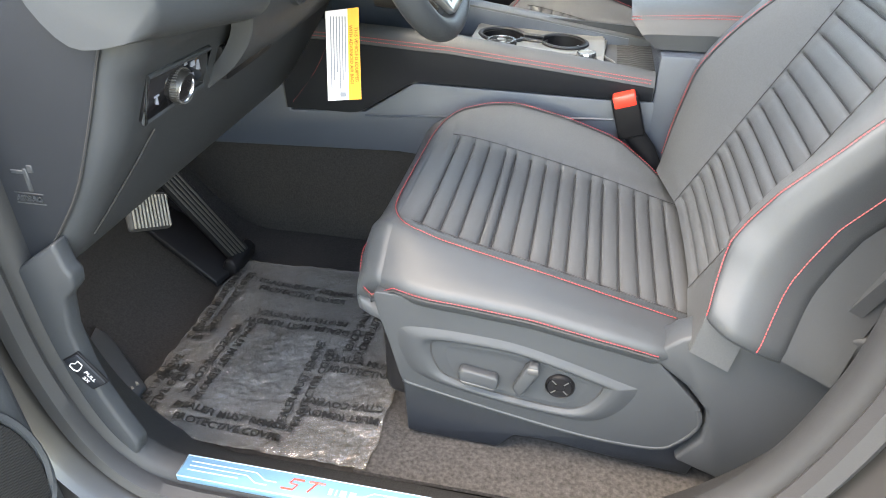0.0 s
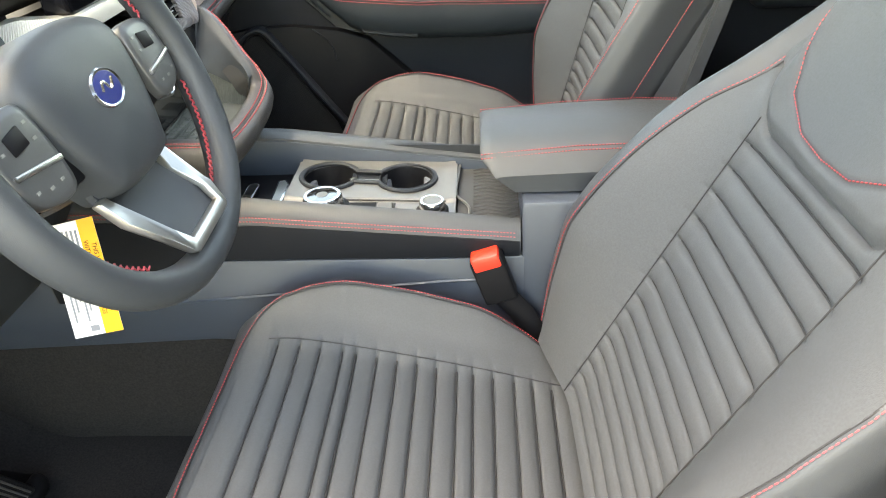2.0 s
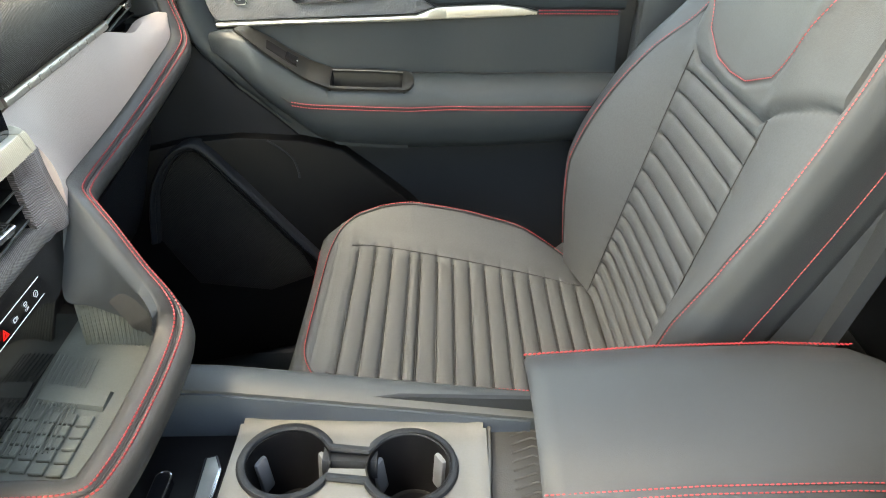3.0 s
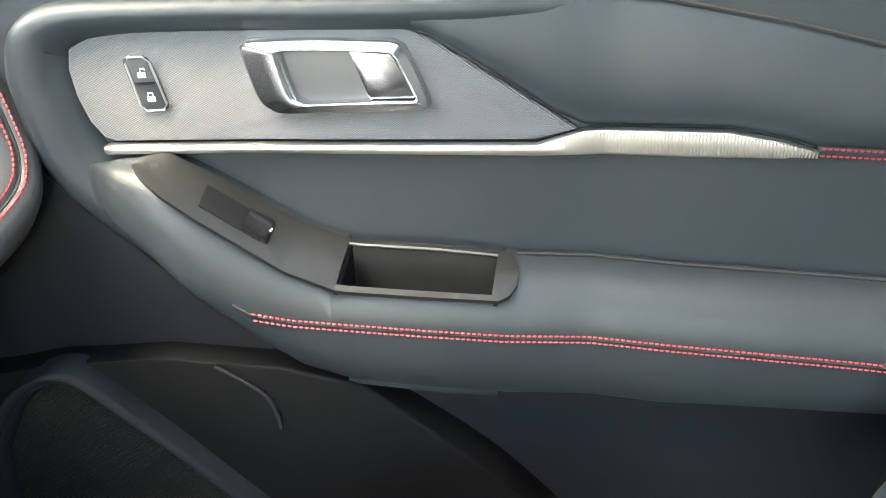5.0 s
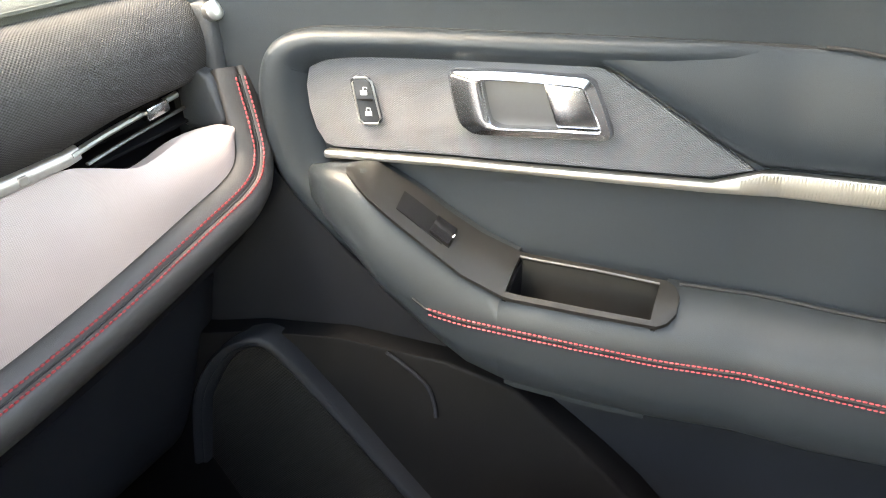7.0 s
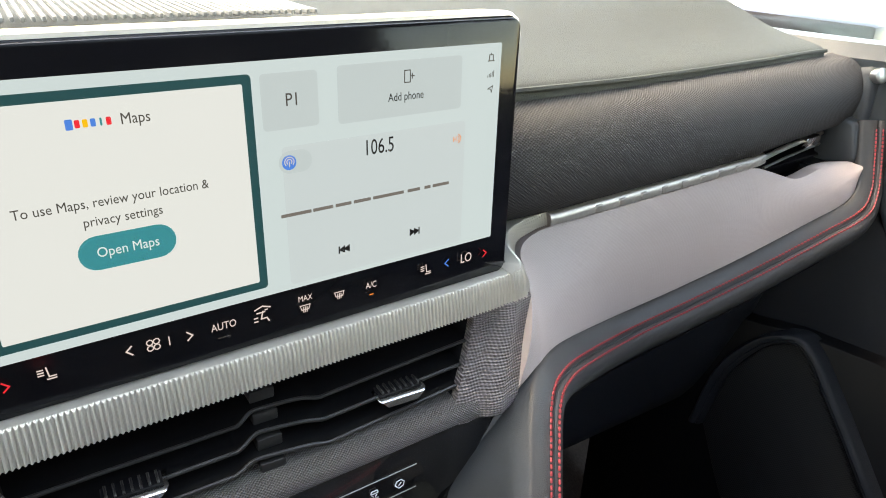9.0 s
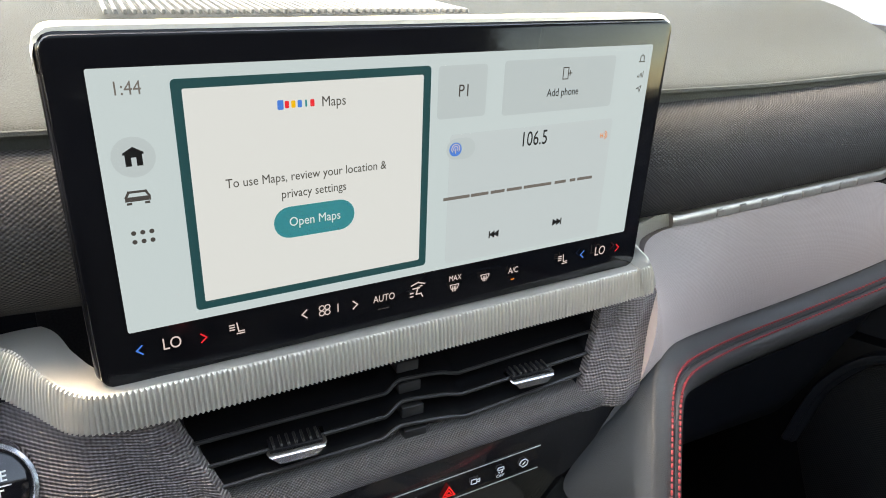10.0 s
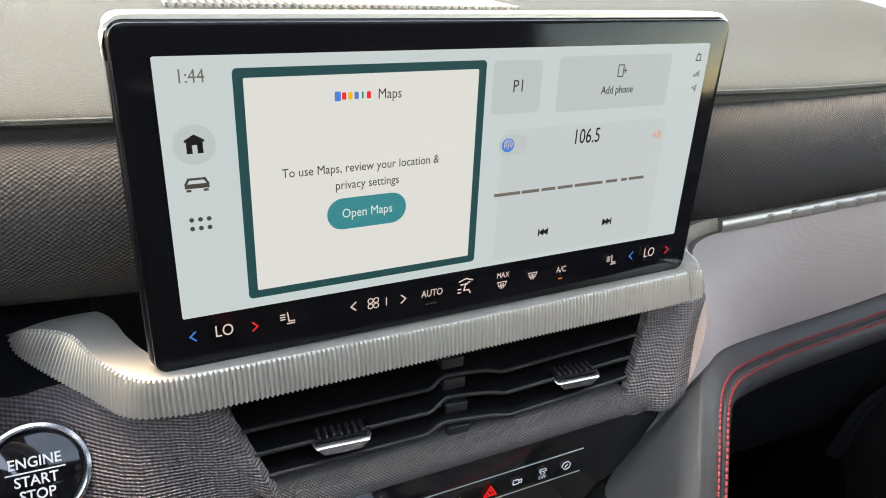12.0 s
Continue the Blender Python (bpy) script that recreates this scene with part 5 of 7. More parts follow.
ICONS = ((-0.044, ((-0.0035, 0.002, 0.0035, 0.002), (-0.002, 0.0, 0.002, 0.0), (-0.0035, -0.002, 0.0035, -0.002))),
         (0.0016, ((-0.003, -0.0018, 0.001, -0.0018), (-0.003, 0.0018, 0.001, 0.0018), (-0.003, -0.0018, -0.003, 0.0018), (0.001, -0.0018, 0.001, 0.0018), (0.001, 0.0005, 0.0032, 0.0016), (0.0032, 0.0016, 0.0032, -0.0016), (0.0032, -0.0016, 0.001, -0.0005))),
         (0.0215, ((-0.002, 0.004, 0.002, 0.004), (-0.0026, 0.0018, 0.0026, 0.0018), (-0.002, 0.004, -0.0026, 0.0018), (0.002, 0.004, 0.0026, 0.0018), (-0.0018, 0.0006, -0.0006, -0.0008), (0.0018, 0.0006, 0.0006, -0.0008))),
         (0.0405, ((-0.0035, 0.0, -0.0022, 0.003), (-0.0022, 0.003, 0.001, 0.0036), (0.001, 0.0036, 0.0034, 0.0012), (0.0034, 0.0012, 0.0028, -0.002), (0.0028, -0.002, -0.0004, -0.0032), (-0.0004, -0.0032, -0.0035, 0.0), (-0.001, -0.001, 0.0012, 0.0012))))
for y, lines in ICONS:
    for a, b, c, d in lines:
        p = [Vector((stack_x(y, 0.713) - 0.0022, y + u, 0.7135 + v)) for u, v in ((a, b), (c, d))]
        part("icon_bar", tube(p, 0.00042, 4), WHITE_PRINT, sw)
lettering("icon_text", "OFF", 0.0036, frame_at((stack_x(0.0215, 0.709) - 0.0018, 0.0215, 0.7102), (0, 1, 0), (0, 0, 1)), WHITE_PRINT, sw, 0.0001)
volume = part("volume_knob", disc((-0.046, -0.098, 0.708), (1, 0, 0.30), [(0.020, -0.012), (0.020, 0.010), (0.0185, 0.013), (0.0155, 0.013), (0.0145, 0.011)], 48), CHROME, dash, "knurled chrome volume knob")
part("knob_face", disc((-0.046, -0.098, 0.708), (1, 0, 0.30), [(0.015, 0.0), (0.015, 0.0115), (0.001, 0.012)], 24), GLOSS_BLACK, volume)
BN = Vector((1, 0.0, 0.62)).normalized()
BC = Vector((-0.0995, -0.2665, 0.7720)) + BN * 0.006
BR = Vector((0, 1, 0))
BU = BN.cross(BR)
start = part("start_button", disc(BC, BN, [(0.0266, -0.01), (0.0266, 0.003), (0.0256, 0.0062), (0.0240, 0.0070), (0.0224, 0.0058), (0.0218, 0.003)], 48), CHROME, dash, "round engine start button with a chrome ring")
part("button_face", disc(BC, BN, [(0.0220, 0.0), (0.0220, 0.0036), (0.0205, 0.0048), (0.001, 0.0048)], 40), GLOSS_BLACK, start)
for k, (text, dz) in enumerate((("ENGINE", 0.0062), ("START", -0.0030), ("STOP", -0.0102))):
    lettering("button_text", text, 0.0074, frame_at(BC + BN * 0.0050 + BU * dz, BR, BU), WHITE_PRINT, start, 0.0001, squeeze=0.92, weight=0.012)
part("button_line", box((-0.0135, 0.0012, 0), (0.0135, 0.0019, 0.0002), 0, 1, frame_at(BC + BN * 0.0050, BR, BU)), WHITE_PRINT, start)

# ---- display
display = thing("touchscreen", "large landscape touchscreen with a lit home page", "display", (-0.10, -0.03, 0.82))
SR = Vector((-0.0449, 0.99899, 0.0030)).normalized()
SU = Vector((-0.0140, 0.0, 0.9999))
SU = (SU - SR * SU.dot(SR)).normalized()
SN = SR.cross(SU)
SW, SH = 0.3165, 0.1250
S0 = Vector((-0.0786, -0.1892, 0.8597))
KX, KY_ = SW / 0.2925, SH / 0.1151
PAGE = 0.051


def round_rect(u0, v0, u1, v1, r, n=5):
    """A rectangle with round corners in metres on the screen's face."""
    out = []
    for cx, cy, t0 in ((u1 - r, v1 - r, 0), (u0 + r, v1 - r, 90), (u0 + r, v0 + r, 180), (u1 - r, v0 + r, 270)):
        for k in range(n + 1):
            t = radians(t0 + 90 * k / n)
            out.append((cx + r * math.cos(t), cy + r * math.sin(t)))
    return out


def flat(a, b, c):
    return S0 + SR * a + SU * b + SN * c


def on_page(a, b, c):
    """Places on the page, laid out for a page of 292.5 by 115.1 mm."""
    return flat(a * KX, b * KY_, c)


part("screen_glass", prism(round_rect(-0.0152, -0.0290, SW + 0.0150, SH + 0.0138, 0.0065), -0.006, -0.0012, flat, 0.0015), BEZEL, display, "gloss black screen bezel")
part("screen_body", prism(round_rect(-0.0172, -0.0300, SW + 0.0170, SH + 0.0158, 0.0085), -0.034, -0.0045, flat, 0.003, 3), HOUSING, display, "gloss black screen housing")
top = [(u, SH + 0.0150 - d) for u, d in ((-0.0178, 0.016), (-0.0178, 0.010), (-0.0160, 0.004), (-0.0110, 0.0005), (-0.004, 0.0), (SW / 2, 0.0), (SW + 0.004, 0.0), (SW + 0.0110, 0.0005), (SW + 0.0160, 0.004), (SW + 0.0178, 0.010), (SW + 0.0178, 0.016))]
part("top_trim", loft([[flat(u * 1.0, v + dv, c) for c, dv in ((-0.030, 0.0005), (-0.012, 0.0022), (-0.0055, 0.0016), (-0.0050, -0.0012), (-0.030, -0.0016))] for u, v in top]), FLUTED, display, "satin silver edge over the screen", 40)
page = part("page", prism(round_rect(0, 0, SW, SH, 0.001), -0.001, -0.0004, flat), glowing("page_light", (0.51, 0.76, 0.86), PAGE), display, "lit pale green page")

# silver surround: a flat ledge about the display's foot with a fluted face, drawn out into a tip on one side and into the trim bar on the other
LEDGE_LOW = ((-0.1574, -0.2782, 0.8230), (-0.1464, -0.2740, 0.8160), (-0.124, -0.2569, 0.8120), (-0.1015, -0.2391, 0.8105), (-0.0872, -0.2291, 0.810), (-0.0765, -0.2200, 0.8097), (-0.0710, -0.2042, 0.8097), (-0.0695, -0.175, 0.8097), (-0.0736, -0.08, 0.8095), (-0.0789, 0.038, 0.8095), (-0.0835, 0.1435, 0.8095), (-0.0862, 0.1585, 0.8108), (-0.0950, 0.1660, 0.8165), (-0.115, 0.1705, 0.8215), (-0.135, 0.1855, 0.8265), (-0.147, 0.215, 0.8272), (-0.1500, 0.2375, 0.8272))
LEDGE_TOP = ((-0.1520, -0.2735, 0.8270), (-0.1440, -0.2660, 0.8320), (-0.1250, -0.2455, 0.8368), (-0.1050, -0.2345, 0.8352), (-0.0905, -0.2262, 0.8338), (-0.0790, -0.2165, 0.8325), (-0.0735, -0.2042, 0.8315), (-0.0735, -0.175, 0.8309), (-0.0780, -0.08, 0.8300), (-0.0830, 0.038, 0.8305), (-0.0877, 0.1425, 0.8318), (-0.0905, 0.1530, 0.8328), (-0.0990, 0.1585, 0.8340), (-0.118, 0.1635, 0.8360), (-0.138, 0.1805, 0.8380), (-0.149, 0.212, 0.8390), (-0.1525, 0.2375, 0.8395))
lo_, hi_ = spline(LEDGE_LOW, 60), spline(LEDGE_TOP, 60)
mid_ = [(a + b) / 2 for a, b in zip(lo_, hi_)]
run_ = [0.0]
for a, b in zip(mid_, mid_[1:]):
    run_.append(run_[-1] + (b - a).length)


def evenly(line):
    """The line's points at even steps of the middle line's length, so that both edges keep in step."""
    return [Vector([float(np.interp(run_[-1] * k / 880, run_, [p[i] for p in line])) for i in range(3)]) for k in range(881)]


lo_, hi_, mid_ = evenly(lo_), evenly(hi_), evenly(mid_)
inset = [lerp(p.y, [-0.275, -0.255, -0.235, -0.205, -0.170, 0.12, 0.150, 0.165, 0.25], [0.004, 0.024, 0.020, 0.018, 0.045, 0.045, 0.014, 0.010, 0.010]) for p in mid_]
rings = []
for i, (a, b) in enumerate(zip(lo_, hi_)):
    d = mid_[min(i + 1, 880)] - mid_[max(i - 1, 0)]
    n = Vector((d.y, -d.x, 0)).normalized()
    w = (0.0007, 0.0004, -0.0009, -0.0009)[i % 4]
    e = b - a
    rings.append([b - n * inset[i], b - n * 0.0022, b - n * 0.0008 - e * 0.015, b - e * 0.055 + n * w, b - e * 0.30 + n * (w + 0.0006), b - e * 0.70 + n * (w + 0.0003), a + e * 0.03 + n * w, a - n * 0.0025, a - n * inset[i] * 0.9])
part("screen_surround", loft(rings), LEDGE, display, "fluted satin silver surround", 28)


# ---------------------------------------------------------------- passenger door
door = thing("passenger_door", "dark leather passenger door panel with silver trim and red stitching", "door", (0.25, 0.86, 0.05))


def door_y(x):
    return lerp(x, [-0.45, -0.30, -0.20, -0.12, -0.06, 0.05, 0.33, 0.55, 1.2], [0.66, 0.672, 0.69, 0.715, 0.735, 0.765, 0.826, 0.838, 0.84])


def on_door(a, b, c):
    return (a, door_y(a) - c, b)


def panel(name, outline, lo, hi, mat, label="", parent=None, bevel=0.003, segments=2, n=0):
    o = [(p.x, p.z) for p in spline([(a, 0, b) for a, b in outline], n, True)] if n else outline
    bm = prism(o, lo, hi, lambda a, b, c: (a, -c, b), bevel, segments)
    for cut in (-0.30, -0.20, -0.12, -0.06, 0.0, 0.05, 0.14, 0.24, 0.33, 0.42, 0.55):
        bmesh.ops.bisect_plane(bm, geom=bm.verts[:] + bm.edges[:] + bm.faces[:], plane_co=(cut, 0, 0), plane_no=(1, 0, 0))
    for v in bm.verts:
        v.co.y += door_y(v.co.x)
    return part(name, bm, mat, parent or door, label)


def ribbon(name, line, prof, mat, label="", parent=None):
    """A moulding along (x, z) points on the door; prof of (across, out)."""
    pts = [Vector((a, 0, b)) for a, b in line]
    rings = []
    for i, p in enumerate(pts):
        d = (pts[min(i + 1, len(pts) - 1)] - pts[max(i - 1, 0)]).normalized()
        s = Vector((-d.z, 0, d.x))
        rings.append([on_door(p.x + s.x * u, p.z + s.z * u, c) for u, c in prof])
    return part(name, loft(rings), mat, parent or door, label, 60)


# shell
XS = np.linspace(-0.45, 0.655, 46)
part("shell", slab([[on_door(x, z, c) for z, c in ((0.50, -0.004), (0.54, 0.0), (0.72, -0.004), (0.90, 0.0), (0.93, 0.004), (0.945, -0.012))] for x in XS], (0, 0.05, 0)), DOOR_LEATHER, door, "dark padded leather door panel")
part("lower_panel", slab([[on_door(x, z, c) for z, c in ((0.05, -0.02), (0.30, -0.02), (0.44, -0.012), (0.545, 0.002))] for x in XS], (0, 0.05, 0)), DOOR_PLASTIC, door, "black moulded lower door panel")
# padded edge that frames the plate and turns down into the armrest
crease = [(0.40, 0.8745), (0.355, 0.8843), (0.313, 0.8893), (0.187, 0.8936), (0.10, 0.8958), (0.02, 0.8982), (-0.046, 0.8994), (-0.075, 0.898), (-0.095, 0.8913), (-0.109, 0.878), (-0.1173, 0.852), (-0.1182, 0.829), (-0.1157, 0.789), (-0.1034, 0.749), (-0.068, 0.6985), (-0.026, 0.6537), (0.0124, 0.6096), (0.03, 0.592)]
WIDE = [0.022, 0.024, 0.025, 0.026, 0.026, 0.026, 0.028, 0.033, 0.038, 0.041, 0.042, 0.042, 0.044, 0.046, 0.048, 0.048, 0.040, 0.03]
pts = spline([(a, w, b) for (a, b), w in zip(crease, WIDE)], 6)
rings = []
for i, p in enumerate(pts):
    d = pts[min(i + 1, len(pts) - 1)] - pts[max(i - 1, 0)]
    d = Vector((d.x, 0, d.z)).normalized()
    v = Vector((-d.z, 0, d.x))
    fade = 1 - 0.82 * smooth_step(0.15, 0.34, p.x) if p.z > 0.8 else 1.0
    rings.append([on_door(p.x + v.x * u * p.y, p.z + v.z * u * p.y, c * fade) for u, c in ((-0.02, -0.012), (-0.03, 0.004), (0.05, 0.0125), (0.20, 0.0170), (0.42, 0.0172), (0.66, 0.0125), (0.86, 0.0065), (1.0, 0.0030), (1.02, -0.010))])
part("frame_roll", loft(rings), DOOR_LEATHER, door, "padded leather edge framing the trim plate", 60)
part("edge_groove", tube([on_door(p.x, p.z, 0.0012) for p in pts], 0.0018, 5), SEAM, door)
# trim plate
panel("trim_plate", [(-0.078, 0.850), (-0.074, 0.866), (-0.058, 0.873), (-0.03, 0.876), (0.172, 0.871), (0.190, 0.863), (0.290, 0.797), (0.308, 0.785), (0.272, 0.777), (0.10, 0.783), (-0.058, 0.790), (-0.0665, 0.794), (-0.0735, 0.808), (-0.0775, 0.828)], -0.004, 0.006, PLATE, "finely ribbed grey trim plate", n=0, bevel=0.003)
# silver bar widening to a fluted blade
panel("silver_bar", [(-0.067, 0.789), (-0.067, 0.7805), (0.10, 0.7725), (0.275, 0.764), (0.400, 0.763), (0.473, 0.764), (0.500, 0.770), (0.470, 0.779), (0.426, 0.786), (0.313, 0.786), (0.275, 0.7745), (0.10, 0.781)], 0.0, 0.011, SATIN, "satin silver bar with a fluted blade", bevel=0.003)
for i in range(74):
    x = 0.298 + 0.0027 * i
    top = lerp(x, [0.30, 0.313, 0.426, 0.47, 0.50], [0.779, 0.7845, 0.7845, 0.7775, 0.7705])
    part("flute", prism([(x, 0.7668), (x + 0.0015, 0.7668), (x + 0.0015, top), (x, top)], 0.008, 0.0128, on_door), SATIN, door)
# handle
panel("handle_cup", [(0.0485, 0.858), (0.0510, 0.8655), (0.058, 0.8682), (0.1640, 0.8648), (0.1730, 0.8595), (0.1900, 0.8195), (0.1912, 0.8110), (0.1850, 0.8066), (0.074, 0.8070), (0.0635, 0.8120), (0.0550, 0.823)], 0.003, 0.0072, HANDLE_CUP, "grey recess behind the handle", bevel=0.002)
ring = [(0.0502, 0.857), (0.0520, 0.8635), (0.0583, 0.8664), (0.1037, 0.8668), (0.150, 0.8642), (0.1640, 0.8630), (0.1712, 0.8590), (0.1781, 0.8465), (0.1880, 0.820), (0.1893, 0.8122), (0.1840, 0.8084), (0.1432, 0.8082), (0.100, 0.8084), (0.0750, 0.8088), (0.0650, 0.8128), (0.0568, 0.8235)]
ring = [(p.x, p.z) for p in spline([(a, 0, b) for a, b in ring], 4, True)]
hole = [(0.0806, 0.8530), (0.0815, 0.8562), (0.0860, 0.8580), (0.1065, 0.8580), (0.140, 0.8560), (0.1590, 0.8545), (0.1655, 0.8515), (0.1710, 0.8400), (0.1795, 0.8215), (0.1792, 0.8182), (0.1750, 0.8172), (0.1432, 0.8178), (0.118, 0.8178), (0.1000, 0.8176), (0.0920, 0.8200), (0.0864, 0.8260)]
hole = [(p.x, p.z) for p in spline([(a, 0, b) for a, b in hole], 4, True)]
rings = []
for f, c in ((0.0, 0.004), (0.0, 0.0095), (0.10, 0.0135), (0.5, 0.0150), (0.82, 0.0165), (0.93, 0.0158), (1.0, 0.0125), (1.02, 0.004)):
    rings.append([on_door(a0 * (1 - f) + a1 * f, b0 * (1 - f) + b1 * f, c) for (a0, b0), (a1, b1) in zip(ring, hole)])
handle = part("door_handle", loft(rings, True, False), CHROME, door, "polished chrome door handle")
panel("pull_lever", [(0.1308, 0.8568), (0.1600, 0.8545), (0.1650, 0.8515), (0.1795, 0.8205), (0.1785, 0.8180), (0.1448, 0.8183), (0.1425, 0.8230)], 0.006, 0.0125, CHROME, "chrome pull lever", handle, 0.002)
# lock switch
lock = panel("lock_switch", [(p.x, p.z) for p in spline([(-0.036, 0, 0.852), (-0.033, 0, 0.857), (-0.022, 0, 0.857), (-0.018, 0, 0.853), (-0.012, 0, 0.820), (-0.015, 0, 0.815), (-0.027, 0, 0.815), (-0.031, 0, 0.819)], 3, True)], 0.004, 0.009, PLASTIC, "dark grey lock and unlock switch", bevel=0.0015)
part("switch_rim", tube([on_door(a, b, 0.0085) for a, b in ((-0.0345, 0.853), (-0.032, 0.8575), (-0.022, 0.8575), (-0.0175, 0.8535), (-0.0115, 0.8205), (-0.0145, 0.8155), (-0.027, 0.8155), (-0.0305, 0.8195))], 0.0011, 6, True), SATIN, lock, "thin silver rim")
part("switch_joint", box(on_door(-0.031, 0.8375, 0.0098), on_door(-0.0165, 0.8383, 0.0088)), BLACK, lock)
for z, swing in ((0.8455, 0.0012), (0.8265, 0.0)):
    x = -0.0245 if z > 0.84 else -0.0215
    part("lock_mark", prism([(x - 0.0028, z - 0.0035), (x + 0.0028, z - 0.0035), (x + 0.0028, z + 0.0005), (x - 0.0028, z + 0.0005)], 0.0088, 0.0096, on_door), WHITE_PRINT, lock)
    part("lock_bow", tube([on_door(x + swing - 0.0018, z + 0.0008, 0.0093), on_door(x + swing - 0.0015, z + 0.0034, 0.0093), on_door(x + swing + 0.0015, z + 0.0034, 0.0093), on_door(x + swing + 0.0018, z + (0.0008 if not swing else 0.002), 0.0093)], 0.0005, 4), WHITE_PRINT, lock)
# armrest: stations of x with the back edge, shoulder, stitch line, belly and foot heights
AX = [-0.085, -0.05, -0.015, 0.02, 0.05, 0.08, 0.12, 0.19, 0.26, 0.40, 0.55, 0.79]
A_BACK = [0.770, 0.776, 0.774, 0.750, 0.725, 0.705, 0.686, 0.678, 0.667, 0.657, 0.652, 0.646]
A_SHOULDER = [0.768, 0.778, 0.775, 0.740, 0.713, 0.688, 0.667, 0.658, 0.650, 0.640, 0.634, 0.628]
A_STITCH = [0.745, 0.735, 0.715, 0.683, 0.655, 0.647, 0.641, 0.631, 0.622, 0.614, 0.608, 0.603]
A_FOOT = [0.755, 0.720, 0.675, 0.636, 0.605, 0.574, 0.552, 0.538, 0.528, 0.519, 0.524, 0.545]


def arm_ring(x):
    b, s, t, f = (lerp(x, AX, q) for q in (A_BACK, A_SHOULDER, A_STITCH, A_FOOT))
    k = lerp(x, [-0.085, -0.05, 0.0, 0.06], [0.16, 0.66, 0.98, 1.0])
    return [(b, -0.01), (b + 0.001, 0.010 * k), ((b + s) / 2 + 0.004, 0.036 * k), (s + 0.001, 0.055 * k), (s - 0.009, 0.0655 * k), (t, 0.068 * k), (t * 0.6 + f * 0.4, 0.066 * k), (t * 0.2 + f * 0.8, 0.056 * k), (f, 0.036 * k), (f - 0.010, 0.012 * k), (f - 0.012, -0.01)]


def arm_station(x):
    r = arm_ring(x)
    if 0.1135 < x < 0.2505:
        # hollowed out behind the pull pocket
        f = r[10][0]
        r[0], r[1], r[2] = (f + 0.006, -0.005), (f + 0.014, 0.045), (r[4][0] - 0.002, 0.0565)
    return [on_door(x, z, c) for z, c in r]


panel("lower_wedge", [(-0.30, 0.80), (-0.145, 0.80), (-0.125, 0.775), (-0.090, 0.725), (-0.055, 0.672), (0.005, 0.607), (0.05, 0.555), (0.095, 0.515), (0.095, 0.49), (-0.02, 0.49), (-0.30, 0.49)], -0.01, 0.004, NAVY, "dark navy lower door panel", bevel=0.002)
XA = sorted(list(np.linspace(-0.085, 0.652, 68)) + [0.113, 0.114, 0.250, 0.251])
part("door_armrest", loft([arm_station(x) for x in XA]), DOOR_LEATHER, door, "padded leather door armrest", 70)
pocket = part("pull_pocket", slab([[on_door(x, lerp(x, AX, A_SHOULDER) - 0.002, 0.058), on_door(x, 0.605, 0.052), on_door(x, 0.600, 0.018), on_door(x, lerp(x, AX, A_BACK) - 0.002, 0.012)] for x in np.linspace(0.117, 0.247, 10)], (0, 0, -0.004)), DARK_BRONZE, door, "dark lined pull pocket")
for x in (0.115, 0.247):
    part("pocket_end", prism([(0.600, 0.010), (0.600, 0.056), (lerp(x, AX, A_SHOULDER) - 0.003, 0.060), (lerp(x, AX, A_BACK) - 0.003, 0.010)], 0, 0.004, lambda a, b, c: on_door(x + c, a, b)), BLACK, pocket)
# switch panel: a skin over the armrest's top from its front tip to beyond the pocket


def panel_edge(x):
    f = x + 0.028 * (1 - smooth_step(-0.045, 0.04, x))
    back = [on_door(x, lerp(x, AX, A_BACK) + 0.003, 0.010), on_door(f, lerp(f, AX, A_SHOULDER) + 0.002, 0.0625)]
    k = lerp(x, [-0.045, -0.042, -0.036, -0.026, 0.252, 0.260, 0.266], [0.40, 0.20, 0.08, 0.0, 0.0, 0.10, 0.32])
    a, b = Vector(back[0]), Vector(back[1])
    return a.lerp(b, k), b.lerp(a, k)


def skin(x0, x1, f0, f1, n=14, m=6):
    rows = []
    for x in np.linspace(x0, x1, n):
        a, b = panel_edge(x)
        rows.append([a.lerp(b, f0 + (f1 - f0) * k / (m - 1)) + Vector((0, -0.002, 0.003 + 0.002 * math.sin(math.pi * (f0 + (f1 - f0) * k / (m - 1))))) for k in range(m)])
    return rows


swp = part("switch_panel", slab(skin(-0.045, 0.118, 0, 1, 34), (0, 0.001, -0.004)), DARK_BRONZE, door, "dark satin switch panel", 60)
part("panel_rim", slab(skin(0.118, 0.246, 0, 0.10, 14, 3), (0, 0.001, -0.004)), DARK_BRONZE, swp)
part("panel_rim", slab(skin(0.118, 0.246, 0.90, 1.0, 14, 3), (0, 0.001, -0.004)), DARK_BRONZE, swp)
part("panel_rim", slab(skin(0.246, 0.266, 0, 1, 8), (0, 0.001, -0.004)), DARK_BRONZE, swp)
# paler satin tube laid on as the lit edge of the pocket's back rim
lit_edge = [a + Vector((0, -0.002, 0.0035)) for a, b in (panel_edge(x) for x in np.linspace(0.118, 0.246, 12))]
part("pocket_lit_edge", tube([p + Vector((0, -0.006, -0.002)) for p in lit_edge], 0.0014, 5), SATIN_GREY, swp)
a1, b1 = panel_edge(0.066)
part("switch_recess", slab([[a.lerp(b, k) + Vector((0, -0.003, 0.0055)) for k in (0.30, 0.75)] for a, b in (panel_edge(x) for x in np.linspace(0.014, 0.058, 6))], (0, 0.0, -0.002)), BLACK, swp)
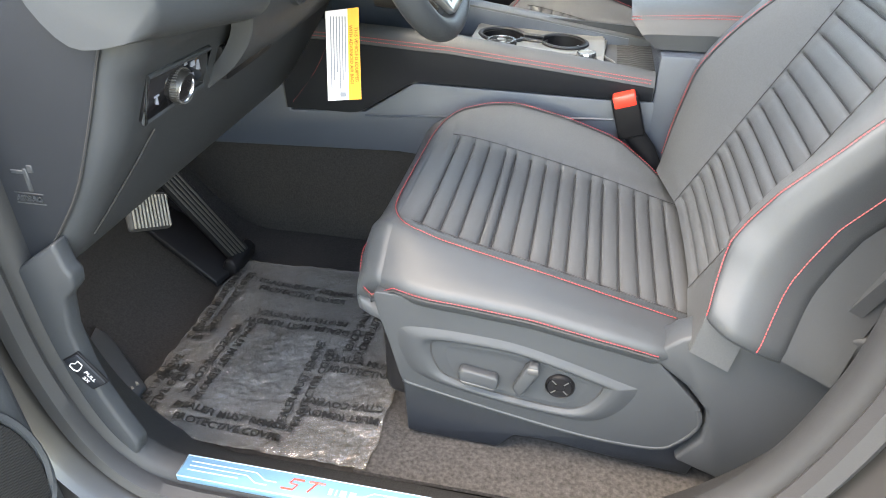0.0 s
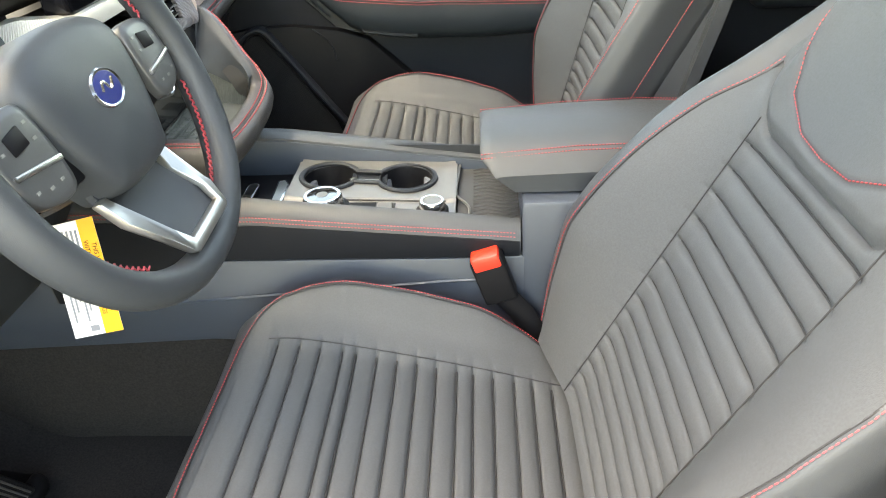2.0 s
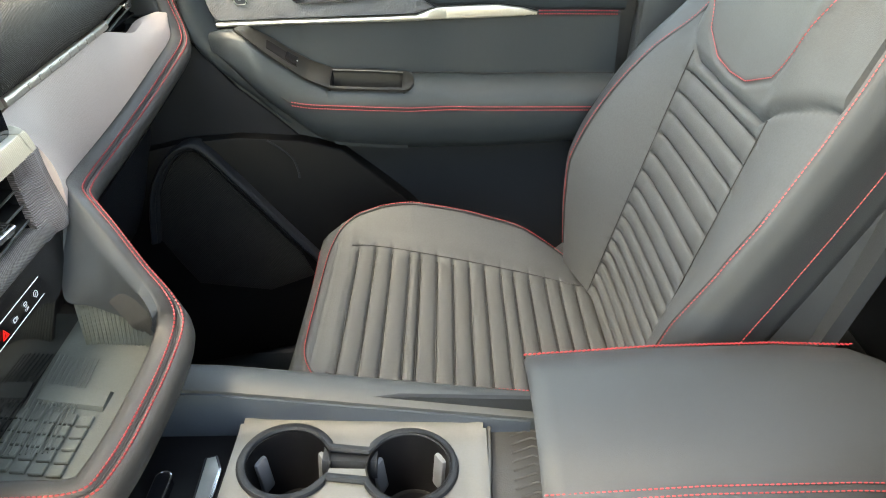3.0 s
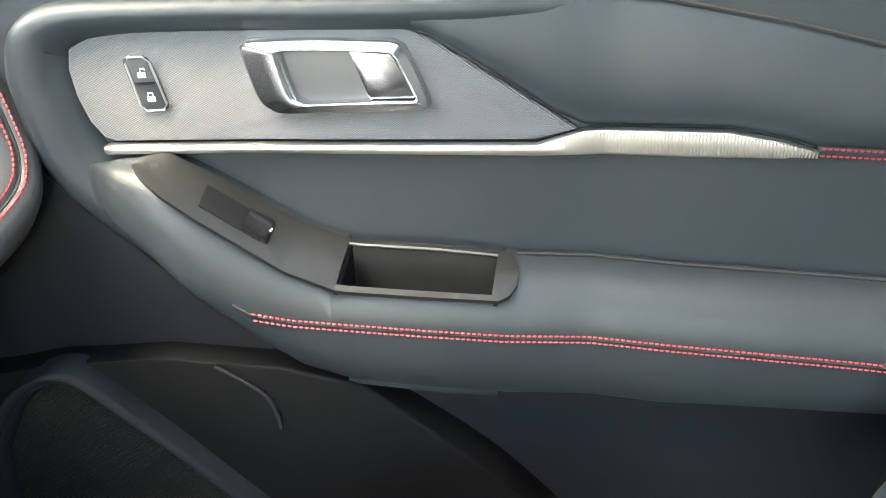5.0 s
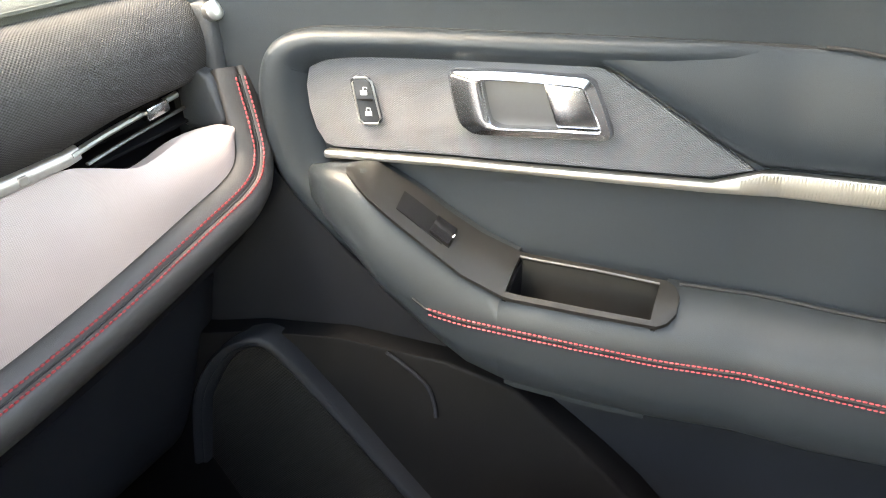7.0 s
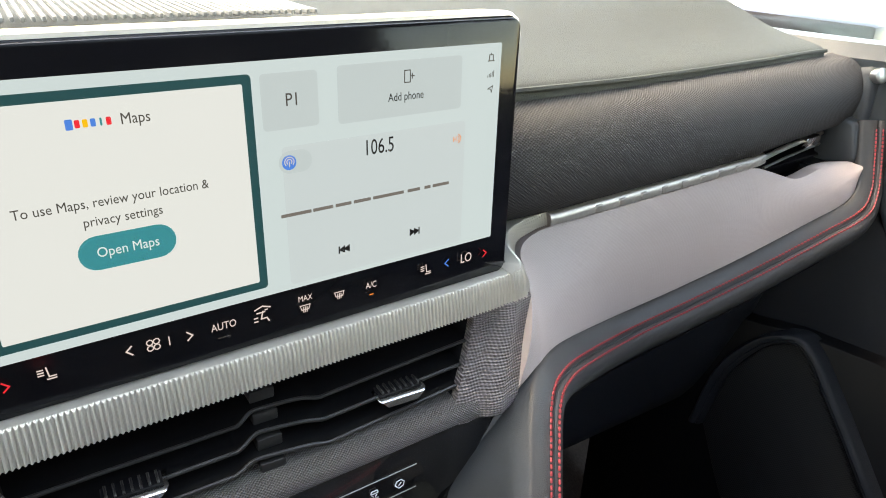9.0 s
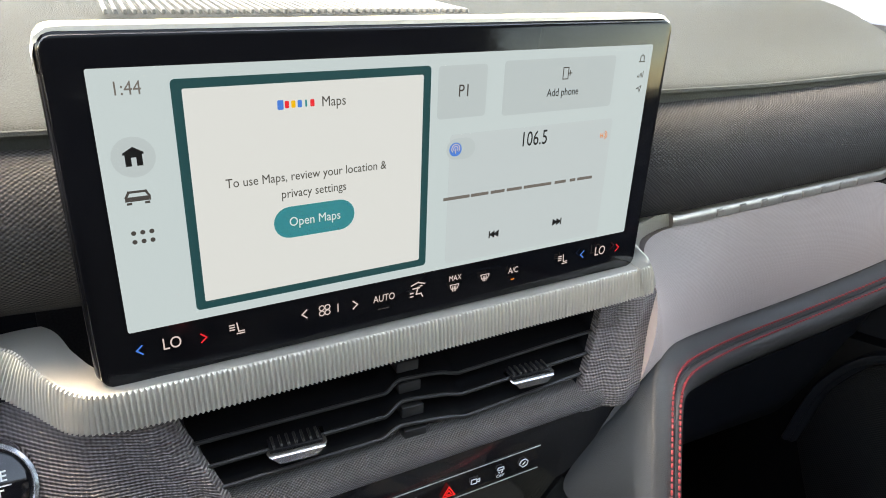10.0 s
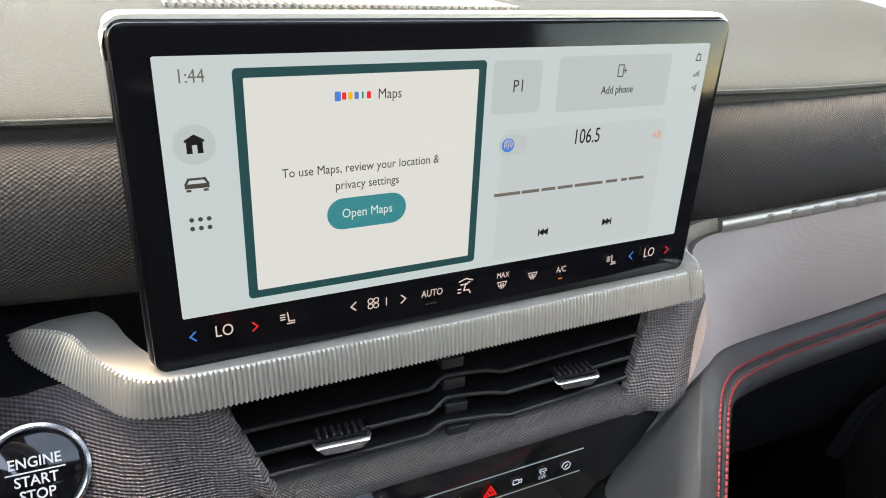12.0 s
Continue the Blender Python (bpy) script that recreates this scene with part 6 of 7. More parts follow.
key = part("window_switch", slab([[a.lerp(b, k) + Vector((0, -0.004, 0.009)) for k in (0.32, 0.72)] for a, b in (panel_edge(x) for x in np.linspace(0.047, 0.064, 4))], (0, 0.001, -0.006)), GLOSS_BLACK, swp, "black window switch with a small white mark")
c = a1.lerp(b1, 0.5)
part("switch_mark", box((c.x - 0.006, c.y - 0.0065, c.z + 0.0092), (c.x - 0.001, c.y - 0.002, c.z + 0.0105)), WHITE_PRINT, key)
for off in (0.0, -0.0065):
    line = [on_door(x, lerp(x, AX, A_STITCH) + off, 0.0692) for x in np.linspace(0.052, 0.645, 56)]
    part("red_stitching", stitching(line, 0.0048, 0.0036, 0.0010, lift=(0, -1, 0)), THREAD, door)
part("seam", tube([on_door(x, lerp(x, AX, A_STITCH) - 0.0032, 0.0683) for x in np.linspace(0.036, 0.648, 56)], 0.0012, 5), SEAM, door)
for o in (0.0, -0.006):
    line = [on_door(x, 0.7725 + o - 0.03 * (x - 0.5), 0.0065) for x in np.linspace(0.502, 0.648, 16)]
    part("red_stitching", stitching(line, 0.0048, 0.0036, 0.0010, lift=(0, -1, 0)), THREAD, door)
part("seam_strip", tube([on_door(x, 0.7695 - 0.03 * (x - 0.5), 0.002) for x in np.linspace(0.498, 0.652, 16)], 0.0045, 6, flat=1.0), DOOR_LEATHER, door)
part("seam", tube([on_door(x, lerp(x, AX, A_BACK) + 0.0025, 0.008) for x in np.linspace(0.262, 0.650, 30)], 0.0016, 5), SEAM, door)
# raised upper pad behind the silver blade
def pad_low(x):
    return lerp(x, [0.175, 0.19, 0.29, 0.315, 0.43, 0.47, 0.50, 0.79], [0.872, 0.866, 0.799, 0.787, 0.787, 0.780, 0.772, 0.766])


def pad_top(x):
    return lerp(x, [0.20, 0.312, 0.36, 0.455, 0.60, 0.80], [0.893, 0.890, 0.887, 0.870, 0.836, 0.794])


part("pad_groove", tube([on_door(x, pad_top(x) + 0.001, 0.0022) for x in np.linspace(0.34, 0.66, 24)], 0.0018, 5), SEAM, door)
part("upper_pad", slab([[on_door(x, pad_low(x) * (1 - q) + pad_top(x) * q, c) for q, c in ((0, 0.001), (0.05, 0.0065), (0.14, 0.0105), (0.32, 0.0125), (0.55, 0.0118), (0.8, 0.0085), (0.95, 0.0050), (1.0, 0.0020))] for x in np.linspace(0.178, 0.660, 40)], (0, 0.015, 0)), DOOR_LEATHER, door, "padded leather upper panel", 60)
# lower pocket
# pocket coloured darker for the shade beneath the armrest
panel("map_pocket", [(-0.42, 0.56), (-0.15, 0.590), (-0.06, 0.585), (0.047, 0.564), (0.09, 0.548), (0.123, 0.535), (0.179, 0.477), (0.251, 0.398), (0.40, 0.20), (0.42, 0.08), (-0.42, 0.08)], -0.02, 0.030, DOOR_SHADED_BLACK, "black lower door pocket, deepened for the shade low on the door", bevel=0.004)
ribbon("speaker_rim", [(p.x, p.z) for p in spline([(-0.235, 0, 0.40), (-0.215, 0, 0.50), (-0.180, 0, 0.562), (-0.148, 0, 0.584), (-0.122, 0, 0.578), (-0.083, 0, 0.520), (-0.018, 0, 0.416), (0.035, 0, 0.333), (0.077, 0, 0.268)], 6)], [(-0.0075, 0.02), (-0.0072, 0.044), (-0.004, 0.046), (-0.003, 0.0445), (0.0, 0.050), (0.005, 0.050), (0.0075, 0.046), (0.008, 0.02)], DOOR_PLASTIC, "dark moulded speaker rim")
panel("speaker_mesh", [(-0.228, 0.40), (-0.208, 0.50), (-0.175, 0.556), (-0.150, 0.576), (-0.133, 0.574), (-0.096, 0.513), (-0.033, 0.406), (0.018, 0.325), (0.04, 0.26), (-0.05, 0.24), (-0.18, 0.29)], 0.028, 0.036, GRILLE, "black speaker mesh", bevel=0.003)
part("bin_edge", tube(spline([on_door(a, b, 0.034) for a, b in ((-0.010, 0.574), (0.010, 0.556), (0.030, 0.533), (0.037, 0.508), (0.038, 0.490))], 6), 0.0022, 6), DOOR_PLASTIC, door, "dark edge of the door bin")
part("bin_clip", prism([(0.085, 0.300), (0.090, 0.363), (0.120, 0.360), (0.118, 0.300)], 0.032, 0.040, on_door, 0.002), GREY_RUBBER, door, "pale rubber bottle clip")


# ---------------------------------------------------------------- steering wheel
wheel = thing("steering_wheel", "dark leather steering wheel with red stitching and silver spokes", "steering wheel", (0.02, -0.42, 0.77))
WN = Vector((math.cos(radians(20.6)), 0, math.sin(radians(20.6))))
TURN = radians(2)
WR0, WU0 = Vector((0, 1, 0)), Vector((-math.sin(radians(20.6)), 0, math.cos(radians(20.6))))
WR = WR0 * math.cos(TURN) + WU0 * math.sin(TURN)
WU = WU0 * math.cos(TURN) - WR0 * math.sin(TURN)
WC = Vector((0.0617, -0.4461, 0.8084))


def on_wheel(a, b, c):
    """a to the driver's right, b up the wheel's face, c towards the driver."""
    return WC + WR * a + WU * b + WN * c


def rim_at(t, k=0.0):
    """Round above, squared off below."""
    c, s = math.cos(t), math.sin(t)
    n = 2.0 if s > 0 else 2.0 + 0.12 * min(1, -s * 2)
    r = (abs(c) ** n + abs(s) ** n) ** (-1 / n)
    return (0.183 - k) * r * c, (0.183 - k if s > 0 else 0.181 - k) * r * s


RIM = [on_wheel(*rim_at(t), 0.0) for t in np.linspace(0, 2 * math.pi, 128, endpoint=False)]
part("rim", tube(RIM, 0.0175, 16, True, up=WN, flat=1.12), LEATHER, wheel, "thick dark leather rim")
for t0, t1 in ((-58, -14), (194, 238), (14, 40), (140, 166)):
    line = [on_wheel(*rim_at(radians(t), 0.0185), -0.002) for t in np.linspace(t0, t1, 40)]
    for slant in (1.1, -1.1):
        for p, w in walk_line(line, 0.0075):
            part("red_lace", stitching([p, p + w * 0.0001], 1.0, 0.0135, 0.0013, lift=WN, slant=slant), THREAD, wheel)
hub = [(-0.090, 0.040), (-0.062, 0.066), (0.0, 0.074), (0.062, 0.066), (0.090, 0.040), (0.082, -0.010), (0.062, -0.058), (0.040, -0.078), (-0.040, -0.078), (-0.062, -0.058), (-0.082, -0.010)]
hub = [(p.x, p.z) for p in spline([(a, 0, b) for a, b in hub], 5, True)]
rings = []
for k, c in ((1.0, -0.045), (1.0, -0.014), (0.985, -0.003), (0.94, 0.004), (0.80, 0.010), (0.5, 0.014), (0.2, 0.015)):
    rings.append([on_wheel(a * k, b * k, c) for a, b in hub])
part("hub", loft(rings), LEATHER, wheel, "smooth dark hub pad")
part("column", loft([[on_wheel(r * math.cos(t), r * math.sin(t) - 0.01, c) for t in np.linspace(0, 2 * math.pi, 20, endpoint=False)] for r, c in ((0.045, -0.02), (0.062, -0.045), (0.068, -0.10), (0.070, -0.16))]), PLASTIC, wheel, "dark steering column cover")
for s in (-1, 1):
    sp = part("spoke", prism([(s * 0.075, 0.040), (s * 0.172, 0.022), (s * 0.172, -0.036), (s * 0.068, -0.045)], -0.030, -0.008, on_wheel, 0.005), BLACK, wheel)
    edge = [(p.x, p.z) for p in spline([(s * a, 0, b) for a, b in ((0.094, 0.030), (0.112, 0.040), (0.146, 0.036), (0.158, 0.018), (0.158, -0.012), (0.146, -0.034), (0.112, -0.042), (0.095, -0.030))], 4, True)]
    pad = part("button_pad", loft([[on_wheel(s * 0.126 + (a - s * 0.126) * k, b * k, c) for a, b in edge] for k, c in ((1.0, -0.010), (1.0, 0.001), (0.96, 0.0035), (0.80, 0.0045), (0.05, 0.0045))]), DARK_SWITCH, sp, "rounded grey switch pad", 60)
    part("silver_key", prism([(s * 0.097, -0.010), (s * 0.154, -0.002), (s * 0.154, -0.0065), (s * 0.097, -0.0150)], 0.0035, 0.0075, on_wheel, 0.0012), SATIN, pad)
    part("rocker", prism([(s * 0.116, 0.026), (s * 0.138, 0.023), (s * 0.138, 0.007), (s * 0.116, 0.009)], 0.0035, 0.0065, on_wheel, 0.002), BLACK, pad)
    for a, b in ((0.106, 0.024), (0.107, 0.010), (0.147, 0.014), (0.112, -0.026), (0.128, -0.026), (0.144, -0.022)):
        part("key_mark", prism([(s * a - 0.0022, b - 0.0012), (s * a + 0.0022, b - 0.0012), (s * a + 0.0022, b + 0.0012), (s * a - 0.0022, b + 0.0012)], 0.0045, 0.0052, on_wheel), GREY_RUBBER, pad)


def on_spoke(a, b, c):
    """The lower spoke rises towards the rim."""
    return on_wheel(a, b, c - 0.022 + 0.040 * smooth_step(-0.080, -0.150, b))


part("lower_spoke", loft([[on_spoke(s * w, b, c) for s, c in ((-1, -0.012), (-1, -0.004), (1, -0.004), (1, -0.012))] for b, w in ((-0.055, 0.060), (-0.09, 0.058), (-0.12, 0.052), (-0.152, 0.046))]), PLASTIC, wheel, "dark lower spoke")
u_out = [(-0.070, -0.070), (-0.066, -0.100), (-0.060, -0.130), (-0.050, -0.155), (-0.044, -0.159), (0.044, -0.159), (0.050, -0.155), (0.060, -0.130), (0.066, -0.100), (0.070, -0.070), (0.055, -0.070), (0.051, -0.100), (0.046, -0.128), (0.039, -0.145), (-0.039, -0.145), (-0.046, -0.128), (-0.051, -0.100), (-0.055, -0.070)]
part("silver_spoke", prism(u_out, -0.006, 0.004, on_spoke, 0.002), SATIN, wheel, "satin silver frame of the lower spoke")
bd = part("badge", loft([[on_wheel(0.026 * k * math.cos(t), 0.0185 * k * math.sin(t) + 0.006, c) for t in np.linspace(0, 2 * math.pi, 32, endpoint=False)] for k, c in ((1.0, 0.010), (1.0, 0.0155), (0.92, 0.0170), (0.80, 0.0160))]), CHROME, wheel, "oval badge in a chrome ring")
part("badge_face", loft([[on_wheel(0.026 * k * math.cos(t), 0.0185 * k * math.sin(t) + 0.006, c) for t in np.linspace(0, 2 * math.pi, 32, endpoint=False)] for k, c in ((0.82, 0.013), (0.82, 0.0163), (0.1, 0.0167))]), BADGE_BLUE, bd, "dark blue badge face")
part("badge_shape", tube(spline([on_wheel(a, b + 0.008, 0.0170) for a, b in ((-0.012, -0.003), (-0.004, 0.005), (0.003, -0.004), (0.012, 0.004))], 6), 0.0014, 5), CHROME, bd)
part("stalk", tube([(-0.02, -0.52, 0.80), (-0.03, -0.59, 0.81), (-0.032, -0.64, 0.815)], lambda f: 0.007 + 0.003 * f, 10), BLACK, wheel, "black turn signal stalk")


# ---------------------------------------------------------------- driver's side of the dash
LIP = spline([(0.0, 0, 0.050), (0.045, 0, 0.045), (0.070, 0, 0.024), (0.078, 0, -0.005), (0.068, 0, -0.030), (0.040, 0, -0.044), (-0.02, 0, -0.05), (-0.06, 0, 0.0), (-0.04, 0, 0.04)], 4, True)
rings = []
for p in spline([(-0.150, -0.90, 0.766), (-0.135, -0.82, 0.756), (-0.126, -0.76, 0.749), (-0.122, -0.70, 0.740), (-0.122, -0.67, 0.736), (-0.124, -0.652, 0.733), (-0.128, -0.642, 0.731)], 5):
    k = math.sqrt(max(0.02, 1 - smooth_step(-0.72, -0.640, p.y) ** 2.5))
    rings.append([(p.x + q.x * k, p.y, p.z + q.z * k) for q in LIP])
part("left_lip", loft(rings), LEATHER, dash, "padded dark leather lip end", 80)
for dz, dx in ((0.0, 0.0), (0.013, -0.007)):
    line = [(-0.0440 + dx - 0.11 * max(0, -0.76 - y), y, 0.749 + dz + 0.09 * (-0.69 - y)) for y in np.linspace(-0.85, -0.672, 20)]
    part("red_stitching", stitching(line, 0.0052, 0.0040, 0.0011), THREAD, dash)
part("column_panel", slab([spline([(-0.125, y, 0.87), (-0.100, y, 0.80), (-0.092, y, 0.74), (-0.090, y, 0.70), (-0.096, y, 0.665), (-0.125, y, 0.625), (-0.17, y, 0.59)], 4) for y in np.linspace(-0.66, -0.30, 12)], (-0.03, 0, 0)), PLASTIC, dash, "dark panel beside the steering column", 80)
kn = part("panel_knob", disc((-0.086, -0.515, 0.702), (1, 0, 0.05), [(0.030, -0.006), (0.030, 0.003), (0.0275, 0.005), (0.026, 0.002), (0.024, 0.003), (0.001, 0.005)], 32), PLASTIC, dash, "round dark cover plug")
KY = list(np.linspace(-0.876, -0.842, 12)) + list(np.linspace(-0.82, -0.17, 20))


def round_off(y):
    """How far the panel falls back where it turns the corner towards the door."""
    q = min(1, max(0, (-0.842 - y) / 0.034))
    return 0.030 * (1 - math.sqrt(max(0, 1 - q * q)))


part("knee_panel", slab([spline([(x - round_off(y) * 0.9, y, z + round_off(y) * 0.25) for x, z in ((-0.112, 0.715), (-0.122, 0.690), (-0.140, 0.665), (-0.153, 0.635), (-0.172, 0.59), (-0.210, 0.53), (-0.258, 0.46), (-0.302, 0.408), (-0.335, 0.40))], 4) for y in KY], (-0.03, 0.004, 0)), PLASTIC, dash, "dark moulded knee panel", 80)
seam_line = [(p.x, p.z) for p in spline([(-0.140, 0, 0.80), (-0.148, 0, 0.729), (-0.162, 0, 0.692), (-0.188, 0, 0.63), (-0.232, 0, 0.538), (-0.284, 0, 0.465), (-0.340, 0, 0.400)], 5)]
part("end_panel", prism(seam_line + [(-0.50, 0.36), (-0.52, 0.90), (-0.25, 0.90)], 0, 0.03, lambda a, b, c: (a, -0.878 + c, b), 0.003), DOOR_PLASTIC, dash, "dark dash end panel with a moulded mark")
part("panel_seam", tube([(a, -0.8785, b) for a, b in seam_line], 0.0016, 5), SEAM, dash)
part("knee_seam", tube([(-0.168, -0.800, 0.588), (-0.196, -0.812, 0.545), (-0.232, -0.830, 0.492), (-0.262, -0.838, 0.452)], 0.0014, 5), SEAM, dash)
lettering("moulded_text", "AIRBAG", 0.010, frame_at((-0.300, -0.8795, 0.520), (1, 0, 0), (0, 0, 1)), PLASTIC, dash, 0.0012)
for a, b, w, h in ((-0.300, 0.513, 0.040, 0.0012), (-0.300, 0.527, 0.040, 0.0012), (-0.295, 0.545, 0.006, 0.030), (-0.305, 0.555, 0.018, 0.005), (-0.287, 0.560, 0.008, 0.010)):
    part("moulded_mark", box((a - w / 2, -0.8795, b - h / 2), (a + w / 2, -0.876, b + h / 2), 0.001, 1), PLASTIC, dash)
# light switch
def on_panel(a, b, c):
    return Vector((-0.151 + 0.28 * (b - 0.637) + c, a, b))


LP = [(-0.832, 0.665), (-0.690, 0.656), (-0.700, 0.611), (-0.834, 0.611)]
lp = part("light_panel", prism(LP, -0.01, 0.006, on_panel, 0.003), GLOSS_BLACK, dash, "gloss black light switch panel")
part("panel_rim", tube(spline([on_panel(a, b, 0.004) for a, b in LP], 1, True), 0.0038, 8, True), PLASTIC, lp)
LC, LN = Vector((-0.150, -0.766, 0.633)), Vector((1, 0, -0.28)).normalized()
lk = part("light_knob", disc(LC, LN, [(0.021, 0.0), (0.0205, 0.012), (0.019, 0.015), (0.0165, 0.015), (0.016, 0.013)], 48), SLAT_EDGE, lp, "knurled light knob with a chrome ring")
part("knob_ring", disc(LC, LN, [(0.0192, 0.0140), (0.0190, 0.0156), (0.0160, 0.0156), (0.0155, 0.0140)], 48), CHROME, lk, "thin chrome ring")
part("knob_face", disc(LC, LN, [(0.0162, 0.0), (0.0162, 0.0135), (0.001, 0.0138)], 24), GLOSS_BLACK, lk)
for k in range(40):
    t = 2 * math.pi * k / 40
    c = LC + Vector((0.004, 0.0208 * math.cos(t), 0.0208 * math.sin(t)))
    part("ridge", box((c.x, c.y - 0.0007, c.z - 0.0007), (c.x + 0.009, c.y + 0.0007, c.z + 0.0007)), DARK_SWITCH, lk)
for y, z, w, h in ((-0.815, 0.637, 0.010, 0.002), (-0.815, 0.632, 0.002, 0.010), (-0.735, 0.650, 0.008, 0.006), (-0.735, 0.635, 0.008, 0.006), (-0.722, 0.645, 0.004, 0.012), (-0.752, 0.655, 0.006, 0.003), (-0.752, 0.622, 0.006, 0.003)):
    part("switch_mark", box(on_panel(y - w / 2, z - h / 2, 0.0055), on_panel(y + w / 2, z + h / 2, 0.0066)), GREY_PRINT, lp)
# no hollow here: a solid black block gives the slot's inner shade
part("storage_slot", box((-0.19, -0.655, 0.600), (-0.142, -0.50, 0.648), 0.006), BLACK, dash, "black block painting the dark inside of a storage slot")
# gauge cluster behind the wheel
clu = thing("instrument_cluster", "dark digital instrument screen behind the steering wheel", "display", (-0.12, -0.43, 0.88))
part("cluster_housing", box((-0.16, -0.62, 0.865), (-0.115, -0.305, 0.985), 0.008), GLOSS_BLACK, clu)
part("cluster_glass", box((-0.114, -0.605, 0.875), (-0.111, -0.320, 0.975), 0.001), GLOSS_BLACK, clu, "unlit glossy screen")

# ---------------------------------------------------------------- air bag tag under the wheel
tag = thing("warning_tag", "white and orange hanging air bag tag with print", "tag", (-0.085, -0.345, 0.62))


def on_tag(a, b, c):
    return Vector((-0.109 + a, -0.355 - c + 0.25 * a - 0.17 * (0.62 - b), b + 0.003))


part("card", prism([(0.0, 0.620), (0.054, 0.626), (0.058, 0.474), (0.001, 0.471)], 0, 0.0008, on_tag), PAPER, tag)
part("orange_band", prism([(0.036, 0.6242), (0.0542, 0.6262), (0.0582, 0.4738), (0.037, 0.4728)], 0.0008, 0.0012, on_tag), YELLOW, tag, "orange printed band")
for k, text in enumerate(("THIS VEHICLE IS EQUIPPED", "WITH ADVANCED AIR BAGS")):
    m = frame_at(on_tag(0.0505 - 0.0085 * k, 0.549, 0.0022), (0.02, -0.17, -1), (1, 0.25, 0))
    lettering("tag_text", text, 0.0078, m, INK, tag, 0.0001, squeeze=1.0)
for k in range(6):
    a = 0.031 - 0.0048 * k
    part("text_bar", prism([(a, 0.612), (a + 0.0022, 0.612), (a + 0.0024, 0.500 - 0.014 * (k % 3) + 0.02), (a + 0.0002, 0.500 - 0.014 * (k % 3) + 0.02)], 0.0008, 0.0011, on_tag), GREY_PRINT, tag)
part("text_bar", prism([(0.022, 0.486), (0.032, 0.486), (0.032, 0.478), (0.022, 0.478)], 0.0008, 0.0011, on_tag), GREY_PRINT, tag)

# ---------------------------------------------------------------- pedals and latch
ped = thing("accelerator_pedal", "long black ribbed accelerator pedal", "pedal", (-0.38, -0.30, 0.03))
A0, A1 = Vector((-0.385, -0.300, 0.055)), Vector((-0.455, -0.415, 0.320))
up = (A1 - A0).normalized()
side_way = Vector((0.35, 0.93, 0))
mp = frame_at(A0, side_way - up * side_way.dot(up), up)
ln = (A1 - A0).length
part("pad", box((-0.026, 0, 0), (0.026, ln, 0.014), 0.006, 2, mp), BLACK, ped)
for k in range(5):
    part("rib", box((-0.018 + 0.008 * k, 0.01, 0.013), (-0.014 + 0.008 * k, ln - 0.02, 0.0165), 0.001, 1, mp), RUBBER, ped)
part("base_plate", prism([(-0.585, -0.385), (-0.395, -0.395), (-0.372, -0.270), (-0.392, -0.235), (-0.43, -0.245), (-0.590, -0.310)], 0.030, 0.046, lambda a, b, c: (a, b, c + 0.34 * smooth_step(-0.40, -0.80, a)), 0.004), BLACK, ped, "flat black pedal base")
part("base_hinge", prism([(-0.412, 0.030), (-0.372, 0.030), (-0.366, 0.060), (-0.376, 0.074), (-0.392, 0.074)], 0, 0.098, lambda a, b, c: (a + 0.02 * c, -0.352 + c, b), 0.006, 2), BLACK, ped, "black hinge block")
brk = thing("brake_pedal", "wide ribbed rubber brake pedal", "pedal", (-0.44, -0.52, 0.27))
mb = frame_at((-0.430, -0.520, 0.285), (0.15, 0.90, -0.42), (-0.25, 0.42, 0.86))
part("pad", box((-0.052, -0.035, 0), (0.052, 0.035, 0.016), 0.008, 3, mb), RUBBER, brk, "grey ribbed rubber pad")
for k in range(11):
    part("rib", box((-0.046 + 0.0088 * k, -0.030, 0.015), (-0.042 + 0.0088 * k, 0.030, 0.0185), 0.001, 1, mb), GREY_RUBBER, brk)
part("arm", tube([(-0.45, -0.515, 0.28), (-0.52, -0.49, 0.36), (-0.60, -0.48, 0.52)], 0.010, 8), BLACK, brk)
rest = thing("footrest", "ribbed black footrest beside the sill", "footrest", (-0.42, -0.72, 0.05))
part("plate", prism([(-0.500, -0.640), (-0.475, -0.640), (-0.365, -0.715), (-0.360, -0.790), (-0.47, -0.790)], 0.025, 0.050, lambda a, b, c: (a, b, c + 0.34 * smooth_step(-0.40, -0.80, a)), 0.005), PLASTIC, rest)
for k in range(6):
    q = 0.011 * k
    part("rib", tube([(-0.470 - q * 0.25, -0.652 - q, 0.058), (-0.375 - q * 0.25, -0.722 - q, 0.052)], 0.0032, 6), GREY_RUBBER, rest)
latch = thing("hood_release", "black hood release lever with white print", "lever", (-0.30, -0.90, 0.25))
ml = frame_at((-0.2890, -0.9005, 0.2650), (0.56, 0.0, -0.83), (0.83, 0.0, 0.56))
part("lever_gap", box((-0.030, -0.0175, -0.004), (0.030, 0.0175, 0.0006), 0.004, 2, ml), BLACK, latch, "dark gap round the lever")
part("lever", box((-0.028, -0.0155, -0.004), (0.028, 0.0155, 0.0035), 0.004, 2, ml), DOOR_PLASTIC, latch)
lettering("lever_text", "PULL", 0.0090, ml @ Matrix.Translation((0.009, 0.0040, 0.0037)), WHITE_PRINT, latch, 0.0002)
lettering("lever_text", "2X", 0.0085, ml @ Matrix.Translation((0.010, -0.0068, 0.0037)), WHITE_PRINT, latch, 0.0002)
